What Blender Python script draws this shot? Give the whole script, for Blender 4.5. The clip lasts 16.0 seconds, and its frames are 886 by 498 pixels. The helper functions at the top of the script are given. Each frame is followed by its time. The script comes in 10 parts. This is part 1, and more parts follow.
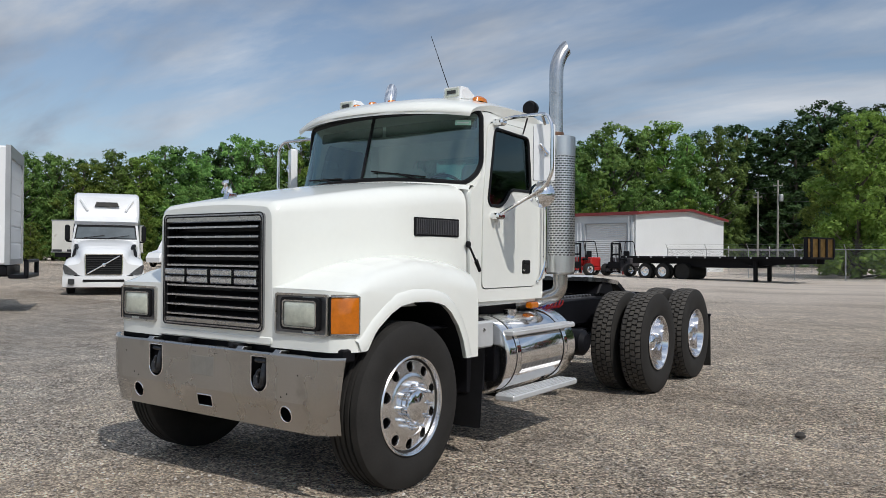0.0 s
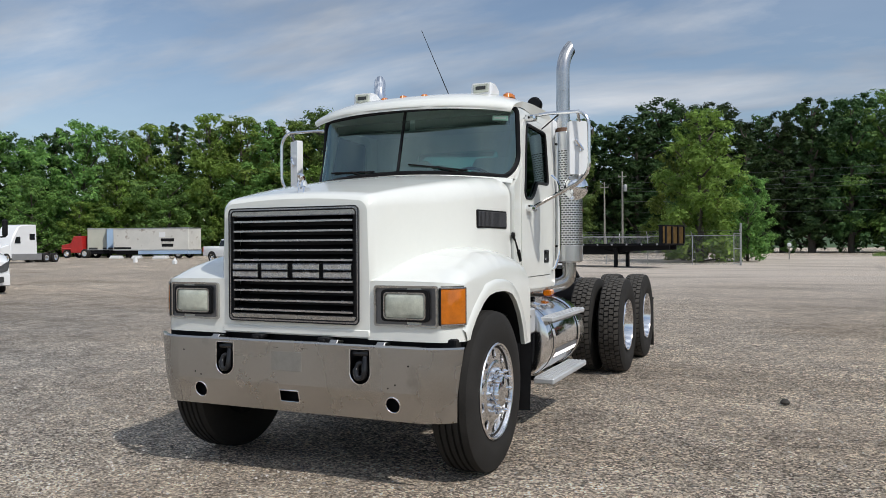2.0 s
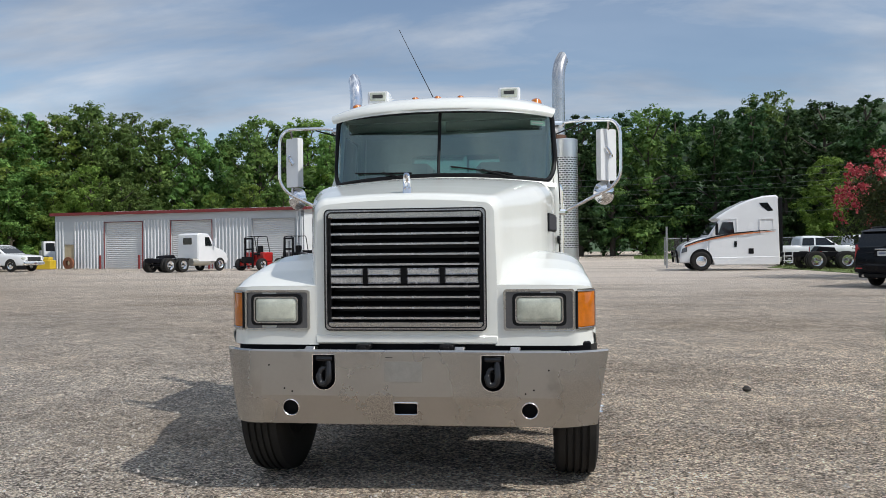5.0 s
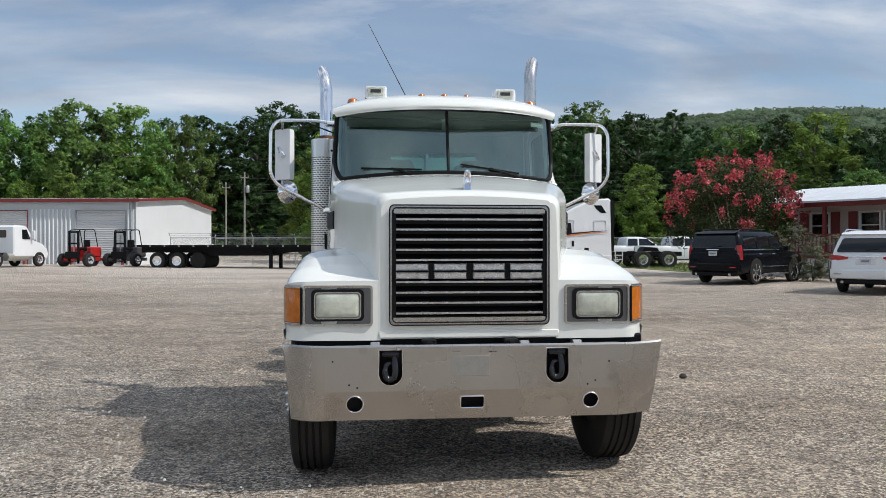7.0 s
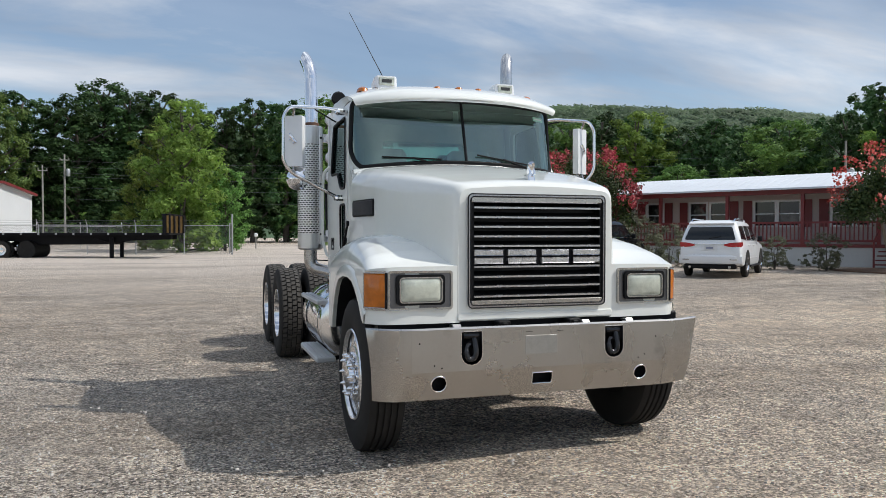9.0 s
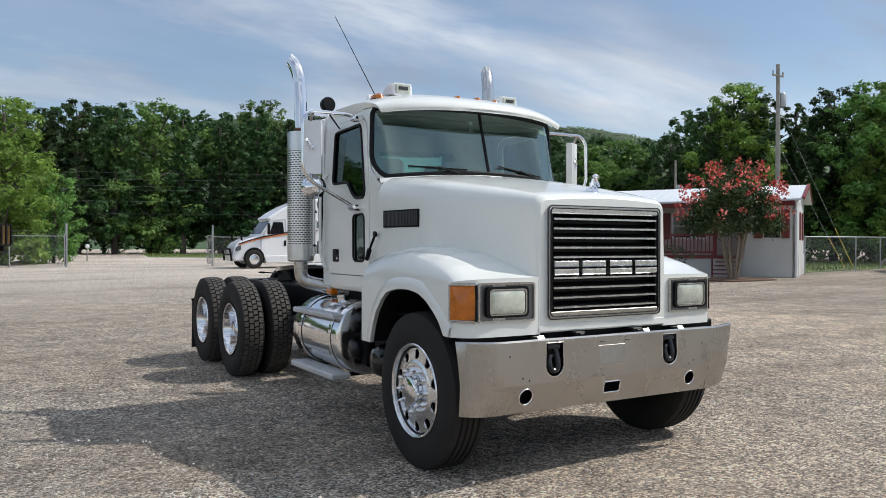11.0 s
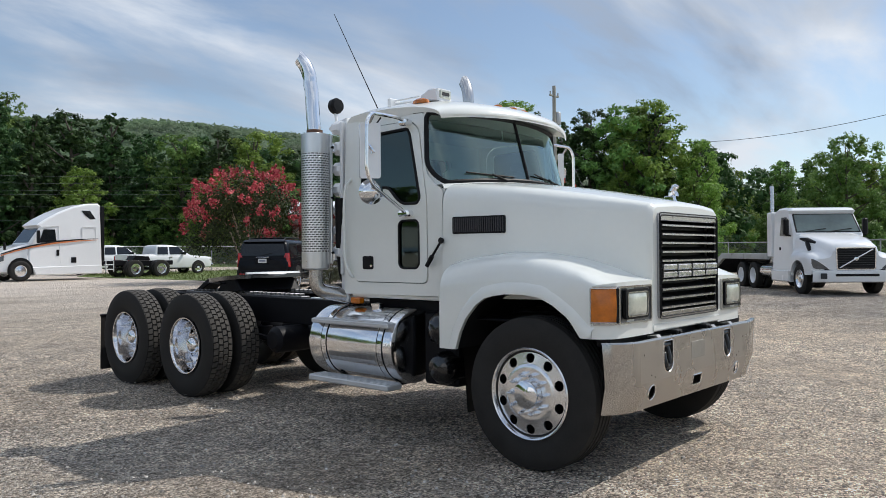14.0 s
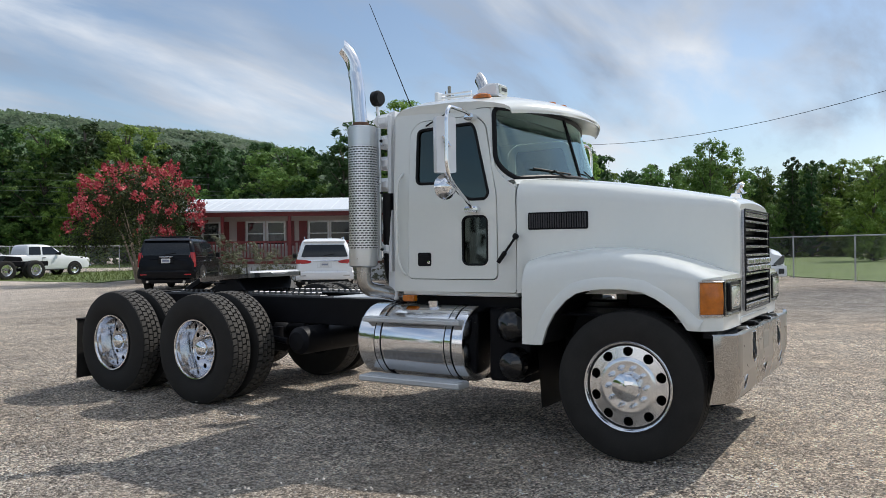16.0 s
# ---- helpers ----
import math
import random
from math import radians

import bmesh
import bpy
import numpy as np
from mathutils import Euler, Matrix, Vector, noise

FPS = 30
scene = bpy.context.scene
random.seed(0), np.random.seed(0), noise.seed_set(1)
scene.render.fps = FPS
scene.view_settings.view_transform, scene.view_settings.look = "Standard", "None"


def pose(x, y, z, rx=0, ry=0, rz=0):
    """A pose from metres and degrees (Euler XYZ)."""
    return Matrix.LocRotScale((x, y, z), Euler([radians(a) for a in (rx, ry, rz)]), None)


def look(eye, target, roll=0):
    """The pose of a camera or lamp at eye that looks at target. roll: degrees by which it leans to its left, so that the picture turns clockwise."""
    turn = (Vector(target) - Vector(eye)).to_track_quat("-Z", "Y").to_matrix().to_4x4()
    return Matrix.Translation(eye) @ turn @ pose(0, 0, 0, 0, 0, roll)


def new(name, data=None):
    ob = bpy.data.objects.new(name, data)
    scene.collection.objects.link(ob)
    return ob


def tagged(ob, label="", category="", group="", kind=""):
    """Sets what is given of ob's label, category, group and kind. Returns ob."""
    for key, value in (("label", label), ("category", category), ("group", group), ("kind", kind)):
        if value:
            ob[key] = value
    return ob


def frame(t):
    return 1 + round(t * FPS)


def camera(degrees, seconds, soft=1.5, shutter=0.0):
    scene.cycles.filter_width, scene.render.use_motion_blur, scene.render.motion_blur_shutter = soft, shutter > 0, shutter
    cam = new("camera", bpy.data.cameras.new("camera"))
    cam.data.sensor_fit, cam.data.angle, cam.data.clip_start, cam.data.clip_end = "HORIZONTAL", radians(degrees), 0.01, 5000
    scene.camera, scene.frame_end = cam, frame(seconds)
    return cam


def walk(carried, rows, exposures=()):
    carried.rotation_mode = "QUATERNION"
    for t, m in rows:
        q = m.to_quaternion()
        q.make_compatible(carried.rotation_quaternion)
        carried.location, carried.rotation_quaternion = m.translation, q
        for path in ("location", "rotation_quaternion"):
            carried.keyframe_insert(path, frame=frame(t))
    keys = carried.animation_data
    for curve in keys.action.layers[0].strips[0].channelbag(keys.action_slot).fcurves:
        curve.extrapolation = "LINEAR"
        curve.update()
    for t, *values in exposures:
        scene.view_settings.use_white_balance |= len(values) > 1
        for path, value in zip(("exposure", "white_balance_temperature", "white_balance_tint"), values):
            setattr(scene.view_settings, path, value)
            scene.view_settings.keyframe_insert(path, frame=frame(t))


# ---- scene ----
cam = camera(59.5, 16.0, soft=0.6)
METRES, EYE, TILT, LEAN, TURN = 12.6, 1.40, 0.0, 0.0, 35.0
ROWS = [
    (0.0, 0.0, 0.0, 0.0, -0.02, 1.56, -0.78),
    (0.5, -0.0327, -0.0034, 0.0008, -2.58, 1.43, -0.78),
    (1.0, -0.0636, -0.0002, 0.0003, -5.38, 1.21, -0.53),
    (1.5, -0.0939, -0.0008, -0.0005, -8.28, 1.0, -0.13),
    (2.0, -0.1232, -0.0019, -0.0001, -11.13, 0.88, 0.25),
    (2.5, -0.1515, 0.0067, -0.0, -13.79, 0.9, 0.55),
    (3.0, -0.1812, 0.0124, -0.0005, -16.28, 0.99, 0.73),
    (3.5, -0.2081, 0.0204, -0.0008, -18.72, 1.06, 0.88),
    (4.0, -0.2324, 0.035, 0.0003, -21.39, 1.1, 1.0),
    (6.5, -0.3613, 0.1069, 0.0006, -37.7, 1.08, 0.47),
    (7.0, -0.386, 0.1247, 0.001, -40.66, 0.79, 0.5),
    (7.5, -0.4152, 0.1394, 0.0023, -43.64, 0.41, 0.55),
    (8.0, -0.4404, 0.1607, 0.0015, -46.74, 0.1, 0.66),
    (8.5, -0.466, 0.1798, 0.0011, -50.01, -0.12, 0.7),
    (11.0, -0.5462, 0.3165, 0.0028, -65.57, 0.48, 0.81),
    (11.5, -0.5612, 0.346, 0.0042, -68.78, 0.83, 1.0),
    (12.0, -0.5691, 0.3782, 0.0044, -71.91, 1.1, 1.12),
    (12.5, -0.58, 0.4088, 0.004, -75.03, 1.17, 1.24),
    (13.0, -0.5885, 0.4385, 0.0041, -77.97, 1.03, 1.28),
    (13.5, -0.5919, 0.471, 0.0052, -80.69, 0.84, 1.37),
    (14.0, -0.6, 0.5034, 0.0057, -83.36, 0.69, 1.47),
    (14.5, -0.6009, 0.5345, 0.005, -85.93, 0.61, 1.62),
    (15.0, -0.6011, 0.5664, 0.0056, -88.43, 0.55, 1.73),
    (15.5, -0.6036, 0.5994, 0.0065, -90.78, 0.46, 1.76),
    (16.0, -0.5985, 0.6313, 0.0072, -92.84, 0.38, 1.73),
]
walk(cam, [(t, pose(0, 0, 0, -1.05, -0.38, 0) @ pose(4.22, -4.04, EYE, TILT, LEAN, TURN) @ pose(METRES * x, METRES * y, METRES * z, 90 + pitch, roll, yaw)) for t, x, y, z, yaw, pitch, roll in ROWS],
     exposures=[(0.0, -0.19), (4.0, -0.06), (8.0, 0.04), (11.0, 0.11), (16.0, 0.13)])

# ---- world, sun ----
SUN_AZ, SUN_EL = math.atan2(0.82, -0.36), radians(48)   # azimuth from +y towards +x
world = bpy.data.worlds.new("sky")
scene.world = world
world.use_nodes = True
wn, wl = world.node_tree.nodes, world.node_tree.links
wn.clear()
w_out = wn.new("ShaderNodeOutputWorld")
w_bg = wn.new("ShaderNodeBackground")
w_sky = wn.new("ShaderNodeTexSky")
w_sky.sky_type, w_sky.sun_disc = "NISHITA", False
w_sky.sun_elevation, w_sky.sun_rotation = SUN_EL, SUN_AZ
w_sky.air_density, w_sky.dust_density, w_sky.ozone_density = 1.0, 0.45, 1.5
w_bg.inputs["Strength"].default_value = 0.113
# thin high cloud, laid on a flat layer above the place
w_tc = wn.new("ShaderNodeTexCoord")
w_sep = wn.new("ShaderNodeSeparateXYZ")
wl.new(w_tc.outputs["Generated"], w_sep.inputs[0])


def wmath(op, a, b=None):
    n = wn.new("ShaderNodeMath")
    n.operation = op
    for k, v in enumerate((a, b)):
        if v is None:
            continue
        if isinstance(v, (int, float)):
            n.inputs[k].default_value = v
        else:
            wl.new(v, n.inputs[k])
    return n.outputs[0]


w_h = wmath("ADD", wmath("MAXIMUM", w_sep.outputs[2], 0.0), 0.22)
w_cmb = wn.new("ShaderNodeCombineXYZ")
wl.new(wmath("DIVIDE", w_sep.outputs[0], w_h), w_cmb.inputs[0])
wl.new(wmath("DIVIDE", w_sep.outputs[1], w_h), w_cmb.inputs[1])
w_n1 = wn.new("ShaderNodeTexNoise")
w_n1.inputs["Scale"].default_value, w_n1.inputs["Detail"].default_value = 1.5, 9.0
w_n1.inputs["Roughness"].default_value, w_n1.inputs["Distortion"].default_value = 0.58, 0.35
w_map = wn.new("ShaderNodeMapping")
w_map.inputs["Rotation"].default_value = (0, 0, radians(35))
w_map.inputs["Location"].default_value = (3.1, 1.7, 0)
w_map.inputs["Scale"].default_value = (0.8, 1.9, 1.0)
wl.new(w_cmb.outputs[0], w_map.inputs["Vector"])
wl.new(w_map.outputs[0], w_n1.inputs["Vector"])
w_ramp = wn.new("ShaderNodeValToRGB")
w_ramp.color_ramp.elements[0].position, w_ramp.color_ramp.elements[0].color = 0.42, (0.17, 0.17, 0.17, 1)
w_ramp.color_ramp.elements[1].position, w_ramp.color_ramp.elements[1].color = 0.66, (1, 1, 1, 1)
wl.new(w_n1.outputs["Fac"], w_ramp.inputs[0])
w_mix = wn.new("ShaderNodeMixRGB")
w_cl = wn.new("ShaderNodeMixRGB")        # thin cloud is brighter overhead than near the horizon
w_cl.inputs["Color1"].default_value, w_cl.inputs["Color2"].default_value = (4.05, 4.45, 4.9, 1), (11.0, 11.9, 12.9, 1)
wl.new(wmath("POWER", wmath("MAXIMUM", w_sep.outputs[2], 0.0), 2.2), w_cl.inputs["Fac"])
w_n2 = wn.new("ShaderNodeTexNoise")      # grey-blue undersides between whiter banks
w_n2.inputs["Scale"].default_value, w_n2.inputs["Detail"].default_value, w_n2.inputs["Distortion"].default_value = 0.9, 7.0, 0.3
wl.new(w_map.outputs[0], w_n2.inputs["Vector"])
w_low = wn.new("ShaderNodeValToRGB")
w_low.color_ramp.elements[0].position, w_low.color_ramp.elements[0].color = 0.40, (0.25, 0.30, 0.385, 1)
w_low.color_ramp.elements[1].position, w_low.color_ramp.elements[1].color = 0.60, (0.60, 0.64, 0.70, 1)
wl.new(w_n2.outputs["Fac"], w_low.inputs[0])
w_amp = wn.new("ShaderNodeVectorMath")
w_amp.operation = "SCALE"
w_amp.inputs["Scale"].default_value = 10.0
wl.new(w_low.outputs[0], w_amp.inputs[0])
wl.new(w_amp.outputs[0], w_cl.inputs["Color1"])
wl.new(w_cl.outputs[0], w_mix.inputs["Color2"])
wl.new(wmath("MULTIPLY", w_ramp.outputs[0], 0.95), w_mix.inputs["Fac"])
wl.new(w_sky.outputs[0], w_mix.inputs["Color1"])
wl.new(w_mix.outputs[0], w_bg.inputs["Color"])
wl.new(w_bg.outputs[0], w_out.inputs["Surface"])

sun = new("sun", bpy.data.lights.new("sun", "SUN"))
sun.data.energy, sun.data.angle, sun.data.color = 3.0, radians(0.6), (1.0, 0.96, 0.90)
sun.matrix_world = look((0, 0, 0), (-math.sin(SUN_AZ) * math.cos(SUN_EL), -math.cos(SUN_AZ) * math.cos(SUN_EL), -math.sin(SUN_EL)))

# ---- materials ----
def nodes(name):
    m = bpy.data.materials.new(name)
    m.use_nodes = True
    return m, m.node_tree.nodes, m.node_tree.links, m.node_tree.nodes["Principled BSDF"]


def surf(name, col, rough=0.5, metal=0.0, vary=0.12, scale=3.0, fine=60.0, bump=0.0, coat=0.0, island=0.0, spread=None, per_object=0.0, wear=None):
    """A procedural surface: base colour with variation at two scales, grain in roughness and relief."""
    m, n, l, p = nodes(name)
    tc = n.new("ShaderNodeTexCoord")
    big, small = n.new("ShaderNodeTexNoise"), n.new("ShaderNodeTexNoise")
    big.inputs["Scale"].default_value, big.inputs["Detail"].default_value = scale, 5
    small.inputs["Scale"].default_value, small.inputs["Detail"].default_value = fine, 3
    for t in (big, small):
        l.new(tc.outputs["Object"], t.inputs["Vector"])
    mix = n.new("ShaderNodeMixRGB")
    dark = [c * (1 - vary) for c in col]
    lite = spread if spread else [min(1, c * (1 + vary)) for c in col]
    mix.inputs["Color1"].default_value, mix.inputs["Color2"].default_value = (*dark, 1), (*lite, 1)
    add = n.new("ShaderNodeMath")
    add.operation = "MULTIPLY_ADD"
    l.new(small.outputs["Fac"], add.inputs[0])
    add.inputs[1].default_value = 0.5
    sub = n.new("ShaderNodeMath")
    sub.operation = "MULTIPLY_ADD"
    l.new(big.outputs["Fac"], sub.inputs[0])
    sub.inputs[1].default_value, sub.inputs[2].default_value = 1.4, -0.45
    l.new(sub.outputs[0], add.inputs[2])
    l.new(add.outputs[0], mix.inputs["Fac"])
    out = mix.outputs[0]
    if wear:
        wn_ = n.new("ShaderNodeTexNoise")
        wn_.inputs["Scale"].default_value, wn_.inputs["Detail"].default_value = wear[1], 8
        l.new(tc.outputs["Object"], wn_.inputs["Vector"])
        r = n.new("ShaderNodeValToRGB")
        r.color_ramp.elements[0].position, r.color_ramp.elements[1].position = wear[2], min(1, wear[2] + 0.12)
        l.new(wn_.outputs["Fac"], r.inputs[0])
        mw = n.new("ShaderNodeMixRGB")
        mw.inputs["Color2"].default_value = (*wear[0], 1)
        l.new(r.outputs[0], mw.inputs["Fac"])
        l.new(out, mw.inputs["Color1"])
        out = mw.outputs[0]
    rand = None
    if island:
        g = n.new("ShaderNodeNewGeometry")
        rand, amt = g.outputs["Random Per Island"], island
    elif per_object:
        g = n.new("ShaderNodeObjectInfo")
        rand, amt = g.outputs["Random"], per_object
    if rand is not None:
        hs = n.new("ShaderNodeHueSaturation")
        v = n.new("ShaderNodeMath")
        v.operation = "MULTIPLY_ADD"
        l.new(rand, v.inputs[0])
        v.inputs[1].default_value, v.inputs[2].default_value = 2 * amt, 1 - amt
        l.new(v.outputs[0], hs.inputs["Value"])
        l.new(out, hs.inputs["Color"])
        out = hs.outputs[0]
    l.new(out, p.inputs["Base Color"])
    rr = n.new("ShaderNodeMath")
    rr.operation = "MULTIPLY_ADD"
    l.new(big.outputs["Fac"], rr.inputs[0])
    rr.inputs[1].default_value, rr.inputs[2].default_value = rough * 0.5, rough * 0.75
    l.new(rr.outputs[0], p.inputs["Roughness"])
    p.inputs["Metallic"].default_value = metal
    if not metal and max(col) < 0.03 and coat == 0:
        p.inputs["Specular IOR Level"].default_value = 0.16
    p.inputs["Coat Weight"].default_value = coat
    p.inputs["Coat Roughness"].default_value = 0.05
    if bump:
        b = n.new("ShaderNodeBump")
        b.inputs["Strength"].default_value, b.inputs["Distance"].default_value = min(1, bump * 20), bump
        l.new(small.outputs["Fac"], b.inputs["Height"])
        l.new(b.outputs[0], p.inputs["Normal"])
    return m


def glass(name, tint, gloss=0.06):
    """Thin tinted glass: what is behind shows through, the sky mirrors more at a slant."""
    m, n, l, p = nodes(name)
    n.remove(p)
    tr, gl, mx, fr = (n.new(k) for k in ("ShaderNodeBsdfTransparent", "ShaderNodeBsdfGlossy", "ShaderNodeMixShader", "ShaderNodeFresnel"))
    tr.inputs["Color"].default_value = (*tint, 1)
    gl.inputs["Roughness"].default_value = 0.03
    gl.inputs["Color"].default_value = (0.80, 1, 0.96, 1)
    fr.inputs["IOR"].default_value = 1.5
    ad = n.new("ShaderNodeMath")
    ad.inputs[1].default_value = gloss
    l.new(fr.outputs[0], ad.inputs[0])
    l.new(ad.outputs[0], mx.inputs["Fac"])
    l.new(tr.outputs[0], mx.inputs[1])
    l.new(gl.outputs[0], mx.inputs[2])
    l.new(mx.outputs[0], n["Material Output"].inputs["Surface"])
    return m


def leaf_mat(name, a, b, c, clump=0.45, through_=0.16):
    """Foliage: each leaf clump has its own green between three; light passes through a little."""
    m, n, l, p = nodes(name)
    g = n.new("ShaderNodeNewGeometry")
    oi = n.new("ShaderNodeObjectInfo")
    r = n.new("ShaderNodeValToRGB")
    r.color_ramp.elements[0].color, r.color_ramp.elements[1].color = (*a, 1), (*c, 1)
    e = r.color_ramp.elements.new(0.55)
    e.color = (*b, 1)
    l.new(g.outputs["Random Per Island"], r.inputs[0])
    hs = n.new("ShaderNodeHueSaturation")
    v = n.new("ShaderNodeMath")
    v.operation = "MULTIPLY_ADD"
    l.new(oi.outputs["Random"], v.inputs[0])
    v.inputs[1].default_value, v.inputs[2].default_value = 0.6, 0.72
    l.new(v.outputs[0], hs.inputs["Value"])
    h = n.new("ShaderNodeMath")
    h.operation = "MULTIPLY_ADD"
    l.new(oi.outputs["Random"], h.inputs[0])
    h.inputs[1].default_value, h.inputs[2].default_value = 0.035, 0.482
    l.new(h.outputs[0], hs.inputs["Hue"])
    tc, nz, mr, mm = (n.new(k) for k in ("ShaderNodeTexCoord", "ShaderNodeTexNoise", "ShaderNodeMapRange", "ShaderNodeMixRGB"))
    nz.inputs["Scale"].default_value, nz.inputs["Detail"].default_value = clump, 3
    l.new(tc.outputs["Object"], nz.inputs["Vector"])
    mr.inputs["From Min"].default_value, mr.inputs["From Max"].default_value = 0.3, 0.7
    mr.inputs["To Min"].default_value, mr.inputs["To Max"].default_value = 0.62, 1.32
    l.new(nz.outputs["Fac"], mr.inputs["Value"])
    mm.blend_type = "MULTIPLY"
    mm.inputs["Fac"].default_value = 1.0
    l.new(r.outputs[0], mm.inputs["Color1"])
    l.new(mr.outputs[0], mm.inputs["Color2"])
    l.new(mm.outputs[0], hs.inputs["Color"])
    l.new(hs.outputs[0], p.inputs["Base Color"])
    p.inputs["Roughness"].default_value = 0.6
    p.inputs["Specular IOR Level"].default_value = 0.25
    tl = n.new("ShaderNodeBsdfTranslucent")
    l.new(hs.outputs[0], tl.inputs["Color"])
    mx = n.new("ShaderNodeMixShader")
    mx.inputs["Fac"].default_value = through_
    l.new(p.outputs[0], mx.inputs[1])
    l.new(tl.outputs[0], mx.inputs[2])
    l.new(mx.outputs[0], n["Material Output"].inputs["Surface"])
    return m


def gravel_mat():
    """Packed gravel: fine stones of mixed greys and tans, dusty brown patches, darker wheel tracks."""
    m, n, l, p = nodes("packed_gravel")
    tc = n.new("ShaderNodeTexCoord")
    obj = tc.outputs["Object"]

    def noise(scale, detail=6, vec=obj):
        t = n.new("ShaderNodeTexNoise")
        t.inputs["Scale"].default_value, t.inputs["Detail"].default_value = scale, detail
        l.new(vec, t.inputs["Vector"])
        return t.outputs["Fac"]

    def ramp(fac, *stops):
        r = n.new("ShaderNodeValToRGB")
        els = r.color_ramp.elements
        els[0].position, els[0].color = stops[0][0], (*stops[0][1], 1)
        els[1].position, els[1].color = stops[-1][0], (*stops[-1][1], 1)
        for pos, c in stops[1:-1]:
            els.new(pos).color = (*c, 1)
        l.new(fac, r.inputs[0])
        return r.outputs[0]

    def mix(kind, fac, a, b):
        x = n.new("ShaderNodeMixRGB")
        x.blend_type = kind
        for k, v in (("Fac", fac), ("Color1", a), ("Color2", b)):
            if isinstance(v, (int, float)):
                x.inputs[k].default_value = v
            elif isinstance(v, tuple):
                x.inputs[k].default_value = (*v, 1)
            else:
                l.new(v, x.inputs[k])
        return x.outputs[0]

    def cells(scale):
        v, s_ = n.new("ShaderNodeTexVoronoi"), n.new("ShaderNodeSeparateColor")
        v.inputs["Scale"].default_value = scale
        l.new(obj, v.inputs["Vector"])
        l.new(v.outputs["Color"], s_.inputs[0])
        return v.outputs["Distance"], s_.outputs[0], s_.outputs[1]

    def calc(op, a, b):
        x = n.new("ShaderNodeMath")
        x.operation = op
        for k, v in enumerate((a, b)):
            if isinstance(v, (int, float)):
                x.inputs[k].default_value = v
            else:
                l.new(v, x.inputs[k])
        return x.outputs[0]

    d1, c1, h1 = cells(66)
    d2, c2, h2 = cells(31)
    stone = ramp(c1, (0.0, (0.050, 0.047, 0.044)), (0.28, (0.260, 0.232, 0.202)), (0.58, (0.545, 0.490, 0.425)), (0.84, (0.820, 0.765, 0.690)), (1.0, (0.95, 0.93, 0.90)))
    col = mix("MIX", calc("MULTIPLY", calc("GREATER_THAN", h2, 0.78), calc("LESS_THAN", d2, 0.34)), stone, ramp(c2, (0.0, (0.10, 0.095, 0.09)), (1.0, (0.80, 0.78, 0.74))))
    dust = ramp(noise(0.33, 8), (0.42, (0, 0, 0)), (0.66, (1, 1, 1)))
    col = mix("MIX", mix("MULTIPLY", 1.0, dust, (0.40, 0.40, 0.40)), col, (0.46, 0.405, 0.345))
    col = mix("MULTIPLY", 1.0, col, ramp(noise(0.11, 5), (0.32, (0.84, 0.82, 0.80)), (0.70, (1.14, 1.12, 1.09))))
    col = mix("MULTIPLY", 1.0, col, ramp(noise(1.9, 6), (0.30, (0.76, 0.75, 0.745)), (0.70, (1.20, 1.19, 1.16))))
    col = mix("MULTIPLY", 1.0, col, ramp(noise(11, 5), (0.32, (0.72, 0.71, 0.70)), (0.50, (1.0, 1.0, 1.0)), (0.68, (1.27, 1.26, 1.24))))
    col = mix("MULTIPLY", 1.0, col, ramp(noise(38, 4), (0.30, (0.60, 0.59, 0.58)), (0.50, (1.0, 1.0, 1.0)), (0.70, (1.36, 1.35, 1.33))))
    far = n.new("ShaderNodeVectorMath")                  # the dusty drive in by the gate
    far.operation = "DISTANCE"
    far.inputs[1].default_value = (3.0, 50.0, 0.3)
    l.new(obj, far.inputs[0])
    edge = calc("ADD", calc("MULTIPLY", far.outputs["Value"], 0.02), calc("MULTIPLY", noise(0.12, 6), 0.5))
    col = mix("MIX", ramp(edge, (0.62, (0.88, 0.88, 0.88)), (1.22, (0, 0, 0))), col, (0.66, 0.605, 0.545))
    near = n.new("ShaderNodeVectorMath")                 # a trodden sandy patch beside the truck
    near.operation = "DISTANCE"
    near.inputs[1].default_value = (9.0, 3.0, 0.0)
    l.new(obj, near.inputs[0])
    edge2 = calc("ADD", calc("MULTIPLY", near.outputs["Value"], 0.08), calc("MULTIPLY", noise(0.5, 7), 0.6))
    col = mix("MULTIPLY", 1.0, col, ramp(edge2, (0.45, (1.30, 1.26, 1.20)), (1.25, (1.0, 1.0, 1.0))))

    def patch(x, y, scale, wob, lo, hi, tone):           # a wide area of another tone with an uneven edge
        d_ = n.new("ShaderNodeVectorMath")
        d_.operation = "DISTANCE"
        d_.inputs[1].default_value = (x, y, 0.0)
        l.new(obj, d_.inputs[0])
        e_ = calc("ADD", calc("MULTIPLY", d_.outputs["Value"], scale), calc("MULTIPLY", noise(wob, 7), 0.6))
        return mix("MULTIPLY", 1.0, col, ramp(e_, (lo, tone), (hi, (1.0, 1.0, 1.0))))

    col = patch(-0.5, -4.0, 0.12, 0.45, 0.55, 1.35, (1.12, 1.10, 1.075))   # paler stones before the truck: sunlit foreground brightness put into the colour
    col = patch(17.0, -2.5, 0.070, 0.3, 0.62, 1.25, (0.60, 0.635, 0.69))  # darker, bluish grey stone towards the fence
    col = patch(-12.0, 6.0, 0.10, 0.35, 0.50, 1.20, (0.80, 0.825, 0.86))   # darker, cooler stone where trucks stand
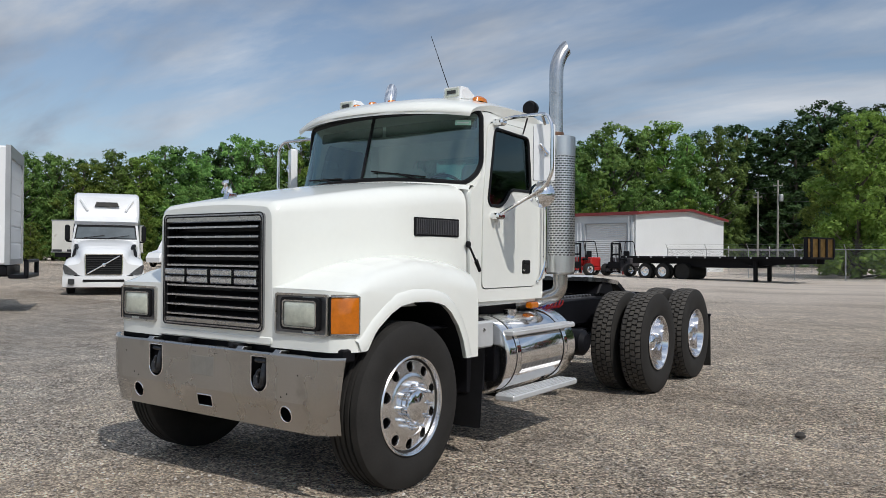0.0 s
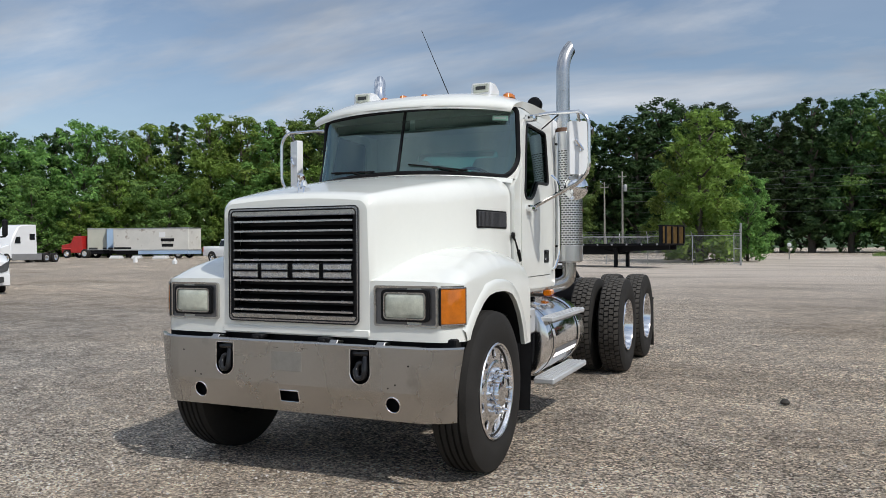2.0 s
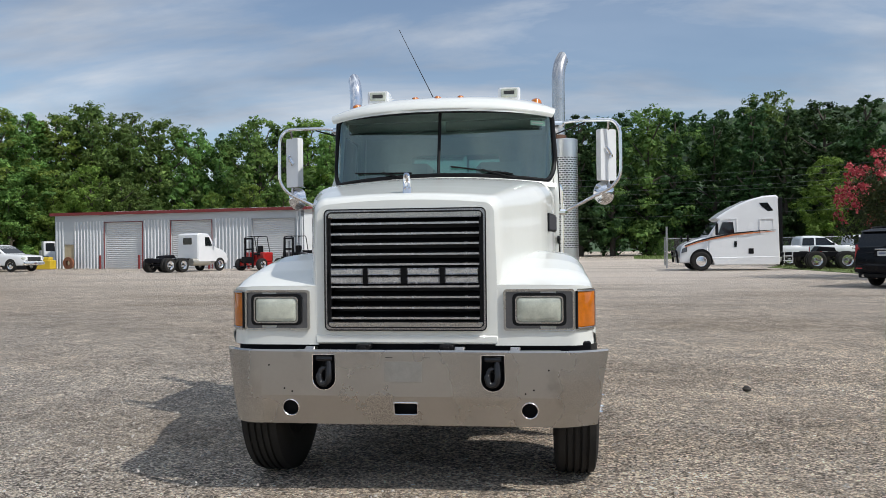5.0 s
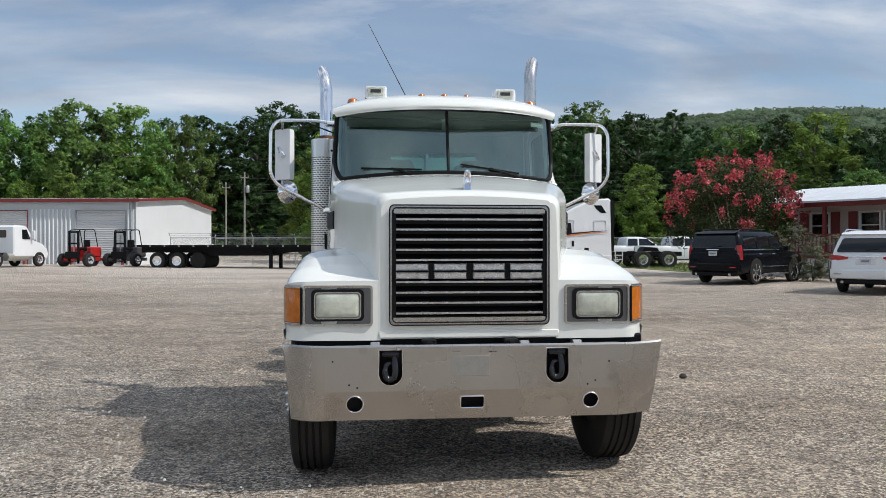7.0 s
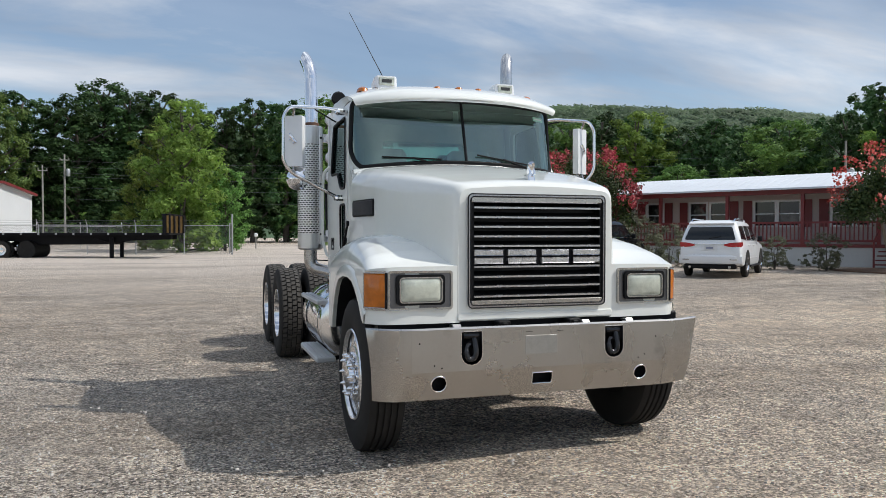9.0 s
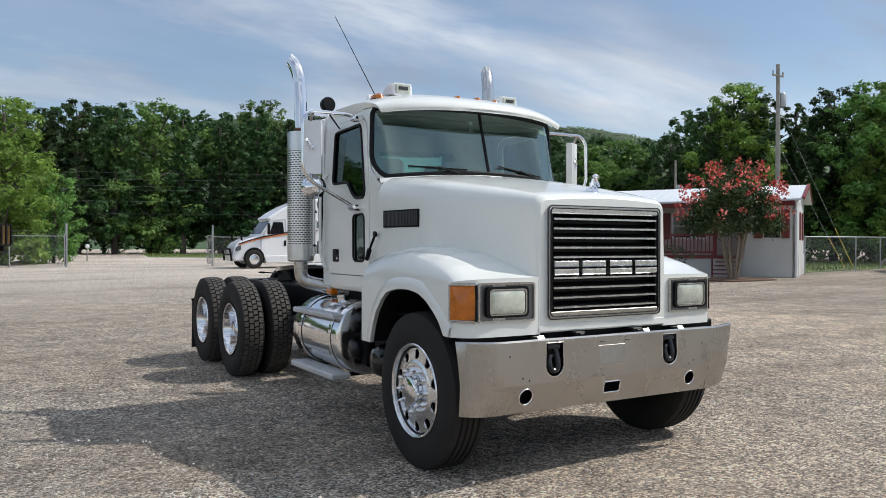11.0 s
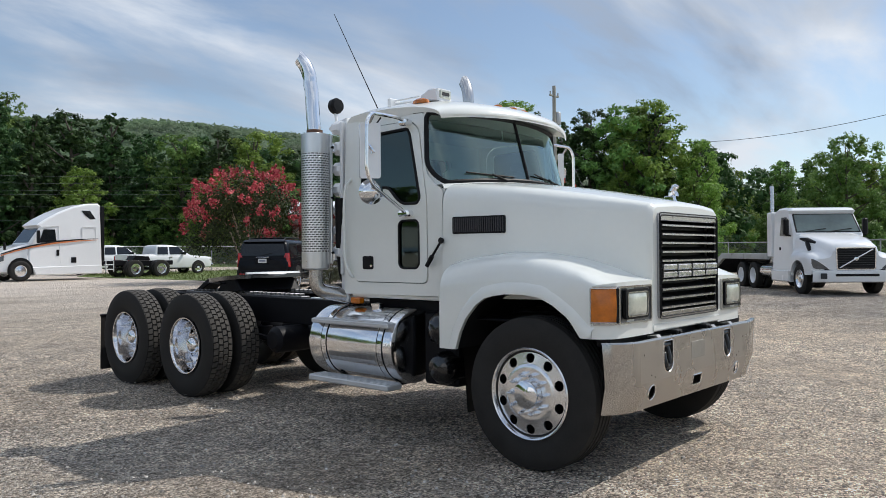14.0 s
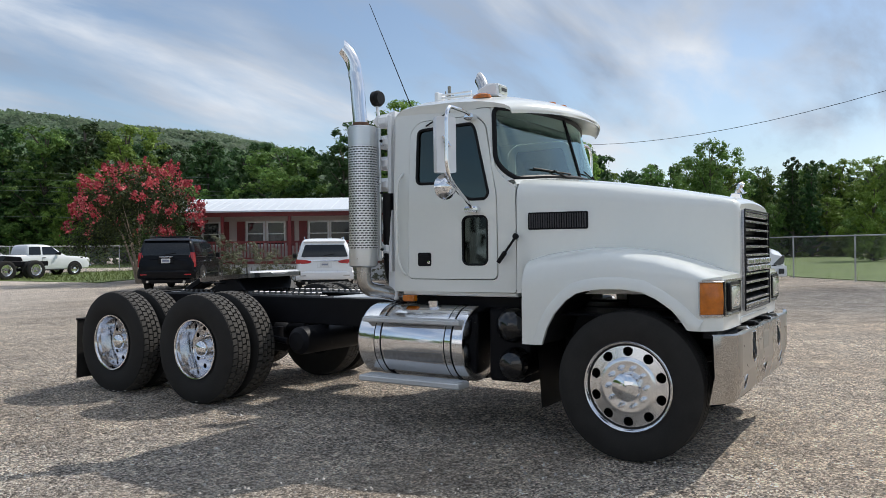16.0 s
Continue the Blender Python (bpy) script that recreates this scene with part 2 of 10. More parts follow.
    col = patch(-8.0, -1.0, 0.085, 0.4, 0.55, 1.30, (0.88, 0.925, 0.985))   # cooler stone on the far side: bluish sky-lit shade put into the colour
    mp = n.new("ShaderNodeMapping")
    mp.inputs["Rotation"].default_value = (0, 0, radians(-24))
    mp.inputs["Scale"].default_value = (0.16, 0.42, 1)
    l.new(obj, mp.inputs["Vector"])
    col = mix("MULTIPLY", 1.0, col, ramp(noise(1.0, 5, mp.outputs[0]), (0.34, (0.80, 0.78, 0.755)), (0.50, (1.0, 1.0, 1.0)), (0.72, (1.08, 1.07, 1.05))))
    col = mix("MULTIPLY", 1.0, col, (1.19, 1.145, 1.105))
    l.new(col, p.inputs["Base Color"])
    p.inputs["Roughness"].default_value = 0.9
    p.inputs["Specular IOR Level"].default_value = 0.25
    b = n.new("ShaderNodeBump")
    b.inputs["Strength"].default_value, b.inputs["Distance"].default_value = 1.0, 0.034
    l.new(calc("ADD", calc("MULTIPLY", d1, -1.0), calc("MULTIPLY", noise(210, 3), 0.8)), b.inputs["Height"])
    l.new(b.outputs[0], p.inputs["Normal"])
    return m


def shield_mat():
    """Perforated chrome: rows of dark slots, offset row by row, round an upright tube."""
    m, n, l, p = nodes("perforated_chrome")
    uv = n.new("ShaderNodeTexCoord")
    br = n.new("ShaderNodeTexBrick")
    br.inputs["Scale"].default_value = 1.0
    br.inputs["Mortar Size"].default_value = 0.0056
    br.inputs["Mortar Smooth"].default_value = 0.0
    br.inputs["Brick Width"].default_value, br.inputs["Row Height"].default_value = 0.036, 0.0215
    br.inputs["Color1"].default_value = br.inputs["Color2"].default_value = (0.02, 0.02, 0.02, 1)
    br.inputs["Mortar"].default_value = (0.80, 0.80, 0.80, 1)
    l.new(uv.outputs["UV"], br.inputs["Vector"])
    l.new(br.outputs["Color"], p.inputs["Base Color"])
    l.new(br.outputs["Fac"], p.inputs["Metallic"])
    p.inputs["Roughness"].default_value = 0.30
    bp = n.new("ShaderNodeBump")
    bp.inputs["Distance"].default_value = 0.004
    l.new(br.outputs["Fac"], bp.inputs["Height"])
    l.new(bp.outputs[0], p.inputs["Normal"])
    return m


WHITE = surf("white_truck_paint", (0.815, 0.825, 0.780), 0.22, vary=0.03, scale=1.5, fine=25, coat=0.6)
WHITE2 = surf("white_vehicle_paint", (0.80, 0.81, 0.82), 0.25, vary=0.04, scale=1.0, fine=20, coat=0.5)
CHROME = surf("chrome", (0.83, 0.84, 0.86), 0.06, 1.0, vary=0.05)
POLISH = surf("polished_aluminium", (0.86, 0.86, 0.87), 0.13, 1.0, vary=0.06, scale=4, fine=120)
STEEL = surf("dull_stainless_steel", (0.48, 0.465, 0.445), 0.27, 1.0, vary=0.07, scale=2.2, fine=40, bump=0.0006, wear=((0.38, 0.36, 0.34), 4.0, 0.64))
ALU = surf("ribbed_aluminium_plate", (0.58, 0.59, 0.60), 0.45, 0.35, vary=0.12, scale=6, fine=90)
PIPE = surf("exhaust_steel", (0.62, 0.61, 0.60), 0.24, 1.0, vary=0.15, scale=5, fine=30, wear=((0.30, 0.22, 0.16), 9.0, 0.66))
BLACK = surf("black_plastic", (0.009, 0.009, 0.010), 0.45, vary=0.3, scale=8)
FRAMEB = surf("black_chassis_paint", (0.006, 0.006, 0.008), 0.5, vary=0.35, scale=4, fine=50, wear=((0.028, 0.025, 0.022), 6.0, 0.66))
RUBBER = surf("tyre_rubber", (0.028, 0.0265, 0.0250), 0.72, vary=0.3, scale=6, fine=70, bump=0.0006)
TREAD = surf("dusty_tread_rubber", (0.062, 0.056, 0.049), 0.85, vary=0.35, scale=9, fine=60)
DARKIN = surf("dark_interior", (0.03, 0.032, 0.034), 0.7, vary=0.2)
GREYIN = surf("grey_cab_trim", (0.46, 0.50, 0.49), 0.75, vary=0.15, scale=5)
AMBER = surf("amber_lens", (0.52, 0.138, 0.004), 0.20, vary=0.35, scale=14, fine=70, coat=0.4, bump=0.002)
RIM = surf("satin_polished_rim", (0.86, 0.86, 0.87), 0.23, 1.0, vary=0.08, scale=5, fine=150)
RIMP = surf("polished_rim", (0.80, 0.80, 0.82), 0.12, 1.0, vary=0.08, scale=5, fine=150)
LENS = surf("headlamp_lens", (0.50, 0.52, 0.44), 0.12, vary=0.35, scale=14, fine=120, coat=0.9, bump=0.001)
REDL = surf("red_lens", (0.42, 0.012, 0.016), 0.2, vary=0.15, coat=0.6)
WINGL = glass("windscreen_glass", (0.66, 0.88, 0.83), 0.14)
SIDEGL = glass("tinted_side_glass", (0.08, 0.095, 0.10), 0.03)
# Base paler than other glass: part of the sky reflection is in the colour.
SKYGL = surf("bright_windshield", (0.09, 0.105, 0.11), 0.06, vary=0.35, scale=1.2, fine=6, coat=1.0)
CARGL = surf("dark_car_glass", (0.010, 0.012, 0.014), 0.05, vary=0.2, coat=0.15)
MIRROR = surf("mirror_glass", (0.9, 0.9, 0.9), 0.02, 1.0, vary=0.01)
SATIN = surf("satin_stainless", (0.70, 0.71, 0.72), 0.30, 1.0, vary=0.08, scale=4, fine=90)
SHIELD = shield_mat()
GRAVEL = gravel_mat()

# ---- mesh tools ----
from mathutils import geometry


class Mesh:
    """Collects verts and faces, through the matrix m, for one mesh."""

    def __init__(self):
        self.v, self.f, self.m = [], [], Matrix()

    def add(self, verts, faces):
        o = len(self.v)
        self.v += [tuple(self.m @ Vector(p)) for p in verts]
        self.f += [tuple(i + o for i in f) for f in faces]
        return self

    def box(self, x0, x1, y0, y1, z0, z1, b=0.008):
        """A box with chamfered edges."""
        b = min(b, abs(x1 - x0) * 0.45, abs(y1 - y0) * 0.45, abs(z1 - z0) * 0.45)
        verts, idx = [], {}
        for i, x in enumerate((x0, x1)):
            for j, y in enumerate((y0, y1)):
                for k, z in enumerate((z0, z1)):
                    sx, sy, sz = (b if i == 0 else -b), (b if j == 0 else -b), (b if k == 0 else -b)
                    for a, p in enumerate(((x, y + sy, z + sz), (x + sx, y, z + sz), (x + sx, y + sy, z))):
                        idx[i, j, k, a] = len(verts)
                        verts.append(p)
        F = []
        for i in (0, 1):
            F.append([idx[i, j, k, 0] for j, k in ((0, 0), (1, 0), (1, 1), (0, 1))][:: 1 if i else -1])
            F.append([idx[j, i, k, 1] for j, k in ((0, 0), (1, 0), (1, 1), (0, 1))][:: -1 if i else 1])
            F.append([idx[j, k, i, 2] for j, k in ((0, 0), (1, 0), (1, 1), (0, 1))][:: 1 if i else -1])
        for i in (0, 1):
            for j in (0, 1):
                F.append([idx[i, j, 0, 0], idx[i, j, 0, 1], idx[i, j, 1, 1], idx[i, j, 1, 0]])
                F.append([idx[i, 0, j, 0], idx[i, 0, j, 2], idx[i, 1, j, 2], idx[i, 1, j, 0]])
                F.append([idx[0, i, j, 1], idx[0, i, j, 2], idx[1, i, j, 2], idx[1, i, j, 1]])
                for k in (0, 1):
                    F.append([idx[i, j, k, 0], idx[i, j, k, 1], idx[i, j, k, 2]])
        return self.add(verts, F)

    def loft(self, rings, closed=True, cap=True):
        """Skin over rings of equal length."""
        n, k = len(rings[0]), len(rings)
        F = []
        for a in range(k - 1):
            for i in range(n if closed else n - 1):
                j = (i + 1) % n
                F.append((a * n + i, a * n + j, (a + 1) * n + j, (a + 1) * n + i))
        if cap and closed:
            F.append(tuple(range(n))[::-1])
            F.append(tuple((k - 1) * n + i for i in range(n)))
        return self.add([p for r in rings for p in r], F)

    def lathe(self, prof, c=(0, 0, 0), axis="x", n=48, cap=False):
        """Turn a profile of (radius, along) round an axis through c."""
        rings = []
        for r, a in prof:
            ring = []
            for i in range(n):
                t = 2 * math.pi * i / n
                u, w = r * math.cos(t), r * math.sin(t)
                d = {"x": (a, u, w), "y": (u, a, w), "z": (u, w, a)}[axis]
                ring.append((c[0] + d[0], c[1] + d[1], c[2] + d[2]))
            rings.append(ring)
        return self.loft(rings, True, cap)

    def tube(self, pts, r, n=10, cap=True):
        """A round tube along points; r may be a list."""
        pts = [Vector(p) for p in pts]
        rs = r if isinstance(r, (list, tuple)) else [r] * len(pts)
        side = None
        rings = []
        for i, p in enumerate(pts):
            d = (pts[min(i + 1, len(pts) - 1)] - pts[max(i - 1, 0)]).normalized()
            if side is None:
                side = d.orthogonal().normalized()
            side = (side - d * side.dot(d)).normalized()
            up = d.cross(side)
            rings.append([tuple(p + (side * math.cos(2 * math.pi * k / n) + up * math.sin(2 * math.pi * k / n)) * rs[i]) for k in range(n)])
        return self.loft(rings, True, cap)

    def plate(self, loops, fn, fn2):
        """A plate cut from 2D loops (outline, then holes): fn maps a 2D point to the front, fn2 to the back."""
        pts = [p for lp in loops for p in lp]
        tris = geometry.tessellate_polygon([[Vector((p[0], p[1], 0)) for p in lp] for lp in loops])
        n = len(pts)
        F = [tuple(t) for t in tris] + [tuple(i + n for i in t[::-1]) for t in tris]
        o = 0
        for lp in loops:
            for i in range(len(lp)):
                j = (i + 1) % len(lp)
                F.append((o + i, o + j, n + o + j, n + o + i))
            o += len(lp)
        return self.add([fn(*p) for p in pts] + [fn2(*p) for p in pts], F)

    def prism(self, poly, hw, b=0.03, axis="x", inset=None):
        """A side outline (y, z) drawn out to half widths hw (one, or one a point), with chamfered sides."""
        hws = hw if isinstance(hw, (list, tuple)) else [hw] * len(poly)
        out = []
        n = len(poly)
        for i, p in enumerate(poly):      # inset outline
            a, c = Vector(poly[i - 1]), Vector(poly[(i + 1) % n])
            v = Vector(p)
            d1, d2 = (v - a).normalized(), (c - v).normalized()
            nn = Vector((-(d1.y + d2.y), d1.x + d2.x))
            nn = nn.normalized() if nn.length > 1e-6 else Vector((0, 0))
            out.append(v + nn * b)
        area = sum(poly[i][0] * poly[(i + 1) % n][1] - poly[(i + 1) % n][0] * poly[i][1] for i in range(n))
        if area < 0:
            out = [Vector(p) * 2 - o for p, o in zip(poly, out)]
        rings = [[(-h, o.x, o.y) for h, o in zip(hws, out)], [(-h + b, p[0], p[1]) for h, p in zip(hws, poly)],
                 [(h - b, p[0], p[1]) for h, p in zip(hws, poly)], [(h, o.x, o.y) for h, o in zip(hws, out)]]
        return self.loft(rings)

    def mesh(self, name, mat, sharp=32, flip=True):
        me = bpy.data.meshes.new(name)
        me.from_pydata(self.v, [], self.f)
        bm = bmesh.new()
        bm.from_mesh(me)
        bmesh.ops.recalc_face_normals(bm, faces=bm.faces)
        bm.to_mesh(me)
        bm.free()
        me.materials.append(mat)
        me.shade_smooth()
        me.set_sharp_from_angle(angle=radians(sharp))
        return me


def part(name, ms, mat, parent=None, label="", at=None, sharp=32):
    """Link a Mesh (or mesh data) as one object, under a thing or part if given."""
    me = ms.mesh(name, mat, sharp) if isinstance(ms, Mesh) else ms
    ob = new(name, me)
    if parent is not None:
        ob.parent = parent
    if at is not None:
        ob.matrix_basis = at
    if label:
        tagged(ob, label)
    return ob


def thing(name, label, category, at=None, group="", kind=""):
    ob = new(name)
    ob.empty_display_size = 0.2
    if at is not None:
        ob.matrix_basis = at
    return tagged(ob, label, category, group, kind)


def solo(name, ms, mat, label, category, at=None, group="", kind="", sharp=32):
    return tagged(part(name, ms, mat, None, "", at, sharp), label, category, group, kind)


def np_mesh(name, verts, quads, mat, smooth=False):
    """A mesh of many faces of one size straight from arrays."""
    me = bpy.data.meshes.new(name)
    nv, nq = len(verts), len(quads)
    me.vertices.add(nv)
    me.vertices.foreach_set("co", np.asarray(verts, np.float32).ravel())
    k = np.asarray(quads).shape[1]
    me.loops.add(nq * k)
    me.loops.foreach_set("vertex_index", np.asarray(quads, np.int32).ravel())
    me.polygons.add(nq)
    me.polygons.foreach_set("loop_start", np.arange(nq, dtype=np.int32) * k)
    me.update(calc_edges=True)
    if mat:
        me.materials.append(mat)
    if smooth:
        me.shade_smooth()
    return me


def rrect(x0, x1, z0, z1, r, n=5):
    """A rectangle with round corners, as a loop."""
    pts = []
    for cx, cz, a in ((x1 - r, z0 + r, -90), (x1 - r, z1 - r, 0), (x0 + r, z1 - r, 90), (x0 + r, z0 + r, 180)):
        for i in range(n + 1):
            t = radians(a + 90 * i / n)
            pts.append((cx + r * math.cos(t), cz + r * math.sin(t)))
    return pts


def rpoly(pts, r, n=4):
    """An outline with its corners rounded."""
    out = []
    k = len(pts)
    for i in range(k):
        p, a, c = Vector(pts[i]), Vector(pts[i - 1]), Vector(pts[(i + 1) % k])
        ra = min(r, (a - p).length * 0.45, (c - p).length * 0.45)
        s, e = p + (a - p).normalized() * ra, p + (c - p).normalized() * ra
        for j in range(n + 1):
            t = j / n
            out.append(tuple(s * (1 - t) ** 2 + p * 2 * t * (1 - t) + e * t * t))
    return out


def circ(cx, cz, r, n=20):
    return [(cx + r * math.cos(2 * math.pi * i / n), cz + r * math.sin(2 * math.pi * i / n)) for i in range(n)]


def bend(pts, n=6, r=0.1):
    """A polyline in space with its corners rounded, for tubes."""
    pts = [Vector(p) for p in pts]
    out = [pts[0]]
    for i in range(1, len(pts) - 1):
        p, a, c = pts[i], pts[i - 1], pts[i + 1]
        ra = min(r, (a - p).length * 0.48, (c - p).length * 0.48)
        s, e = p + (a - p).normalized() * ra, p + (c - p).normalized() * ra
        for j in range(n + 1):
            t = j / n
            out.append(s * (1 - t) ** 2 + p * 2 * t * (1 - t) + e * t * t)
    out.append(pts[-1])
    return out

# ---- ground ----
def gz(x, y):
    """The lot rises very gently away from the truck."""
    dip = 0.024 * max(0.0, min(2.0, -x, (7.0 + x) / 2))
    return -0.015 - dip + 0.0055 * min(max(0.0, math.hypot(x, y) - 6), 80)


rad = [0, 0.7, 1.4, 2, 3, 4, 5, 6, 7, 8, 11, 15, 20, 26, 34, 44, 56, 70, 86, 110, 150, 220, 340, 520, 800, 1300, 2200]
gv, gf, NA = [(0, 0, -0.015)], [], 72
for r in rad[1:]:
    for i in range(NA):
        a = 2 * math.pi * i / NA
        gv.append((r * math.cos(a), r * math.sin(a), gz(r * math.cos(a), r * math.sin(a))))
for i in range(NA):
    gf.append((0, 1 + i, 1 + (i + 1) % NA))
for k in range(len(rad) - 2):
    for i in range(NA):
        a, b = 1 + k * NA + i, 1 + k * NA + (i + 1) % NA
        gf.append((a, a + NA, b + NA, b))
solo("ground", Mesh().add(gv, gf), GRAVEL, "packed grey gravel lot with worn lighter patches", "ground", kind="structure", sharp=180)

# ---- trees ----
LEAF = leaf_mat("broad_leaves", (0.0905, 0.1702, 0.0433), (0.14, 0.25, 0.062), (0.2198, 0.338, 0.0895), through_=0.34)
# Darker greens: part of the wood's shade is put into the leaf colour.
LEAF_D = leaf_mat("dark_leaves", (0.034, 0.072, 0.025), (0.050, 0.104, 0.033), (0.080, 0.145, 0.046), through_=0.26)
BARK = surf("grey_bark", (0.10, 0.085, 0.07), 0.9, vary=0.35, scale=4, fine=30, bump=0.01)
rng = np.random.default_rng(7)


def leaf_quads(cen, nrm, size, rg):
    """Quads of leaves at cen, facing about nrm, slightly folded by skew."""
    k = len(cen)
    nrm = nrm / np.linalg.norm(nrm, axis=1, keepdims=True)
    t = rg.normal(size=(k, 3))
    t -= nrm * (t * nrm).sum(1, keepdims=True)
    t /= np.linalg.norm(t, axis=1, keepdims=True)
    b = np.cross(nrm, t)
    s = (size * rg.uniform(0.6, 1.3, k))[:, None]
    asp = rg.uniform(0.5, 1.0, k)[:, None]
    fold = nrm * s * rg.uniform(-0.3, 0.3, (k, 1))
    q = np.stack([cen - t * s, cen - b * s * asp + fold, cen + t * s, cen + b * s * asp + fold * 0.5], 1)
    return q.reshape(-1, 3), np.arange(k * 4).reshape(-1, 4)


def leaf_tris(cen, nrm, size, rg):
    """Small pointed leaves at cen, facing about nrm."""
    k = len(cen)
    nrm = nrm / np.linalg.norm(nrm, axis=1, keepdims=True)
    t = rg.normal(size=(k, 3))
    t -= nrm * (t * nrm).sum(1, keepdims=True)
    t /= np.linalg.norm(t, axis=1, keepdims=True)
    b = np.cross(nrm, t)
    s = (size * rg.uniform(0.6, 1.4, k))[:, None]
    w = s * rg.uniform(0.55, 0.95, k)[:, None]
    q = np.stack([cen - t * s * 0.8 - b * w, cen - t * s * 0.6 + b * w, cen + t * s * 1.2 + nrm * s * rg.uniform(-0.4, 0.2, (k, 1))], 1)
    return q.reshape(-1, 3), np.arange(k * 3).reshape(-1, 3)


def crown_points(seed, h, r, base, leaves, pine=False, blobs=26, twigs=7):
    """Boughs set unevenly through the crown, twigs of leaves round each bough, lit tops and open undersides."""
    rg = np.random.default_rng(seed)
    cs, rs = [], []
    lean = rg.uniform(-0.12, 0.12, 2) * r
    lobes = rg.uniform(0, 2 * math.pi, 3)
    for i in range(blobs):
        u = (i + rg.uniform(0, 1)) / blobs
        z = base + (h - base) * (0.03 + 0.92 * u)
        a = i * 2.4 + rg.uniform(-0.7, 0.7)
        if pine:
            reach = r * (1 - 0.62 * u) * rg.uniform(0.25, 0.95)
        else:
            full = (1 - max(0.0, (u - 0.45) / 0.55) ** 2.2) ** 0.5 * (0.80 + 0.2 * min(1, u / 0.3))
            lump = 1 + 0.16 * math.cos(2 * (a - lobes[0])) + 0.12 * math.sin(3 * (a - lobes[1]) + 5 * u)
            reach = r * full * lump * rg.uniform(0.35, 0.95)
        cs.append((reach * math.cos(a) + lean[0] * u, reach * math.sin(a) + lean[1] * u, z))
        rs.append(r * rg.uniform(0.16, 0.33) * (0.8 if pine else 1.0) * (1.0 - 0.40 * u))
    cs, rs = np.array(cs), np.array(rs)
    bough = np.repeat(np.arange(blobs), twigs)
    d = rg.normal(size=(len(bough), 3))
    d[:, 2] = d[:, 2] * 0.8 + 0.35
    d /= np.linalg.norm(d, axis=1, keepdims=True)
    tc = cs[bough] + d * (rs[bough] * rg.uniform(0.45, 1.1, len(bough)))[:, None] * np.array([1, 1, 0.72])
    tr = rs[bough] * rg.uniform(0.24, 0.5, len(bough))
    pick = rg.choice(len(bough), leaves, p=tr ** 2 / (tr ** 2).sum())
    e = rg.normal(size=(leaves, 3))
    e[:, 2] = e[:, 2] * 0.8 + 0.3
    e /= np.linalg.norm(e, axis=1, keepdims=True)
    cen = tc[pick] + e * (tr[pick] * rg.uniform(0.3, 1.25, leaves))[:, None] * np.array([1, 1, 0.7])
    nrm = e * 0.6 + d[pick] * 0.6 + rg.normal(scale=0.42, size=e.shape) + np.array([0, 0, 0.35])
    return cen, nrm, cs, rs


def inner_leaves(cs, rs, n, size, rg):
    """Larger shaded leaves in the middle of the boughs, which close the crown."""
    k = rg.choice(len(cs), n, p=rs ** 2 / (rs ** 2).sum())
    d = rg.normal(size=(n, 3))
    d /= np.linalg.norm(d, axis=1, keepdims=True)
    return leaf_tris(cs[k] + d * (rs[k] * 0.75 * rg.uniform(0, 1, n) ** 0.5)[:, None], d + np.array([0, 0, 0.5]) + rg.normal(scale=0.3, size=(n, 3)), size, rg)


def tree_meshes(seed, h, r, base, leaves, size, mat, pine=False):
    cen, nrm, cs, rs = crown_points(seed, h, r, base, leaves, pine, 74, 9)
    rg = np.random.default_rng(seed + 50)
    v, q = leaf_tris(cen, nrm, size, rg)
    k = 60                                               # the mass round the trunk
    u = rg.uniform(0.0, 0.84, k)
    rr = r * (0.26 if pine else 0.50) * np.sqrt(rg.uniform(0, 1, k)) * np.sqrt(np.clip(1.02 - (u / 0.86) ** 2, 0, 1))
    a = rg.uniform(0, 2 * np.pi, k)
    heart = np.stack([rr * np.cos(a), rr * np.sin(a), base * 0.6 + (h - base) * u], 1)
    v2, q2 = inner_leaves(np.concatenate([cs, heart]), np.concatenate([rs, r * rg.uniform(0.16, 0.26, k)]), 5200, size * 1.75, rg)
    v, q = np.concatenate([v, v2]), np.concatenate([q, q2 + len(v)])
    crown = np_mesh("crown", v, q, mat)
    tm = Mesh().tube([(0, 0, -0.4), (0.05, 0, h * 0.2), (-0.1, 0.06, h * 0.5), (0.05, 0, h * 0.9)], [h * 0.022, h * 0.017, h * 0.011, h * 0.003], 8)
    for c in cs[::4]:
        z0 = max(base * 0.7, c[2] - r * 0.5)
        tm.tube([(0, 0, z0), tuple(np.array((c[0] * 0.5, c[1] * 0.5, (z0 + c[2]) / 2 - 0.1))), tuple(c)], [h * 0.008, h * 0.005, h * 0.002], 5)
    return crown, tm.mesh("trunk", BARK, 60)


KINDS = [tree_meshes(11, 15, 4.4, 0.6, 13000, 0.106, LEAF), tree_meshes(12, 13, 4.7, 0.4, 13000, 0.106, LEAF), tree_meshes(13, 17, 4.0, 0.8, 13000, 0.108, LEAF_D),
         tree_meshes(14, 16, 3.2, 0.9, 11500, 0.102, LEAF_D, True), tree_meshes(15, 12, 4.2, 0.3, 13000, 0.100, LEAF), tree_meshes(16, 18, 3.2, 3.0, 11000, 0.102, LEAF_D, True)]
KINDS.append(tree_meshes(17, 13, 4.2, 0.2, 13500, 0.098, leaf_mat("bright_leaves", (0.1173, 0.1876, 0.0373), (0.185, 0.285, 0.056), (0.2812, 0.3812, 0.0868), through_=0.42)))
HEIGHTS = [15, 13, 17, 16, 12, 18, 13]


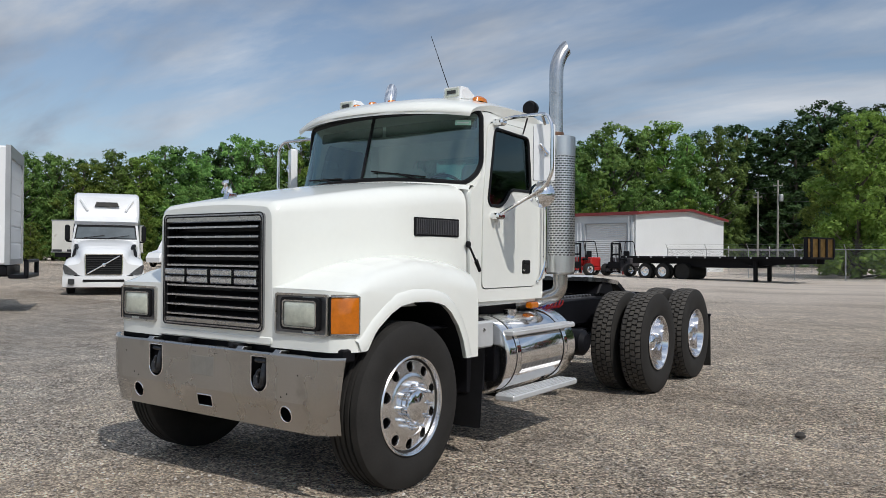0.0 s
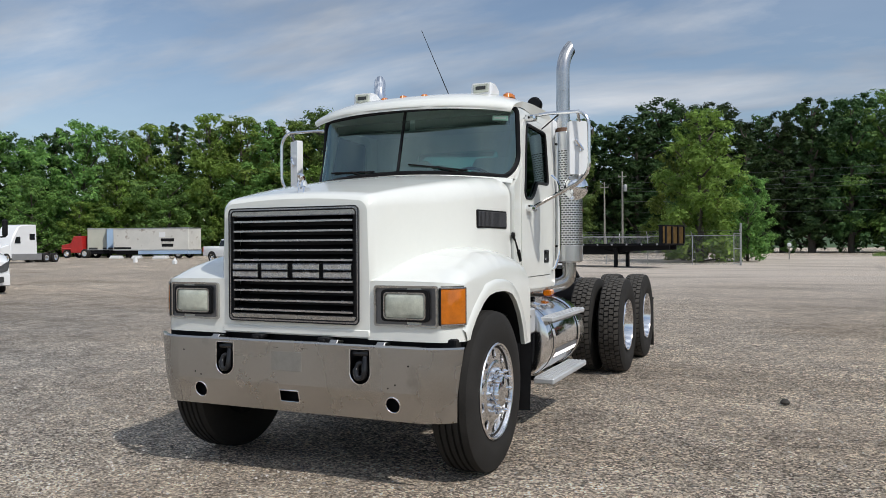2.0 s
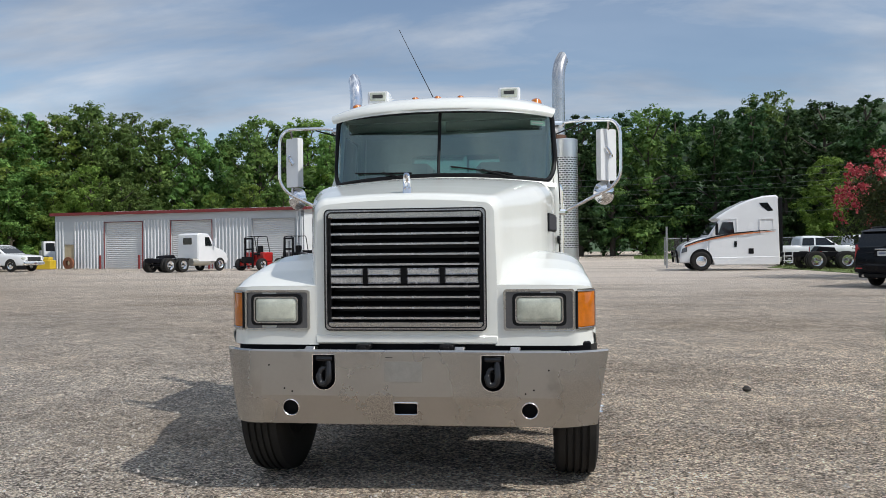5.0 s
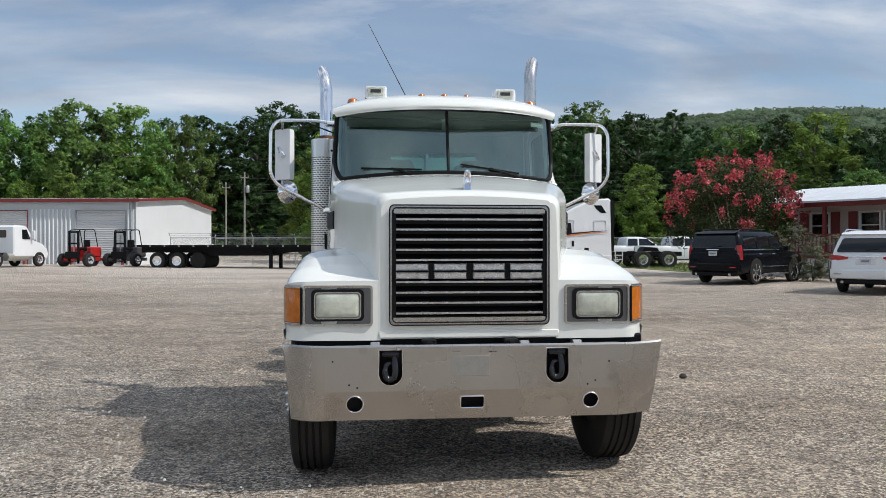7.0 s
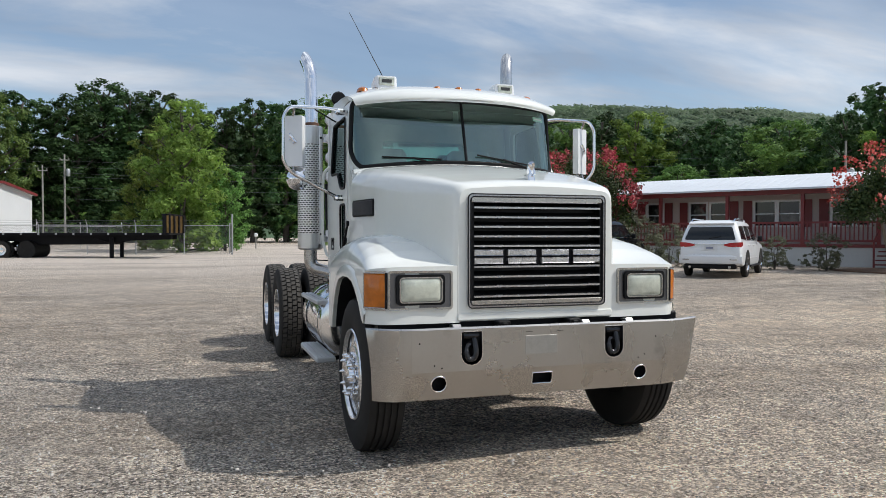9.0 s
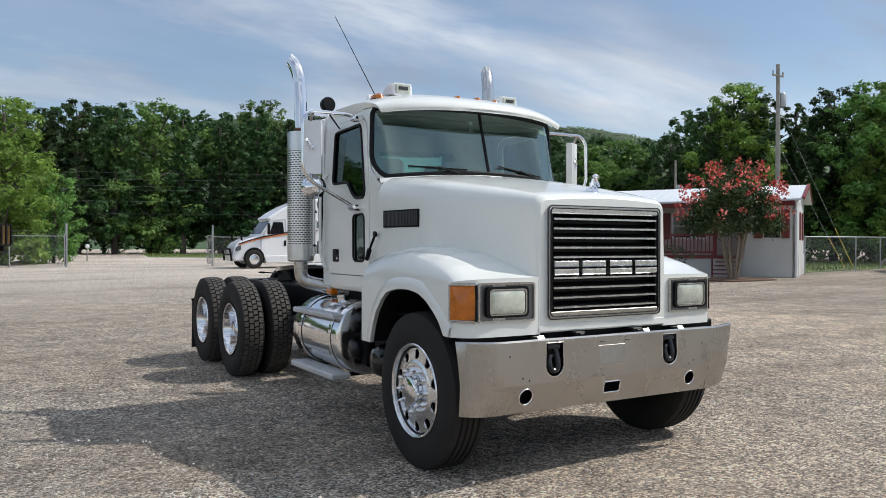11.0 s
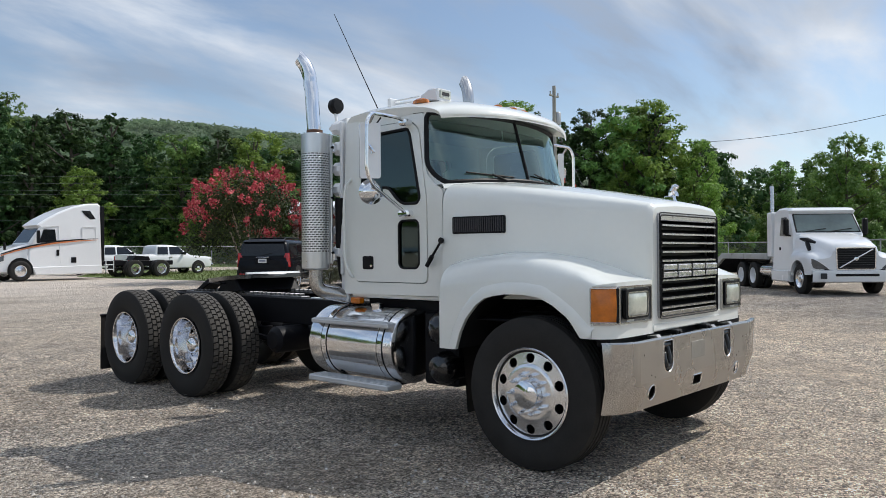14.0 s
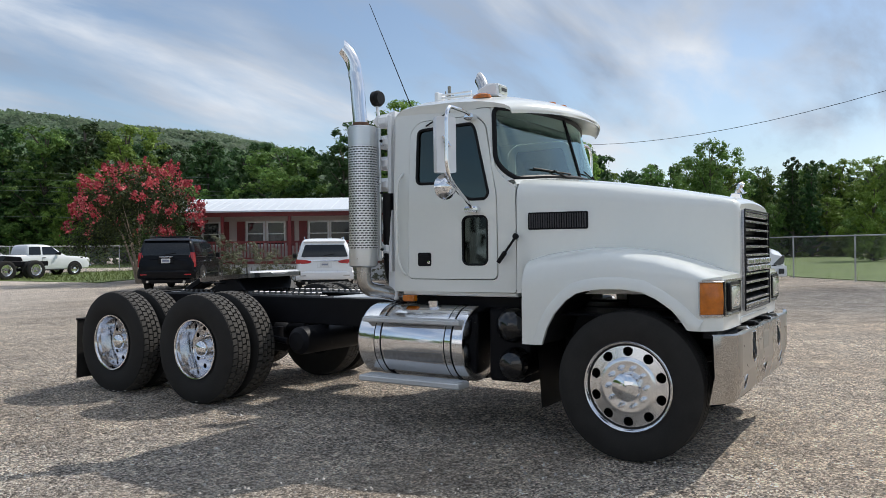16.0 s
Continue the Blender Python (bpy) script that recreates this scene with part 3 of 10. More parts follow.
def tree(k, x, y, h, spin, wide=1.0, label="leafy green deciduous tree at the lot edge", group="trees round the lot"):
    t = thing("tree", label, "tree", pose(x, y, gz(x, y), 0, 0, spin) @ Matrix.Diagonal((h / HEIGHTS[k] * wide, h / HEIGHTS[k] * wide, h / HEIGHTS[k], 1)), group)
    part("trunk", KINDS[k][1], None, t)
    part("crown", KINDS[k][0], None, t)
    return t


# tree line round the lot: azimuth from +y towards +x, distance, crown-top slope
EDGE = [(-78, 105, 0.10), (-68, 105, 0.10), (-62, 105, 0.105), (-56, 105, 0.125), (-50, 105, 0.137), (-42, 104, 0.155), (-35, 102, 0.165), (-28, 98, 0.150), (-23, 94, 0.150), (-18, 98, 0.160), (-12, 103, 0.157),
        (-7, 103, 0.172), (-2, 101, 0.160), (3, 100, 0.164), (9, 100, 0.182), (14, 100, 0.165), (20, 98, 0.157), (27, 92, 0.150), (33, 86, 0.146), (39, 78, 0.140), (44, 66, 0.137), (46, 62, 0.143), (48, 60, 0.146), (50, 60, 0.186), (53, 60, 0.194), (55, 60, 0.176), (56.5, 60, 0.164), (58.8, 60, 0.178),
        (60.2, 60, 0.164), (61.5, 60, 0.178), (63.5, 60, 0.186), (65.3, 61, 0.172), (66.3, 64, 0.142), (68, 70, 0.118), (70, 80, 0.104), (75, 92, 0.104), (80, 92, 0.090), (86, 92, 0.098), (95, 92, 0.10), (106, 92, 0.10)]
EA, ED, ES = (np.array(c) for c in zip(*EDGE))
az = -78.0
i = 0
while az < 106:
    d = float(np.interp(az, EA, ED)) + rng.uniform(-3, 3)
    top = float(np.interp(az, EA, ES))
    h = (top * d + 1.6) * rng.uniform(0.97, 1.14)
    shady = -13 < az < 44                                  # the taller wood below the hill; its shade is put into darker leaves
    # Between 44 and 69 dark leaves also carry the backlit side's shade.
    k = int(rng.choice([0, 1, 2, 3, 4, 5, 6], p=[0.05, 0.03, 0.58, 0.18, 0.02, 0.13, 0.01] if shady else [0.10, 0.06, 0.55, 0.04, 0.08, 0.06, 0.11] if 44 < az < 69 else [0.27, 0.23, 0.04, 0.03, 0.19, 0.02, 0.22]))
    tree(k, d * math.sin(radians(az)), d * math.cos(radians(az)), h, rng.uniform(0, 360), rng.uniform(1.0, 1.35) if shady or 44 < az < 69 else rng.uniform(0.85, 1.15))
    az += math.degrees((3.5 if az < 3 else 2.9 if 44 < az < 69 else 4.1) / d) * rng.uniform(0.8, 1.2)
    i += 1

# the wood behind them, and the scrub under its edge: nobody could count these
wv = []
az = -80.0
while az < 108:
    for back in (3.5, 7.0, 12.0) if -5 < az < 69 else (3.5, 9.5):
        d = float(np.interp(az, EA, ED)) + back + rng.uniform(-2, 2)
        top = float(np.interp(az, EA, ES))
        h = (top * d + 1.4) * rng.uniform(0.97, 1.08)
        cen, nrm, cs, rs = crown_points(int(rng.integers(1e6)), h, 4.4, h * 0.10, 2300, blobs=30)
        v, q = leaf_tris(cen, nrm, 0.17, rng)
        v = np.concatenate([v, inner_leaves(cs, rs * 1.25, 900, 0.26, rng)[0]])
        a = radians(az + rng.uniform(-1, 1))
        v = v + np.array([d * math.sin(a), d * math.cos(a), 0.4])
        wv.append(v)
    az += math.degrees(4.6 / float(np.interp(az, EA, ED)))
wv = np.concatenate(wv)
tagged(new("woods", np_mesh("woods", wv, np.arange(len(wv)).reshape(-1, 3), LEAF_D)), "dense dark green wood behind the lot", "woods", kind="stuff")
sv = []
az = -79.0
while az < 107:
    d = float(np.interp(az, EA, ED)) - rng.uniform(1.5, 5)
    if not -1.5 < az < 13 or rng.uniform() < 0.5:
        hh = rng.uniform(1.8, 5.0)
        cen, nrm, cs, rs = crown_points(int(rng.integers(1e6)), hh, hh * 0.62, 0.1, 1400, blobs=16)
        v, q = leaf_tris(cen, nrm, 0.085, rng)
        v = np.concatenate([v, inner_leaves(cs, rs, 400, 0.13, rng)[0]])
        a = radians(az)
        sv.append(v + np.array([d * math.sin(a), d * math.cos(a), 0.35]))
    az += math.degrees(2.6 / d)
sv = np.concatenate(sv)
tagged(new("scrub", np_mesh("scrub", sv, np.arange(len(sv)).reshape(-1, 3), LEAF)), "leafy green scrub along the wood's edge", "scrub", kind="stuff")
# the tree by the gate
tree(6, -2.6, 53.0, 11.2, 40, 1.1, "bright green leafy tree beside the lot gate")
tree(6, -4.4, 58.5, 10.0, 140, 0.95, "bright green leafy tree beside the lot gate")
tree(1, 0.4, 55.5, 6.5, 200, 0.9, "bright green leafy tree beside the lot gate")
for a, d, h, k in ((77.1, 78, 12.6, 1), (82.8, 83, 10.8, 3), (84.0, 84, 10.4, 3), (88.3, 63, 8.4, 6), (16.4, 126, 26.0, 0), (63.6, 58.5, 13.9, 6), (52.4, 58.5, 14.2, 6), (67.2, 61.6, 10.8, 6)):
    tree(k, d * math.sin(radians(a)), d * math.cos(radians(a)), h, a * 7, 0.95, "tall leafy tree standing above the wood")

# smaller, lighter trees before the wood
for a in (-74, -71.5, -69, -66.5, -64, -60, -57, -53, -50, -47.5, -44, -41, -38, -35.5, -33, -31, -29, -27, -24.5, -22, -19.5, -16, 21, 29, 36, 42, 46, 65, 67, 69, 72, 74, 77, 79, 81.5, 83, 85, 87, 89, 91, 93, 96):
    d = float(np.interp(a, EA, ED)) - rng.uniform(5, 9)
    h = d * float(np.interp(a, EA, ES)) * rng.uniform(0.46, 0.80)
    tree(int(rng.choice([6, 4, 1], p=[0.5, 0.3, 0.2])), d * math.sin(radians(a)), d * math.cos(radians(a)), h, rng.uniform(0, 360), rng.uniform(0.95, 1.3), "light green young tree before the wood")

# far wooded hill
# Leaf greens shifted bluish here: distance haze is put into the colour.
HILL = leaf_mat("haze_tinted_woods", (0.060, 0.112, 0.056), (0.086, 0.150, 0.070), (0.118, 0.190, 0.086), 0.05)
HA = [(-30, 0.0), (-10, 0.07), (0, 0.115), (8, 0.139), (15, 0.152), (24, 0.158), (33, 0.157), (38, 0.149), (43, 0.140), (50, 0.118), (60, 0.09), (75, 0.06), (95, 0.03)]


def hill_h(a, u):
    s = float(np.interp(a, [p[0] for p in HA], [p[1] for p in HA]))
    return s * 420 * math.sin(min(1, u) * math.pi / 2) ** 1.3 * (1 + 0.012 * math.sin(a * 0.5))


rows_ = []
for u in np.linspace(0, 1.15, 9):
    d = 230 + 190 * u
    rows_.append([(d * math.sin(radians(a)), d * math.cos(radians(a)), 0.44 - 1 + hill_h(a, u)) for a in np.linspace(-30, 95, 60)])
solo("hill", Mesh().loft(rows_, closed=False), surf("hill_soil", (0.062, 0.105, 0.050), 0.9, vary=0.3, scale=0.05, fine=0.4), "far low hill under the woods", "hill", kind="structure", sharp=180)
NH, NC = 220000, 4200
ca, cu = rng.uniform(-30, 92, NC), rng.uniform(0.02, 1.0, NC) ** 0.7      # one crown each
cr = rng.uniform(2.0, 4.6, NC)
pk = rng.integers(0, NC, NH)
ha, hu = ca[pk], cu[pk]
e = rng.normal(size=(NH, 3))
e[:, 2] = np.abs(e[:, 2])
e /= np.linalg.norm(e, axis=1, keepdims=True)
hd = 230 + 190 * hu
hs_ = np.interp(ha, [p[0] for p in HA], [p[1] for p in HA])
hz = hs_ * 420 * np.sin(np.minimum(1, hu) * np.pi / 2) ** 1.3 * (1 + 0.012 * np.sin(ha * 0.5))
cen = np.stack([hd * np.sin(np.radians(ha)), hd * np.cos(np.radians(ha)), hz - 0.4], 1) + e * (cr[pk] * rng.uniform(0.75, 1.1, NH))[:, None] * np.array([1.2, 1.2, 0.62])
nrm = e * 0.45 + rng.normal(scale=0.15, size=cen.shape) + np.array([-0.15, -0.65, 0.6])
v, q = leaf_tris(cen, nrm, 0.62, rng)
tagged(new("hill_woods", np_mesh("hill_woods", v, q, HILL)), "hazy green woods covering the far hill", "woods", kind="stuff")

# ---- the white day-cab tractor; it faces -y, its left side is +x ----
truck = thing("semi_truck", "white day-cab semi truck tractor with chrome stacks parked on gravel", "truck")
lerp = np.interp
HOOD_Y = [-0.645, -0.63, -0.60, -0.52, -0.40, -0.20, 0.0, 0.20, 0.36, 0.60, 0.80, 0.97]
HOOD_W = [0.560, 0.578, 0.592, 0.618, 0.655, 0.720, 0.785, 0.845, 0.885, 0.925, 0.945, 0.955]
HOOD_T = [1.825, 1.845, 1.862, 1.880, 1.905, 1.945, 1.982, 2.016, 2.040, 2.072, 2.093, 2.105]


def hood_ring(y, n=7):
    w, t = float(lerp(y, HOOD_Y, HOOD_W)), float(lerp(y, HOOD_Y, HOOD_T))
    rc = float(lerp(y, [-0.645, 0.0, 0.97], [0.075, 0.15, 0.16]))
    cr = float(lerp(y, [-0.645, 0.97], [0.022, 0.05]))
    zb = 0.93 if y < -0.2 else 1.14
    half = [(w + 0.012, zb), (w + 0.012, 1.35), (w + 0.004, 1.55), (w, t - cr - rc)]
    for i in range(1, n + 1):
        a = radians(90 * i / n)
        half.append((w - rc + rc * math.cos(a), t - cr - rc + rc * math.sin(a)))
    for u in (0.75, 0.5, 0.25, 0.0):
        x = (w - rc) * u
        half.append((x, t - cr * u * u))
    right = [(-x, y, z) for x, z in half]
    return right + [(x, y, z) for x, z in half[-2::-1]]


GX0, GX1, GZ0, GZ1 = -0.505, 0.505, 1.015, 1.765
ms = Mesh()
ys = sorted(set(HOOD_Y + list(np.linspace(-0.5, 0.97, 16))))
ms.loft([hood_ring(y) for y in ys], closed=False)
ring0 = hood_ring(-0.645)
ms.plate([[(p[0], p[2]) for p in ring0], rrect(GX0, GX1, GZ0, GZ1, 0.03)[::-1]], lambda x, z: (x, -0.646, z), lambda x, z: (x, -0.61, z))
ms.box(-0.58, 0.58, -0.652, -0.60, 0.925, 0.985, 0.012)
part("hood", ms, WHITE, truck, "white painted fibreglass hood", sharp=40)

# radiator grille
GFRAME = surf("dulled_grille_metal", (0.36, 0.36, 0.38), 0.24, 1.0, vary=0.15, scale=6)
NAMEM = surf("worn_silver", (0.60, 0.60, 0.61), 0.26, 1.0, vary=0.25, scale=16, fine=60)
grille = part("grille", Mesh().plate([rrect(-0.505, 0.505, 1.015, 1.765, 0.03), rrect(-0.489, 0.489, 1.031, 1.749, 0.02)[::-1]],
              lambda x, z: (x, -0.668, z), lambda x, z: (x, -0.62, z)), GFRAME, truck, "chrome-framed black radiator grille")
for o_, w_ in ((0.507, 0.004), (0.490, 0.004)):        # dark seams beside the bright frame
    loop_ = rrect(-o_, o_, 1.39 - 0.375 - (o_ - 0.505), 1.39 + 0.375 + (o_ - 0.505), 0.03)
    part("frame_seam", Mesh().tube([(x, -0.6685, z) for x, z in loop_ + loop_[:1]], w_, 5), BLACK, grille)
ms = Mesh().plate([rrect(-0.491, 0.491, 1.029, 1.751, 0.02), rrect(-0.468, 0.468, 1.066, 1.71, 0.012)[::-1]], lambda x, z: (x, -0.661, z), lambda x, z: (x, -0.60, z))
part("inner_frame", ms, BLACK, grille)
part("radiator", Mesh().box(-0.49, 0.49, -0.575, -0.55, 1.03, 1.75, 0.01), surf("radiator_core", (0.012, 0.012, 0.016), 0.5, 0.3, vary=0.5, scale=20, fine=200), grille)
slat = Mesh().prism([(-0.664, 0.0), (-0.655, 0.011), (-0.590, 0.040), (-0.585, 0.034), (-0.652, -0.002)], 0.466, 0.002).mesh("slat", BLACK)
edge = Mesh().prism([(-0.672, -0.002), (-0.672, 0.010), (-0.660, 0.014), (-0.656, 0.006), (-0.660, -0.004)], 0.466, 0.001).mesh("slat_edge", surf("slat_edge_metal", (0.54, 0.54, 0.56), 0.26, 1.0, vary=0.2, scale=12))
for z in (1.673, 1.609, 1.546, 1.482, 1.418, 1.280, 1.214, 1.149, 1.084):
    s_ = part("slat", slat, None, grille, at=pose(0, 0, z))
    part("slat_edge", edge, None, s_, "bright metal edge")
# the maker's name: plain raised silver bars in four groups
for x0, x1 in ((-0.468, -0.262), (-0.230, -0.022), (0.018, 0.222), (0.254, 0.460)):
    for z0, z1 in ((1.304, 1.346), (1.356, 1.398)):
        loops = []
        for y, e in ((-0.650, 0.0), (-0.680, 0.0), (-0.690, 0.008)):
            loops.append([(x0 + e, y, z0 + e), (x1 - e, y, z0 + e), (x1 - e, y, z1 - e), (x0 + e, y, z1 - e)])
        part("name_bar", Mesh().loft(loops, True, True), NAMEM, grille, "plain raised silver bar", sharp=20)
part("name_panel", Mesh().box(-0.487, 0.487, -0.652, -0.60, 1.296, 1.408, 0.006), BLACK, grille)
part("upper_band", Mesh().box(-0.487, 0.487, -0.668, -0.64, 1.712, 1.750, 0.006), STEEL, grille, "bright metal upper band")
part("lower_band", Mesh().box(-0.487, 0.487, -0.668, -0.64, 1.031, 1.062, 0.004), STEEL, grille, "dented bright metal band")
for x, z in ((-0.30, 1.738), (0.28, 1.738), (0.15, 1.04), (-0.38, 1.04)):
    part("screw", Mesh().lathe([(0.0, -0.672), (0.006, -0.671), (0.007, -0.667)], (x, 0, z), "y", 10), STEEL, grille)

# hood ornament: a small plain chrome figure on a foot
ms = Mesh().prism([(-0.56, 1.862), (-0.46, 1.874), (-0.475, 1.915), (-0.545, 1.915)], 0.026, 0.008)
ms.tube([(0, -0.515, 1.91), (0, -0.52, 1.935), (0, -0.535, 1.96), (0, -0.548, 1.985), (0, -0.555, 2.0)], [0.02, 0.024, 0.026, 0.023, 0.008], 10)
ms.tube([(0.014, -0.545, 1.955), (0.015, -0.562, 1.93), (0.015, -0.565, 1.912)], 0.008, 8)
ms.tube([(-0.014, -0.545, 1.955), (-0.015, -0.562, 1.93), (-0.015, -0.565, 1.912)], 0.008, 8)
ms.tube([(0, -0.55, 1.985), (0, -0.575, 1.978)], [0.02, 0.012], 8)
part("hood_ornament", ms, CHROME, truck, "small chrome figure on a foot")
for x in (-0.26, 0.26):
    ms = Mesh().box(x - 0.045, x + 0.045, -0.70, -0.60, 0.895, 0.925, 0.008)
    ms.box(x - 0.02, x + 0.02, -0.715, -0.64, 0.875, 0.915, 0.006)
    part("hood_hinge", ms, BLACK, truck)

# fenders with arch, lip, liner and headlamps
BEZ = surf("grey_bezel", (0.17, 0.17, 0.18), 0.30, 0.8, vary=0.2)
ARCH = [(-0.460, 0.920), (-0.430, 0.948), (-0.380, 0.998), (-0.316, 1.056), (-0.202, 1.132), (-0.10, 1.176), (0.04, 1.194), (0.20, 1.192), (0.30, 1.178),
        (0.383, 1.158), (0.465, 1.106), (0.56, 1.005), (0.622, 0.895), (0.665, 0.764)]
FW = 1.165                     # half width over the fenders


def yf(x):
    return float(lerp(abs(x), [0.5, 0.9, 1.05, 1.09, 1.13, FW - 0.002], [-0.645, -0.640, -0.625, -0.600, -0.565, -0.505]))


def fender_row(y, s):
    zt = float(lerp(y, [-0.645, -0.55, -0.40, -0.2, 0.05, 0.35, 0.62, 0.83], [1.292, 1.322, 1.386, 1.446, 1.486, 1.496, 1.486, 1.468]))
    d = float(lerp(y, [-0.645, -0.5, -0.2, 0.1, 0.83], [0.03, 0.07, 0.20, 0.27, 0.28]))
    zb = 0.918 if y < -0.475 else (0.762 if y > 0.665 else float(lerp(y, [a[0] for a in ARCH], [a[1] for a in ARCH])))
    wi = float(lerp(y, HOOD_Y, HOOD_W)) - 0.02
    k = max(0.0, 1 - (y + 0.645) / 0.42)
    f = float(lerp(y, [0.2, 0.83], [0.0, 0.5]))                             # towards the cab the shoulder softens
    fade = float(lerp(y, [-0.645, 0.3, 0.7, 0.83], [0, 0, 0.3, 0.55]))    # the bulge runs out towards the cab
    row = []
    for u, h in ((0.0, -0.02), (0.12, -0.01), (0.34, 0.012), (0.56, 0.05), (0.72, 0.12), (0.83, 0.22), (0.91, 0.36), (0.965, 0.56), (0.992, 0.78), (1.0, 1.0)):
        x = wi + (FW - 0.006 - wi) * u
        row.append((s * x, y + (yf(x) + 0.645) * k * k, zt - d * (h * (1 - f) + f * u ** 1.8) - (0.12 * fade * (1 - u))))
    zl = row[-1][2]
    xo = FW
    for u in (0.25, 0.5, 0.75, 1.0):
        row.append((s * xo, y + (yf(FW) + 0.645) * k * k, zl + (zb - zl) * u))
    row.append((s * (xo - 0.02), y + (yf(FW) + 0.645) * k * k, zb))
    return row


fy = sorted(set([-0.645, -0.62, -0.58, -0.53, 0.66, 0.70, 0.76, 0.83] + [a[0] for a in ARCH] + list(np.linspace(-0.5, 0.6, 30))))
for s in (1, -1):
    ms = Mesh().loft([fender_row(y, s) for y in fy], closed=False)
    top = fender_row(-0.645, s)                                   # front panel round the lamps
    xs = [0.56, 0.7, 0.9, 1.02, 1.05, 1.07, 1.09, 1.11, 1.14, FW - 0.002]
    ms.loft([[(s * x, yf(x), z) for x in xs] for z in (0.918, 0.945, 1.01, 1.255)] + [[(s * x, yf(x), float(lerp(x, [abs(q[0]) for q in top[:10]], [q[2] for q in top[:10]]))) for x in xs]], closed=False)
    ms.loft([[(s * x, yf(x) + dy, 0.918) for x in xs] for dy in (0.0, 0.05)], closed=False)
    # closing flange behind the wheel
    ms.loft([[(s * FW, 0.83, 0.766), (s * 0.95, 0.83, 0.766)], [(s * FW, 0.83, fender_row(0.83, s)[9][2] - 0.004), (s * 0.95, 0.83, 1.27)]], closed=False)
    fender = part("fender", ms, WHITE, truck, "rounded white front fender", sharp=50)
    # proud lip round the arch
    path = [(-0.485, 0.918)] + ARCH[1:]
    rings = []
    for i, (y, z) in enumerate(path):
        a, c = Vector(path[max(i - 1, 0)]), Vector(path[min(i + 1, len(path) - 1)])
        nrm = Vector((-(c - a).y, (c - a).x)).normalized()
        o = Vector((y, z)) + nrm * 0.085
        m1 = Vector((y, z)) + nrm * 0.065
        rings.append([(s * (FW - 0.023), y, z), (s * (FW + 0.009), y, z), (s * (FW + 0.011), m1.x, m1.y), (s * (FW - 0.006), o.x, o.y)])
    part("arch_lip", Mesh().loft(rings, closed=False), WHITE, fender, sharp=60)
    rings = [[(s * x, y, z + 0.004) for x in (FW - 0.013, 0.60)] for y, z in path]
    part("wheel_liner", Mesh().loft(rings, closed=False), BLACK, fender, "black inner wheel liner")
    # headlamp bezel
    bx0, bx1 = sorted((s * 0.612, s * 1.043))
    bezel = part("headlight_bezel", Mesh().plate([rrect(bx0, bx1, 1.010, 1.264, 0.02), rrect(bx0 + 0.013, bx1 - 0.013, 1.024, 1.250, 0.014)[::-1]], lambda x, z: (x, yf(x) - 0.018, z), lambda x, z: (x, yf(x) + 0.01, z)), STEEL, truck, "bright metal headlight surround")
    part("bezel_plate", Mesh().plate([rrect(bx0 + 0.01, bx1 - 0.01, 1.02, 1.254, 0.014)], lambda x, z: (x, yf(x) - 0.006, z), lambda x, z: (x, yf(x) + 0.004, z)), BEZ, bezel)
    hx0, hx1 = sorted((s * 0.690, s * 0.968))
    part("lamp_ring", Mesh().plate([rrect(hx0 - 0.024, hx1 + 0.024, 1.042, 1.240, 0.03), rrect(hx0, hx1, 1.062, 1.218, 0.024)[::-1]],
         lambda x, z: (x, -0.666, z), lambda x, z: (x, -0.64, z)), BLACK, bezel)
    part("lamp_rim", Mesh().plate([rrect(hx0 - 0.006, hx1 + 0.006, 1.056, 1.224, 0.026), rrect(hx0 + 0.002, hx1 - 0.002, 1.064, 1.216, 0.022)[::-1]],
         lambda x, z: (x, -0.670, z), lambda x, z: (x, -0.655, z)), STEEL, bezel)
    part("headlight", Mesh().loft([[(x, -0.650, z) for x, z in rrect(hx0, hx1, 1.062, 1.218, 0.024)], [(x, -0.664, z) for x, z in rrect(hx0 + 0.006, hx1 - 0.006, 1.067, 1.213, 0.022)],
         [(x, -0.676, z) for x, z in rrect(hx0 + 0.03, hx1 - 0.03, 1.088, 1.192, 0.02)]]), LENS, bezel, "clouded rectangular sealed-beam headlight")
    axs = [1.058, 1.066, 1.078, 1.095, 1.125, 1.145, FW + 0.002]
    am = Mesh().loft([[(s * x, yf(min(x, FW - 0.002)) - dy, z) for x in axs] + [(s * (FW + 0.004), -0.503, z)] for z, dy in ((1.026, 0.004), (1.034, 0.016), (1.135, 0.020), (1.238, 0.016), (1.248, 0.004))], closed=False)
    part("turn_signal", am, AMBER, truck, "amber wraparound corner turn signal")
    part("signal_trim", Mesh().loft([[(s * x, yf(min(x, FW - 0.002)) - 0.012, z) for x in axs] for z in (1.248, 1.264)], closed=False), STEEL, truck)
    part("signal_trim", Mesh().loft([[(s * x, yf(min(x, FW - 0.002)) - 0.014, z) for x in axs] for z in (1.010, 1.026)], closed=False), STEEL, truck)
    part("signal_frame", Mesh().tube([(s * 1.056, yf(1.056) - 0.014, 1.022), (s * 1.056, yf(1.056) - 0.014, 1.252)], 0.008, 6), BLACK, truck)
    part("signal_frame", Mesh().tube([(s * (FW + 0.006), -0.503, 1.022), (s * (FW + 0.006), -0.503, 1.252)], 0.005, 6), STEEL, truck)
    part("signal_frame", Mesh().tube([(s * x, yf(min(x, FW - 0.002)) - 0.014, 1.250) for x in axs] + [(s * (FW + 0.006), -0.503, 1.250)], 0.005, 6), STEEL, truck)
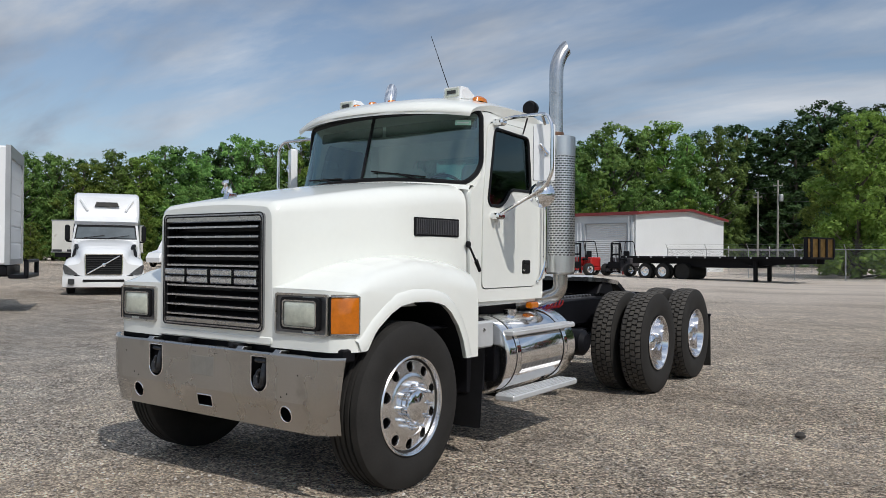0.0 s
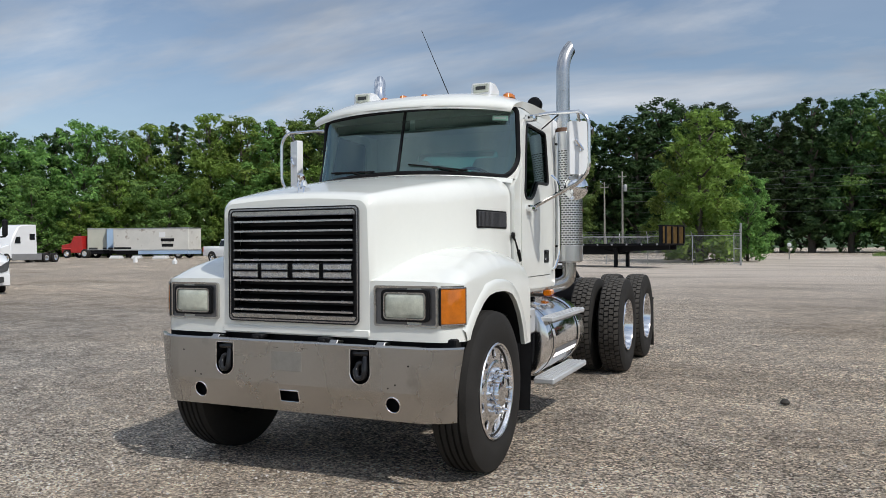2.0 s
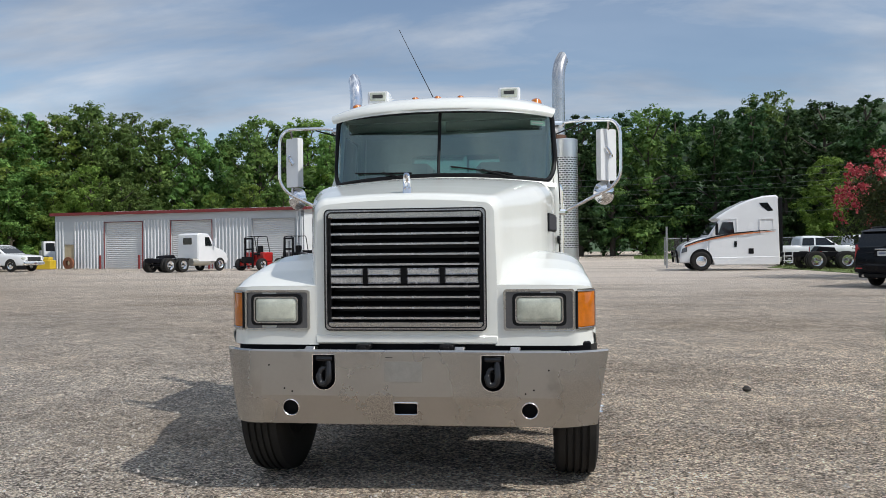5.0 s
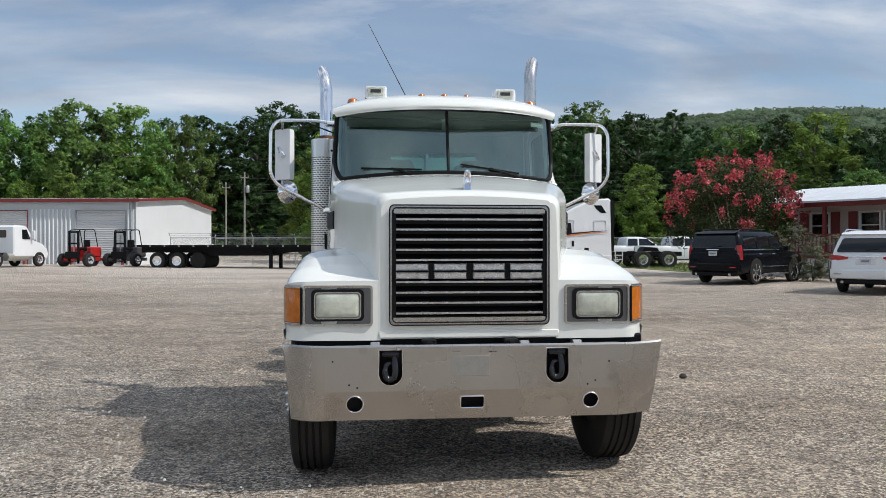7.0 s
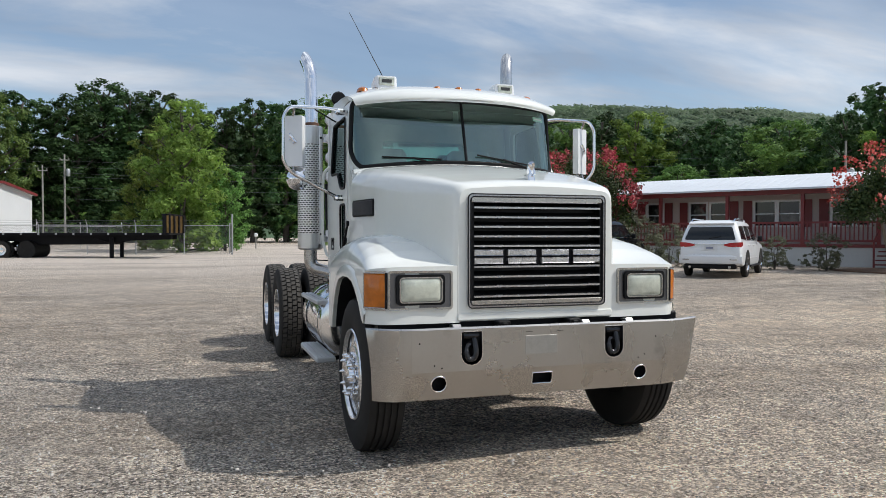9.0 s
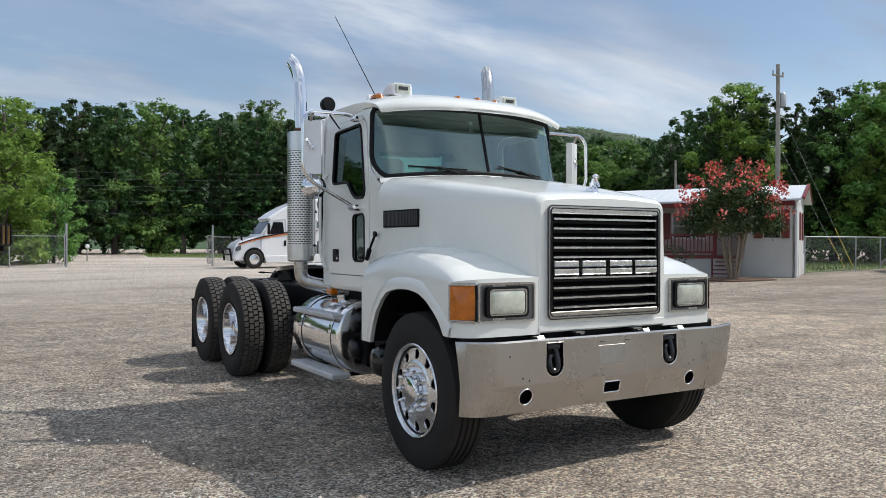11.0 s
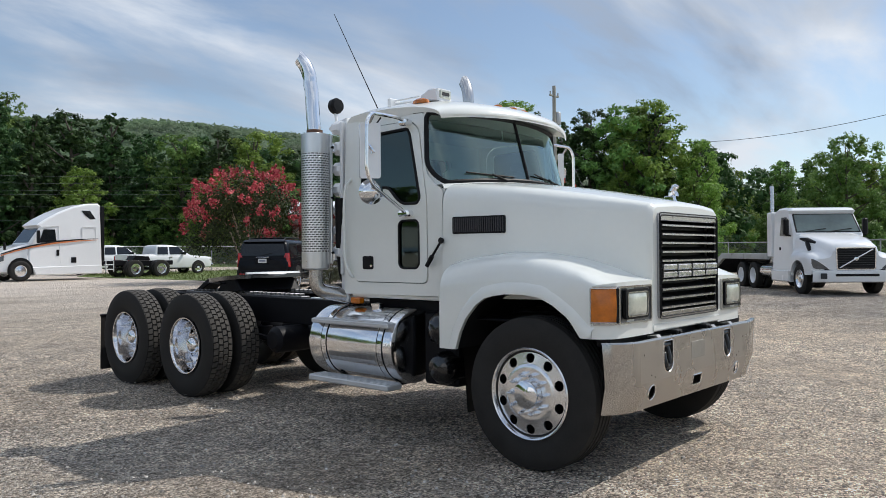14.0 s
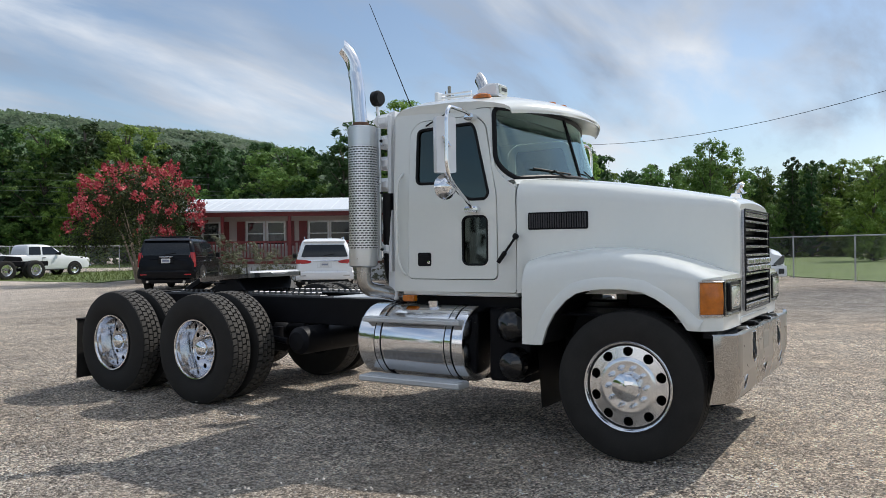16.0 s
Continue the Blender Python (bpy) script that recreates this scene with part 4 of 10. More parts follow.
    part("signal_frame", Mesh().tube([(s * x, yf(min(x, FW - 0.002)) - 0.014, 1.026) for x in axs] + [(s * (FW + 0.006), -0.503, 1.026)], 0.005, 6), STEEL, truck)
    # side vent with upright ribs
    hs = lambda y: s * (float(lerp(y, HOOD_Y, HOOD_W)) + 0.004)
    vent = part("side_vent", Mesh().plate([rrect(0.392, 0.868, 1.640, 1.776, 0.012)], lambda y, z: (hs(y) + s * 0.008, y, z), lambda y, z: (hs(y) - s * 0.02, y, z)), BLACK, truck, "dark ribbed side air vent")
    vm = Mesh()
    for i in range(24):
        y = 0.41 + 0.44 * i / 23
        vm.box(*sorted((hs(y) + s * 0.004, hs(y) + s * 0.016)), y - 0.005, y + 0.005, 1.652, 1.764, 0.003)
    part("vent_ribs", vm, surf("dark_grey_plastic", (0.05, 0.05, 0.055), 0.5), vent)
    # rubber hood latch
    lt = Mesh().tube([(s * 0.985, 1.125, 1.385), (s * 0.99, 1.06, 1.465)], [0.018, 0.02], 8)
    lt.tube([(s * 0.99, 1.06, 1.465), (s * 0.985, 0.98, 1.57)], 0.010, 8)
    lt.lathe([(0.0, 0.012), (0.022, 0.01), (0.026, -0.01), (0.0, -0.012)], (s * 0.985, 0.965, 1.59), "x", 14)
    part("hood_latch", lt, BLACK, truck, "black rubber hood latch")

for ob in truck.children:       # the hood with all it carries sits a little off the middle
    ob.location.x -= 0.022

# ---- bumper ----
BY = -0.725
up = Mesh()


def tow_hole(cx):
    return [(cx - 0.072, 0.868), (cx - 0.074, 0.72)] + [(cx + 0.074 * math.cos(radians(a)), 0.72 + 0.072 * math.sin(radians(a))) for a in range(190, 351, 20)] + [(cx + 0.074, 0.72), (cx + 0.072, 0.868)]


up.plate([[(-0.93, 0.612), (0.93, 0.612), (0.93, 0.885), (-0.93, 0.885)], tow_hole(-0.525)[::-1], tow_hole(0.525)[::-1], [(-0.14, 0.848), (-0.09, 0.848), (-0.09, 0.852), (-0.14, 0.852)], [(0.09, 0.848), (0.14, 0.848), (0.14, 0.852), (0.09, 0.852)]],
         lambda x, z: (x, BY, z), lambda x, z: (x, BY + 0.006, z))
up.plate([[(-0.93, 0.428), (0.93, 0.428), (0.93, 0.612), (-0.93, 0.612)], circ(-0.745, 0.532, 0.052)[::-1], circ(0.745, 0.532, 0.050)[::-1], rrect(-0.088, 0.060, 0.497, 0.572, 0.01, 2)[::-1]],
         lambda x, z: (x, BY + (0.612 - z) * 0.24, z), lambda x, z: (x, BY + 0.006 + (0.612 - z) * 0.24, z))
for s in (1, -1):
    rows = []
    for u in np.linspace(0, 1, 9):
        xt = 0.93 + (0.285 if s > 0 else 0.27) * u
        back = (0.02 * u + 0.115 * u ** 2.4) if s < 0 else 0.03 * u ** 2
        bot = 0.428 + (-0.008 if s < 0 else 0.02) * u
        lift = 0.012 * u * u if s > 0 else 0.004 * u
        tuck = 0.065 * u ** 1.5 if s > 0 else 0.05 * u ** 1.5
        rows.append([(s * (xt - 0.01 * u), BY + back + 0.035, 0.893 + lift), (s * xt, BY + back + 0.006, 0.897 + lift), (s * xt, BY + back, 0.885 + lift), (s * (xt - tuck * 0.4), BY + back, 0.75),
                     (s * (xt - tuck * 0.7), BY + back, 0.612), (s * (xt - tuck), BY + back + 0.0413, bot), (s * (xt - tuck), BY + back + 0.055, bot)])
    up.loft(rows, closed=False)
up.loft([[(x, BY, 0.885) for x in np.linspace(-0.93, 0.93, 12)], [(x, BY + 0.006, 0.897) for x in np.linspace(-0.93, 0.93, 12)], [(x, BY + 0.045, 0.893 + 0.004 * math.sin(9 * x)) for x in np.linspace(-0.93, 0.93, 12)]], closed=False)
bumper = part("bumper", up, STEEL, truck, "dull dented stainless steel front bumper", sharp=25)
part("plate_mark", Mesh().box(-0.145, 0.09, BY - 0.0015, BY + 0.002, 0.70, 0.825, 0.001), surf("rubbed_steel", (0.44, 0.43, 0.41), 0.42, 1.0, vary=0.16, scale=14, fine=90), bumper, "faint rubbed plate mount area")
HOOK = surf("scuffed_hook_steel", (0.022, 0.022, 0.024), 0.22, 0.3, vary=0.5, scale=20)
for x in (-0.525, 0.525):
    hk = Mesh().tube(bend([(x + 0.018, BY + 0.10, 0.85), (x + 0.024, BY + 0.030, 0.835), (x + 0.030, BY + 0.005, 0.735), (x + 0.022, BY + 0.005, 0.690), (x - 0.022, BY + 0.005, 0.682),
                           (x - 0.038, BY + 0.010, 0.725), (x - 0.026, BY + 0.020, 0.775), (x + 0.002, BY + 0.030, 0.780)], 5, 0.04), [0.021] * 30 + [0.016] * 8, 10)
    hk.box(x - 0.045, x + 0.045, BY + 0.035, BY + 0.2, 0.815, 0.875, 0.012)
    hk.tube([(x - 0.05, BY + 0.022, 0.838), (x + 0.05, BY + 0.022, 0.838)], 0.017, 8)
    part("tow_hook", hk, HOOK, truck, "black painted steel tow hook")
for loop, dy in ((tow_hole(-0.525), 0), (tow_hole(0.525), 0), (circ(-0.745, 0.532, 0.052), 1), (circ(0.745, 0.532, 0.050), 1), (rrect(-0.088, 0.060, 0.497, 0.572, 0.01, 2), 1)):
    rim_ = [Vector((x, BY - 0.001 + dy * (0.612 - z) * 0.24, z)) for x, z in loop]
    part("hole_edge", Mesh().tube(rim_ + [rim_[0]], 0.004, 6), POLISH, bumper, "bright cut edge")
for x, z in ((-0.73, 0.637), (-0.78, 0.655), (0.72, 0.637), (0.77, 0.66), (-0.88, 0.80), (0.86, 0.78)):
    part("bolt_hole", Mesh().lathe([(0.0, BY - 0.001), (0.006, BY - 0.001), (0.006, BY + 0.004)], (x, 0, z), "y", 8), BLACK, bumper)
for x in (-0.62, 0.66, 0.32):
    part("bracket_tab", Mesh().prism([(BY + 0.01, 0.893), (BY + 0.03, 0.915), (BY + 0.10, 0.905), (BY + 0.10, 0.893)], 0.03, 0.005), STEEL, bumper, at=pose(x, 0, 0))
# Dark backing added behind the bumper stands in for shade in its holes.
ms = Mesh().box(-0.95, 0.95, -0.63, -0.52, 0.455, 0.88, 0.02)
ms.box(-1.12, 1.12, -0.60, -0.50, 0.86, 0.94, 0.01)
ms.box(-1.05, 1.05, -0.55, 0.6, 0.98, 1.0, 0.01)
part("crossmember_backing", ms, FRAMEB, truck)

# ---- wheels ----
R_T, R_C = 0.56, 0.545         # tyre radius, and hub height on the loaded tyre


def tyre_prof(grooves=True):
    p = [(0.300, -0.105), (0.326, -0.119), (0.39, -0.142), (0.475, -0.139), (0.53, -0.127), (0.55, -0.117)]
    if grooves:
        for g in (-0.066, -0.022, 0.022, 0.066):
            p += [(R_T, g - 0.009), (R_T - 0.016, g - 0.005), (R_T - 0.016, g + 0.005), (R_T, g + 0.009)]
    else:
        p += [(R_T - 0.012, -0.105), (R_T - 0.012, 0.105)]
    p += [(0.55, 0.117), (0.53, 0.127), (0.475, 0.139), (0.39, 0.142), (0.326, 0.119), (0.300, 0.105), (0.295, 0.0)]
    return p


tyre_f = Mesh().lathe(tyre_prof() + [tyre_prof()[0]], n=72).mesh("tyre", RUBBER, 40)
tyre_r = Mesh().lathe(tyre_prof(False) + [tyre_prof(False)[0]], n=64).mesh("tyre", RUBBER, 40)
ms = Mesh()
random.seed(4)
for row, (x0, x1) in enumerate(((-0.112, -0.062), (-0.054, -0.003), (0.003, 0.054), (0.062, 0.112))):
    nb = 52
    for i in range(nb):
        a = 2 * math.pi * (i + (row % 2) * 0.5) / nb
        ms.m = Matrix.Rotation(a, 4, "X")
        w = R_T * 2 * math.pi / nb
        sk = 0.006 * (1 if row % 2 else -1)
        q = [(-w * 0.40, x0), (w * 0.40, x0 + 0.004), (w * 0.40 + sk, x1), (-w * 0.40 + sk, x1 - 0.004)]
        drop = 0.010 if row in (0, 3) else 0.0
        e = 0.006 if row == 0 else 0.0
        ms.add([(x, y, R_T - 0.014 - drop) for y, x in q] + [(x * 0.97, y * 0.92, R_T + 0.004 - (drop if (x < -0.1 or x > 0.1) else 0)) for y, x in q],
               [(0, 1, 5, 4), (1, 2, 6, 5), (2, 3, 7, 6), (3, 0, 4, 7), (4, 5, 6, 7)])
ms.m = Matrix()
tread_r = ms.mesh("tread", TREAD, 20)
# polished front disc: a shallow cone with ten hand holes, and a bright outer lip
def cone(r):
    return 0.117 - 0.13 * (r - 0.19)


ms = Mesh()
HR, HC, HO = 0.250, 0.040, 0.034
fan = sorted([2 * math.pi * i / 24 for i in range(24)] + [math.atan2(sa * HR * math.pi / 10, sb * HC) % (2 * math.pi) for sa in (1, -1) for sb in (1, -1)])
for i in range(10):
    mid_a = 2 * math.pi * i / 10 + 0.31
    rings = []
    for depth, t in ((-0.022, 0.0), (-0.004, 0.0), (0.0, 0.05), (0.0, 0.35), (0.0, 0.7), (0.0, 1.0)):
        ring = []
        for f_ in fan:
            cf, sf = math.cos(f_), math.sin(f_)
            far_ = min(HC / max(abs(cf), 1e-6), HR * math.pi / 10 / max(abs(sf), 1e-6))
            k = HO + (far_ - HO) * t
            r_, a_ = HR + k * cf, mid_a + k * sf / HR
            ring.append((cone(r_) + depth, r_ * math.cos(a_), r_ * math.sin(a_)))
        rings.append(ring)
    ms.loft(rings[::-1], True, False)
ms.lathe([(0.209, cone(0.211)), (0.204, 0.116), (0.198, 0.119), (0.188, 0.123), (0.176, 0.1235), (0.12, 0.117), (0.0, 0.117)], n=60)
ms.lathe([(0.290, cone(0.290)), (0.297, 0.104), (0.302, 0.108), (0.305, 0.124), (0.310, 0.136), (0.319, 0.140), (0.326, 0.132), (0.326, 0.110)], n=72)
disc_f = ms.mesh("rim", RIM, 35)
cap_f = Mesh().lathe([(0.106, 0.120), (0.106, 0.160), (0.100, 0.172), (0.088, 0.179), (0.0, 0.184)], n=32).mesh("hub_cap", CHROME, 30)
nut = Mesh().lathe([(0.022, 0.0), (0.022, 0.012), (0.016, 0.016), (0.016, 0.040), (0.012, 0.062), (0.005, 0.076), (0.0, 0.079)], n=12).mesh("lug_nut_cover", CHROME, 30)
# deep rear dish
ms = Mesh().lathe([(0.322, 0.120), (0.318, 0.132), (0.306, 0.130), (0.296, 0.112), (0.290, 0.05), (0.272, 0.0), (0.268, -0.055), (0.258, -0.075)], n=60)
ms.plate([circ(0, 0, 0.262, 60)] + [circ(0.215 * math.cos(2 * math.pi * i / 10), 0.215 * math.sin(2 * math.pi * i / 10), 0.026, 12)[::-1] for i in range(10)] + [circ(0, 0, 0.09, 30)[::-1]],
         lambda a, b: (-0.066, a, b), lambda a, b: (-0.085, a, b))
disc_r = ms.mesh("rim", RIMP, 35)
cap_r = Mesh().lathe([(0.115, -0.06), (0.110, -0.03), (0.098, -0.01), (0.095, 0.03), (0.085, 0.055), (0.055, 0.075), (0.02, 0.082), (0.0, 0.083)], n=32).mesh("hub_cover", CHROME, 40)
well = Mesh().lathe([(0.30, -0.10), (0.25, -0.10), (0.0, -0.09)], n=32).mesh("brake_drum", FRAMEB)


def front_wheel(s):
    w = part("front_wheel", tyre_f, None, truck, "black steer tyre on polished aluminium wheel", pose(s * 1.035, 0.005 if s > 0 else 0.015, R_C - (0.018 if s > 0 else 0.046), 0, 0, 0 if s > 0 else 180) @ Matrix.Diagonal((1, 0.967, 0.967, 1)))
    part("rim", disc_f, None, w, "polished aluminium ten-hole disc", Matrix.Diagonal((1, 1.035, 1.035, 1)))
    part("hub_cap", cap_f, None, w)
    part("brake_drum", well, None, w)
    for i in range(10):
        a = 2 * math.pi * i / 10
        part("lug_nut_cover", nut, None, w, at=pose(0.118, 0.143 * math.cos(a), 0.143 * math.sin(a)))


for s in (1, -1):
    front_wheel(s)
    for y in (4.52, 5.88):
        w = part("rear_wheel", tyre_r, None, truck, "black lugged drive tyre on deep polished wheel", pose(s * 1.085, y, R_C - (0.0 if s > 0 else 0.036), 0, 0, 0 if s > 0 else 180))
        part("tread", tread_r, None, w, "dusty chunky drive tread")
        part("rim", disc_r, None, w, "polished deep-dish aluminium rim", Matrix.Diagonal((1, 0.955, 0.955, 1)))
        part("hub_cover", cap_r, None, w)
        for i in range(10):
            a = 2 * math.pi * (i + 0.5) / 10
            part("lug_nut_cover", nut, None, w, at=pose(-0.062, 0.143 * math.cos(a), 0.143 * math.sin(a)) @ Matrix.Diagonal((0.6, 0.8, 0.8, 1)))
        w = part("rear_wheel", tyre_r, None, truck, "black lugged inner drive tyre", pose(s * 0.745, y, R_C - (0.0 if s > 0 else 0.03), 0, 0, 0 if s > 0 else 180))
        part("tread", tread_r, None, w)
        part("brake_drum", well, None, w)

# ---- chassis ----
for x in (-0.43, 0.43):
    ms = Mesh().box(x - 0.008, x + 0.008, -0.55, 6.42, 0.745, 1.01, 0.003)
    for z in (0.745, 1.01):
        ms.box(min(x, x * 0.82), max(x, x * 0.82), -0.55, 6.42, z - 0.008, z + 0.004, 0.003)
    part("frame_rail", ms, FRAMEB, truck, "black painted steel frame rail")
for y in (0.3, 2.9, 3.85, 5.2, 6.35):
    part("crossmember", Mesh().box(-0.42, 0.42, y - 0.06, y + 0.06, 0.76, 0.99, 0.01), FRAMEB, truck)
part("front_axle", Mesh().tube([(-0.95, 0, 0.54), (-0.5, 0, 0.45), (0.5, 0, 0.45), (0.95, 0, 0.54)], 0.055, 10).lathe([(0.16, -0.92), (0.2, -0.80), (0.0, -0.8)], (0, 0, R_T), "x", 20).lathe([(0.16, 0.92), (0.2, 0.80), (0.0, 0.8)], (0, 0, R_T), "x", 20), FRAMEB, truck)
for x in (-0.43, 0.43):
    part("leaf_spring", Mesh().tube([(x, -0.6, 0.72), (x, -0.3, 0.62), (x, 0.05, 0.58), (x, 0.4, 0.62), (x, 0.75, 0.74)], 0.04, 6), FRAMEB, truck)
for y in (4.52, 5.88):
    ms = Mesh().tube([(-0.9, y, R_T), (-0.25, y, R_T), (0.25, y, R_T), (0.9, y, R_T)], 0.075, 12)
    ms.lathe([(0.0, -0.19), (0.12, -0.17), (0.2, -0.07), (0.21, 0.05), (0.15, 0.17), (0.0, 0.2)], (0.02, y, R_T), "y", 20)
    ms.tube([(0.02, y - 0.15, R_T + 0.03), (0.02, y - 0.4, R_T + 0.06)], [0.10, 0.06], 12)
    for x in (-0.50, 0.50):
        ms.lathe([(0.0, 0.0), (0.09, 0.01), (0.09, 0.16), (0.0, 0.17)], (x * 0.8, y - 0.33, 0.52), "z", 14)
    part("drive_axle", ms, FRAMEB, truck)
for x in (-0.50, 0.50):
    ms = Mesh().prism([(4.35, 0.52), (4.7, 0.44), (5.2, 0.40), (5.7, 0.44), (6.05, 0.52), (6.0, 0.64), (5.2, 0.60), (4.4, 0.64)], 0.045, 0.015)
    ms.prism([(4.95, 0.58), (5.45, 0.58), (5.32, 0.98), (5.08, 0.98)], 0.05, 0.015)
    ms.tube([(0, 3.9, 0.55), (0, 4.4, 0.6)], 0.035, 8)
    part("walking_beam", ms, FRAMEB, truck, at=pose(x, 0, 0))
part("rear_air_tank", Mesh().lathe([(0.0, -0.80), (0.09, -0.79), (0.135, -0.75), (0.14, -0.70), (0.14, 0.70), (0.135, 0.75), (0.09, 0.79), (0.0, 0.80)], (0, 3.52, 0.60), "x", 24), FRAMEB, truck, "black cylindrical air tank across the frame")
part("drive_shaft", Mesh().tube([(0.02, 1.6, 0.72), (0.02, 2.9, 0.70), (0.02, 4.1, 0.62)], 0.05, 12), FRAMEB, truck)
ms = Mesh().box(-0.3, 0.3, 0.2, 1.2, 0.45, 1.0, 0.06).lathe([(0.0, 1.2), (0.24, 1.2), (0.2, 1.5), (0.15, 2.0), (0.0, 2.05)], (0, 0, 0.75), "y", 20)
ms.prism([(-0.4, 0.6), (0.3, 0.55), (0.3, 1.5), (-0.4, 1.5)], 0.36, 0.05)
part("engine", ms, FRAMEB, truck)
# rear cross bar, lamps and mud flaps
ms = Mesh().box(-0.46, 0.46, 6.40, 6.43, 0.74, 1.02, 0.006)
part("tail_plate", ms, FRAMEB, truck)
for s in (1, -1):
    part("tail_light", Mesh().lathe([(0.05, 6.43), (0.05, 6.445), (0.0, 6.45)], (s * 0.34, 0, 0.9), "y", 18), REDL, truck, "round red tail light")
    ms = Mesh().loft([[(s * x, 6.52 + 0.03 * (0.73 - z) * (1 + 0.6 * math.sin(7 * x)), z) for x in np.linspace(0.66, 1.20, 8)] for z in np.linspace(0.06, 0.73, 8)], closed=False)
    ms.loft([[(s * x, 6.528 + 0.03 * (0.73 - z) * (1 + 0.6 * math.sin(7 * x)), z) for x in np.linspace(0.66, 1.20, 8)] for z in np.linspace(0.06, 0.73, 8)], closed=False)
    part("mud_flap", ms, RUBBER, truck, "black rubber mud flap")
    part("flap_hanger", Mesh().tube([(s * 0.44, 6.38, 0.80), (s * 0.7, 6.52, 0.74), (s * 1.21, 6.52, 0.74)], 0.015, 8), FRAMEB, truck)
    x0, x1, yb, zb = (0.80, 1.12, 0.90, 0.21) if s > 0 else (0.36, 0.90, 0.80, 0.22)
    ms = Mesh()
    for dy in (0.0, 0.008):                              # stiff curved flap, narrower at its foot
        ms.loft([[(s * (x0 + (x1 - x0) * (u + (0.5 - u) * 0.16 * (0.8 - z))), yb + dy + 0.05 * (z - 0.2) + 0.22 * (x1 - x0) * (u - 0.5) ** 2 * (1 if s > 0 else 0.2), z) for u in np.linspace(0, 1, 9)] for z in np.linspace(zb, 0.80, 8)], closed=False)
    part("mud_flap", ms, BLACK, truck, "black rubber front mud flap")
# deck plate behind the cab
part("deck_plate", Mesh().box(-0.42, 0.42, 2.55, 3.35, 1.012, 1.03, 0.004), ALU, truck, "ribbed aluminium deck plate")
# fifth wheel
GREASE = surf("greasy_black_steel", (0.012, 0.012, 0.013), 0.22, vary=0.5, scale=7, fine=40, coat=0.5)
fw = part("fifth_wheel", Mesh().plate([rpoly([(-0.40, -0.38), (0.40, -0.38), (0.47, 0.0), (0.40, 0.32), (0.34, 0.62), (0.10, 0.62), (0.055, 0.12), (-0.055, 0.12), (-0.10, 0.62), (-0.34, 0.62), (-0.40, 0.32), (-0.47, 0.0)], 0.10, 4)],
          lambda a, b: (a, b, 0.03), lambda a, b: (a, b, -0.02)), GREASE, truck, "black greasy fifth wheel coupling plate", pose(0, 4.88, 1.205, -4, 0, 0))
for x in (-0.22, 0.22):
    part("ramp", Mesh().prism([(0.56, 0.028), (0.62, 0.030), (1.06, -0.16), (1.04, -0.20), (0.56, -0.03)], 0.11, 0.012), FRAMEB, fw, at=pose(x, 0, 0))
part("mount", Mesh().prism([(-0.26, -0.16), (0.26, -0.16), (0.14, -0.01), (-0.14, -0.01)], 0.43, 0.02), FRAMEB, fw)
part("worn_rim", Mesh().tube([(x, -0.36 + 0.5 * (x / 0.47) ** 2 * 0.2, 0.024) for x in np.linspace(-0.38, 0.38, 9)], 0.030, 8), ALU, fw, "rubbed bright leading edge")
part("release_handle", Mesh().tube(bend([(-0.3, 0.1, -0.06), (-0.62, 0.0, -0.05), (-0.72, -0.04, -0.04), (-0.74, 0.06, -0.04), (-0.66, 0.06, -0.05)], 4, 0.03), 0.008, 8), FRAMEB, fw)
# slide rack teeth
ms = Mesh()
for i in range(26):
    for x in (-0.33, 0.33):
        ms.box(x - 0.035, x + 0.035, 3.6 + i * 0.085, 3.635 + i * 0.085, 1.03, 1.06, 0.006)
ms.box(-0.39, -0.27, 3.55, 5.9, 1.012, 1.032, 0.004).box(0.27, 0.39, 3.55, 5.9, 1.012, 1.032, 0.004)
part("slide_rack", ms, surf("rubbed_rack_steel", (0.16, 0.16, 0.165), 0.4, 0.8, vary=0.5, scale=12), truck, "black toothed fifth wheel slide rail")
# air lines
for k, (c, x) in enumerate((((0.02, 0.03, 0.30), 0.30), ((0.35, 0.02, 0.02), 0.12), ((0.02, 0.02, 0.02), 0.36))):
    pts = [(x, 2.25, 1.30 + 0.05 * k)] + [(x + 0.12 * math.sin(3 * t), 2.4 + 0.5 * t, 1.18 - 0.14 * math.sin(math.pi * t)) for t in np.linspace(0.1, 0.9, 8)] + [(x, 2.95, 1.06)]
    part("air_hose", Mesh().tube(pts, 0.013, 8), surf("hose_paint", c, 0.45), truck, "coiled coloured air hose")

for k, (c, dy) in enumerate((((0.02, 0.035, 0.32), 0.0), ((0.32, 0.02, 0.02), 0.07))):
    pts = [(0.66 + 0.075 * math.cos(t), 2.62 + dy + 0.012 * t, 1.06 + 0.075 * math.sin(t)) for t in np.linspace(0, 5 * 2 * math.pi, 60)]
    part("air_coil", Mesh().tube(pts, 0.009, 6), surf("coil_plastic", c, 0.35), truck, "coiled plastic brake air line")

# ---- tanks and steps ----
DIAM = surf("diamond_tread", (0.46, 0.46, 0.47), 0.42, 1.0, vary=0.25, scale=30, fine=140, bump=0.004)


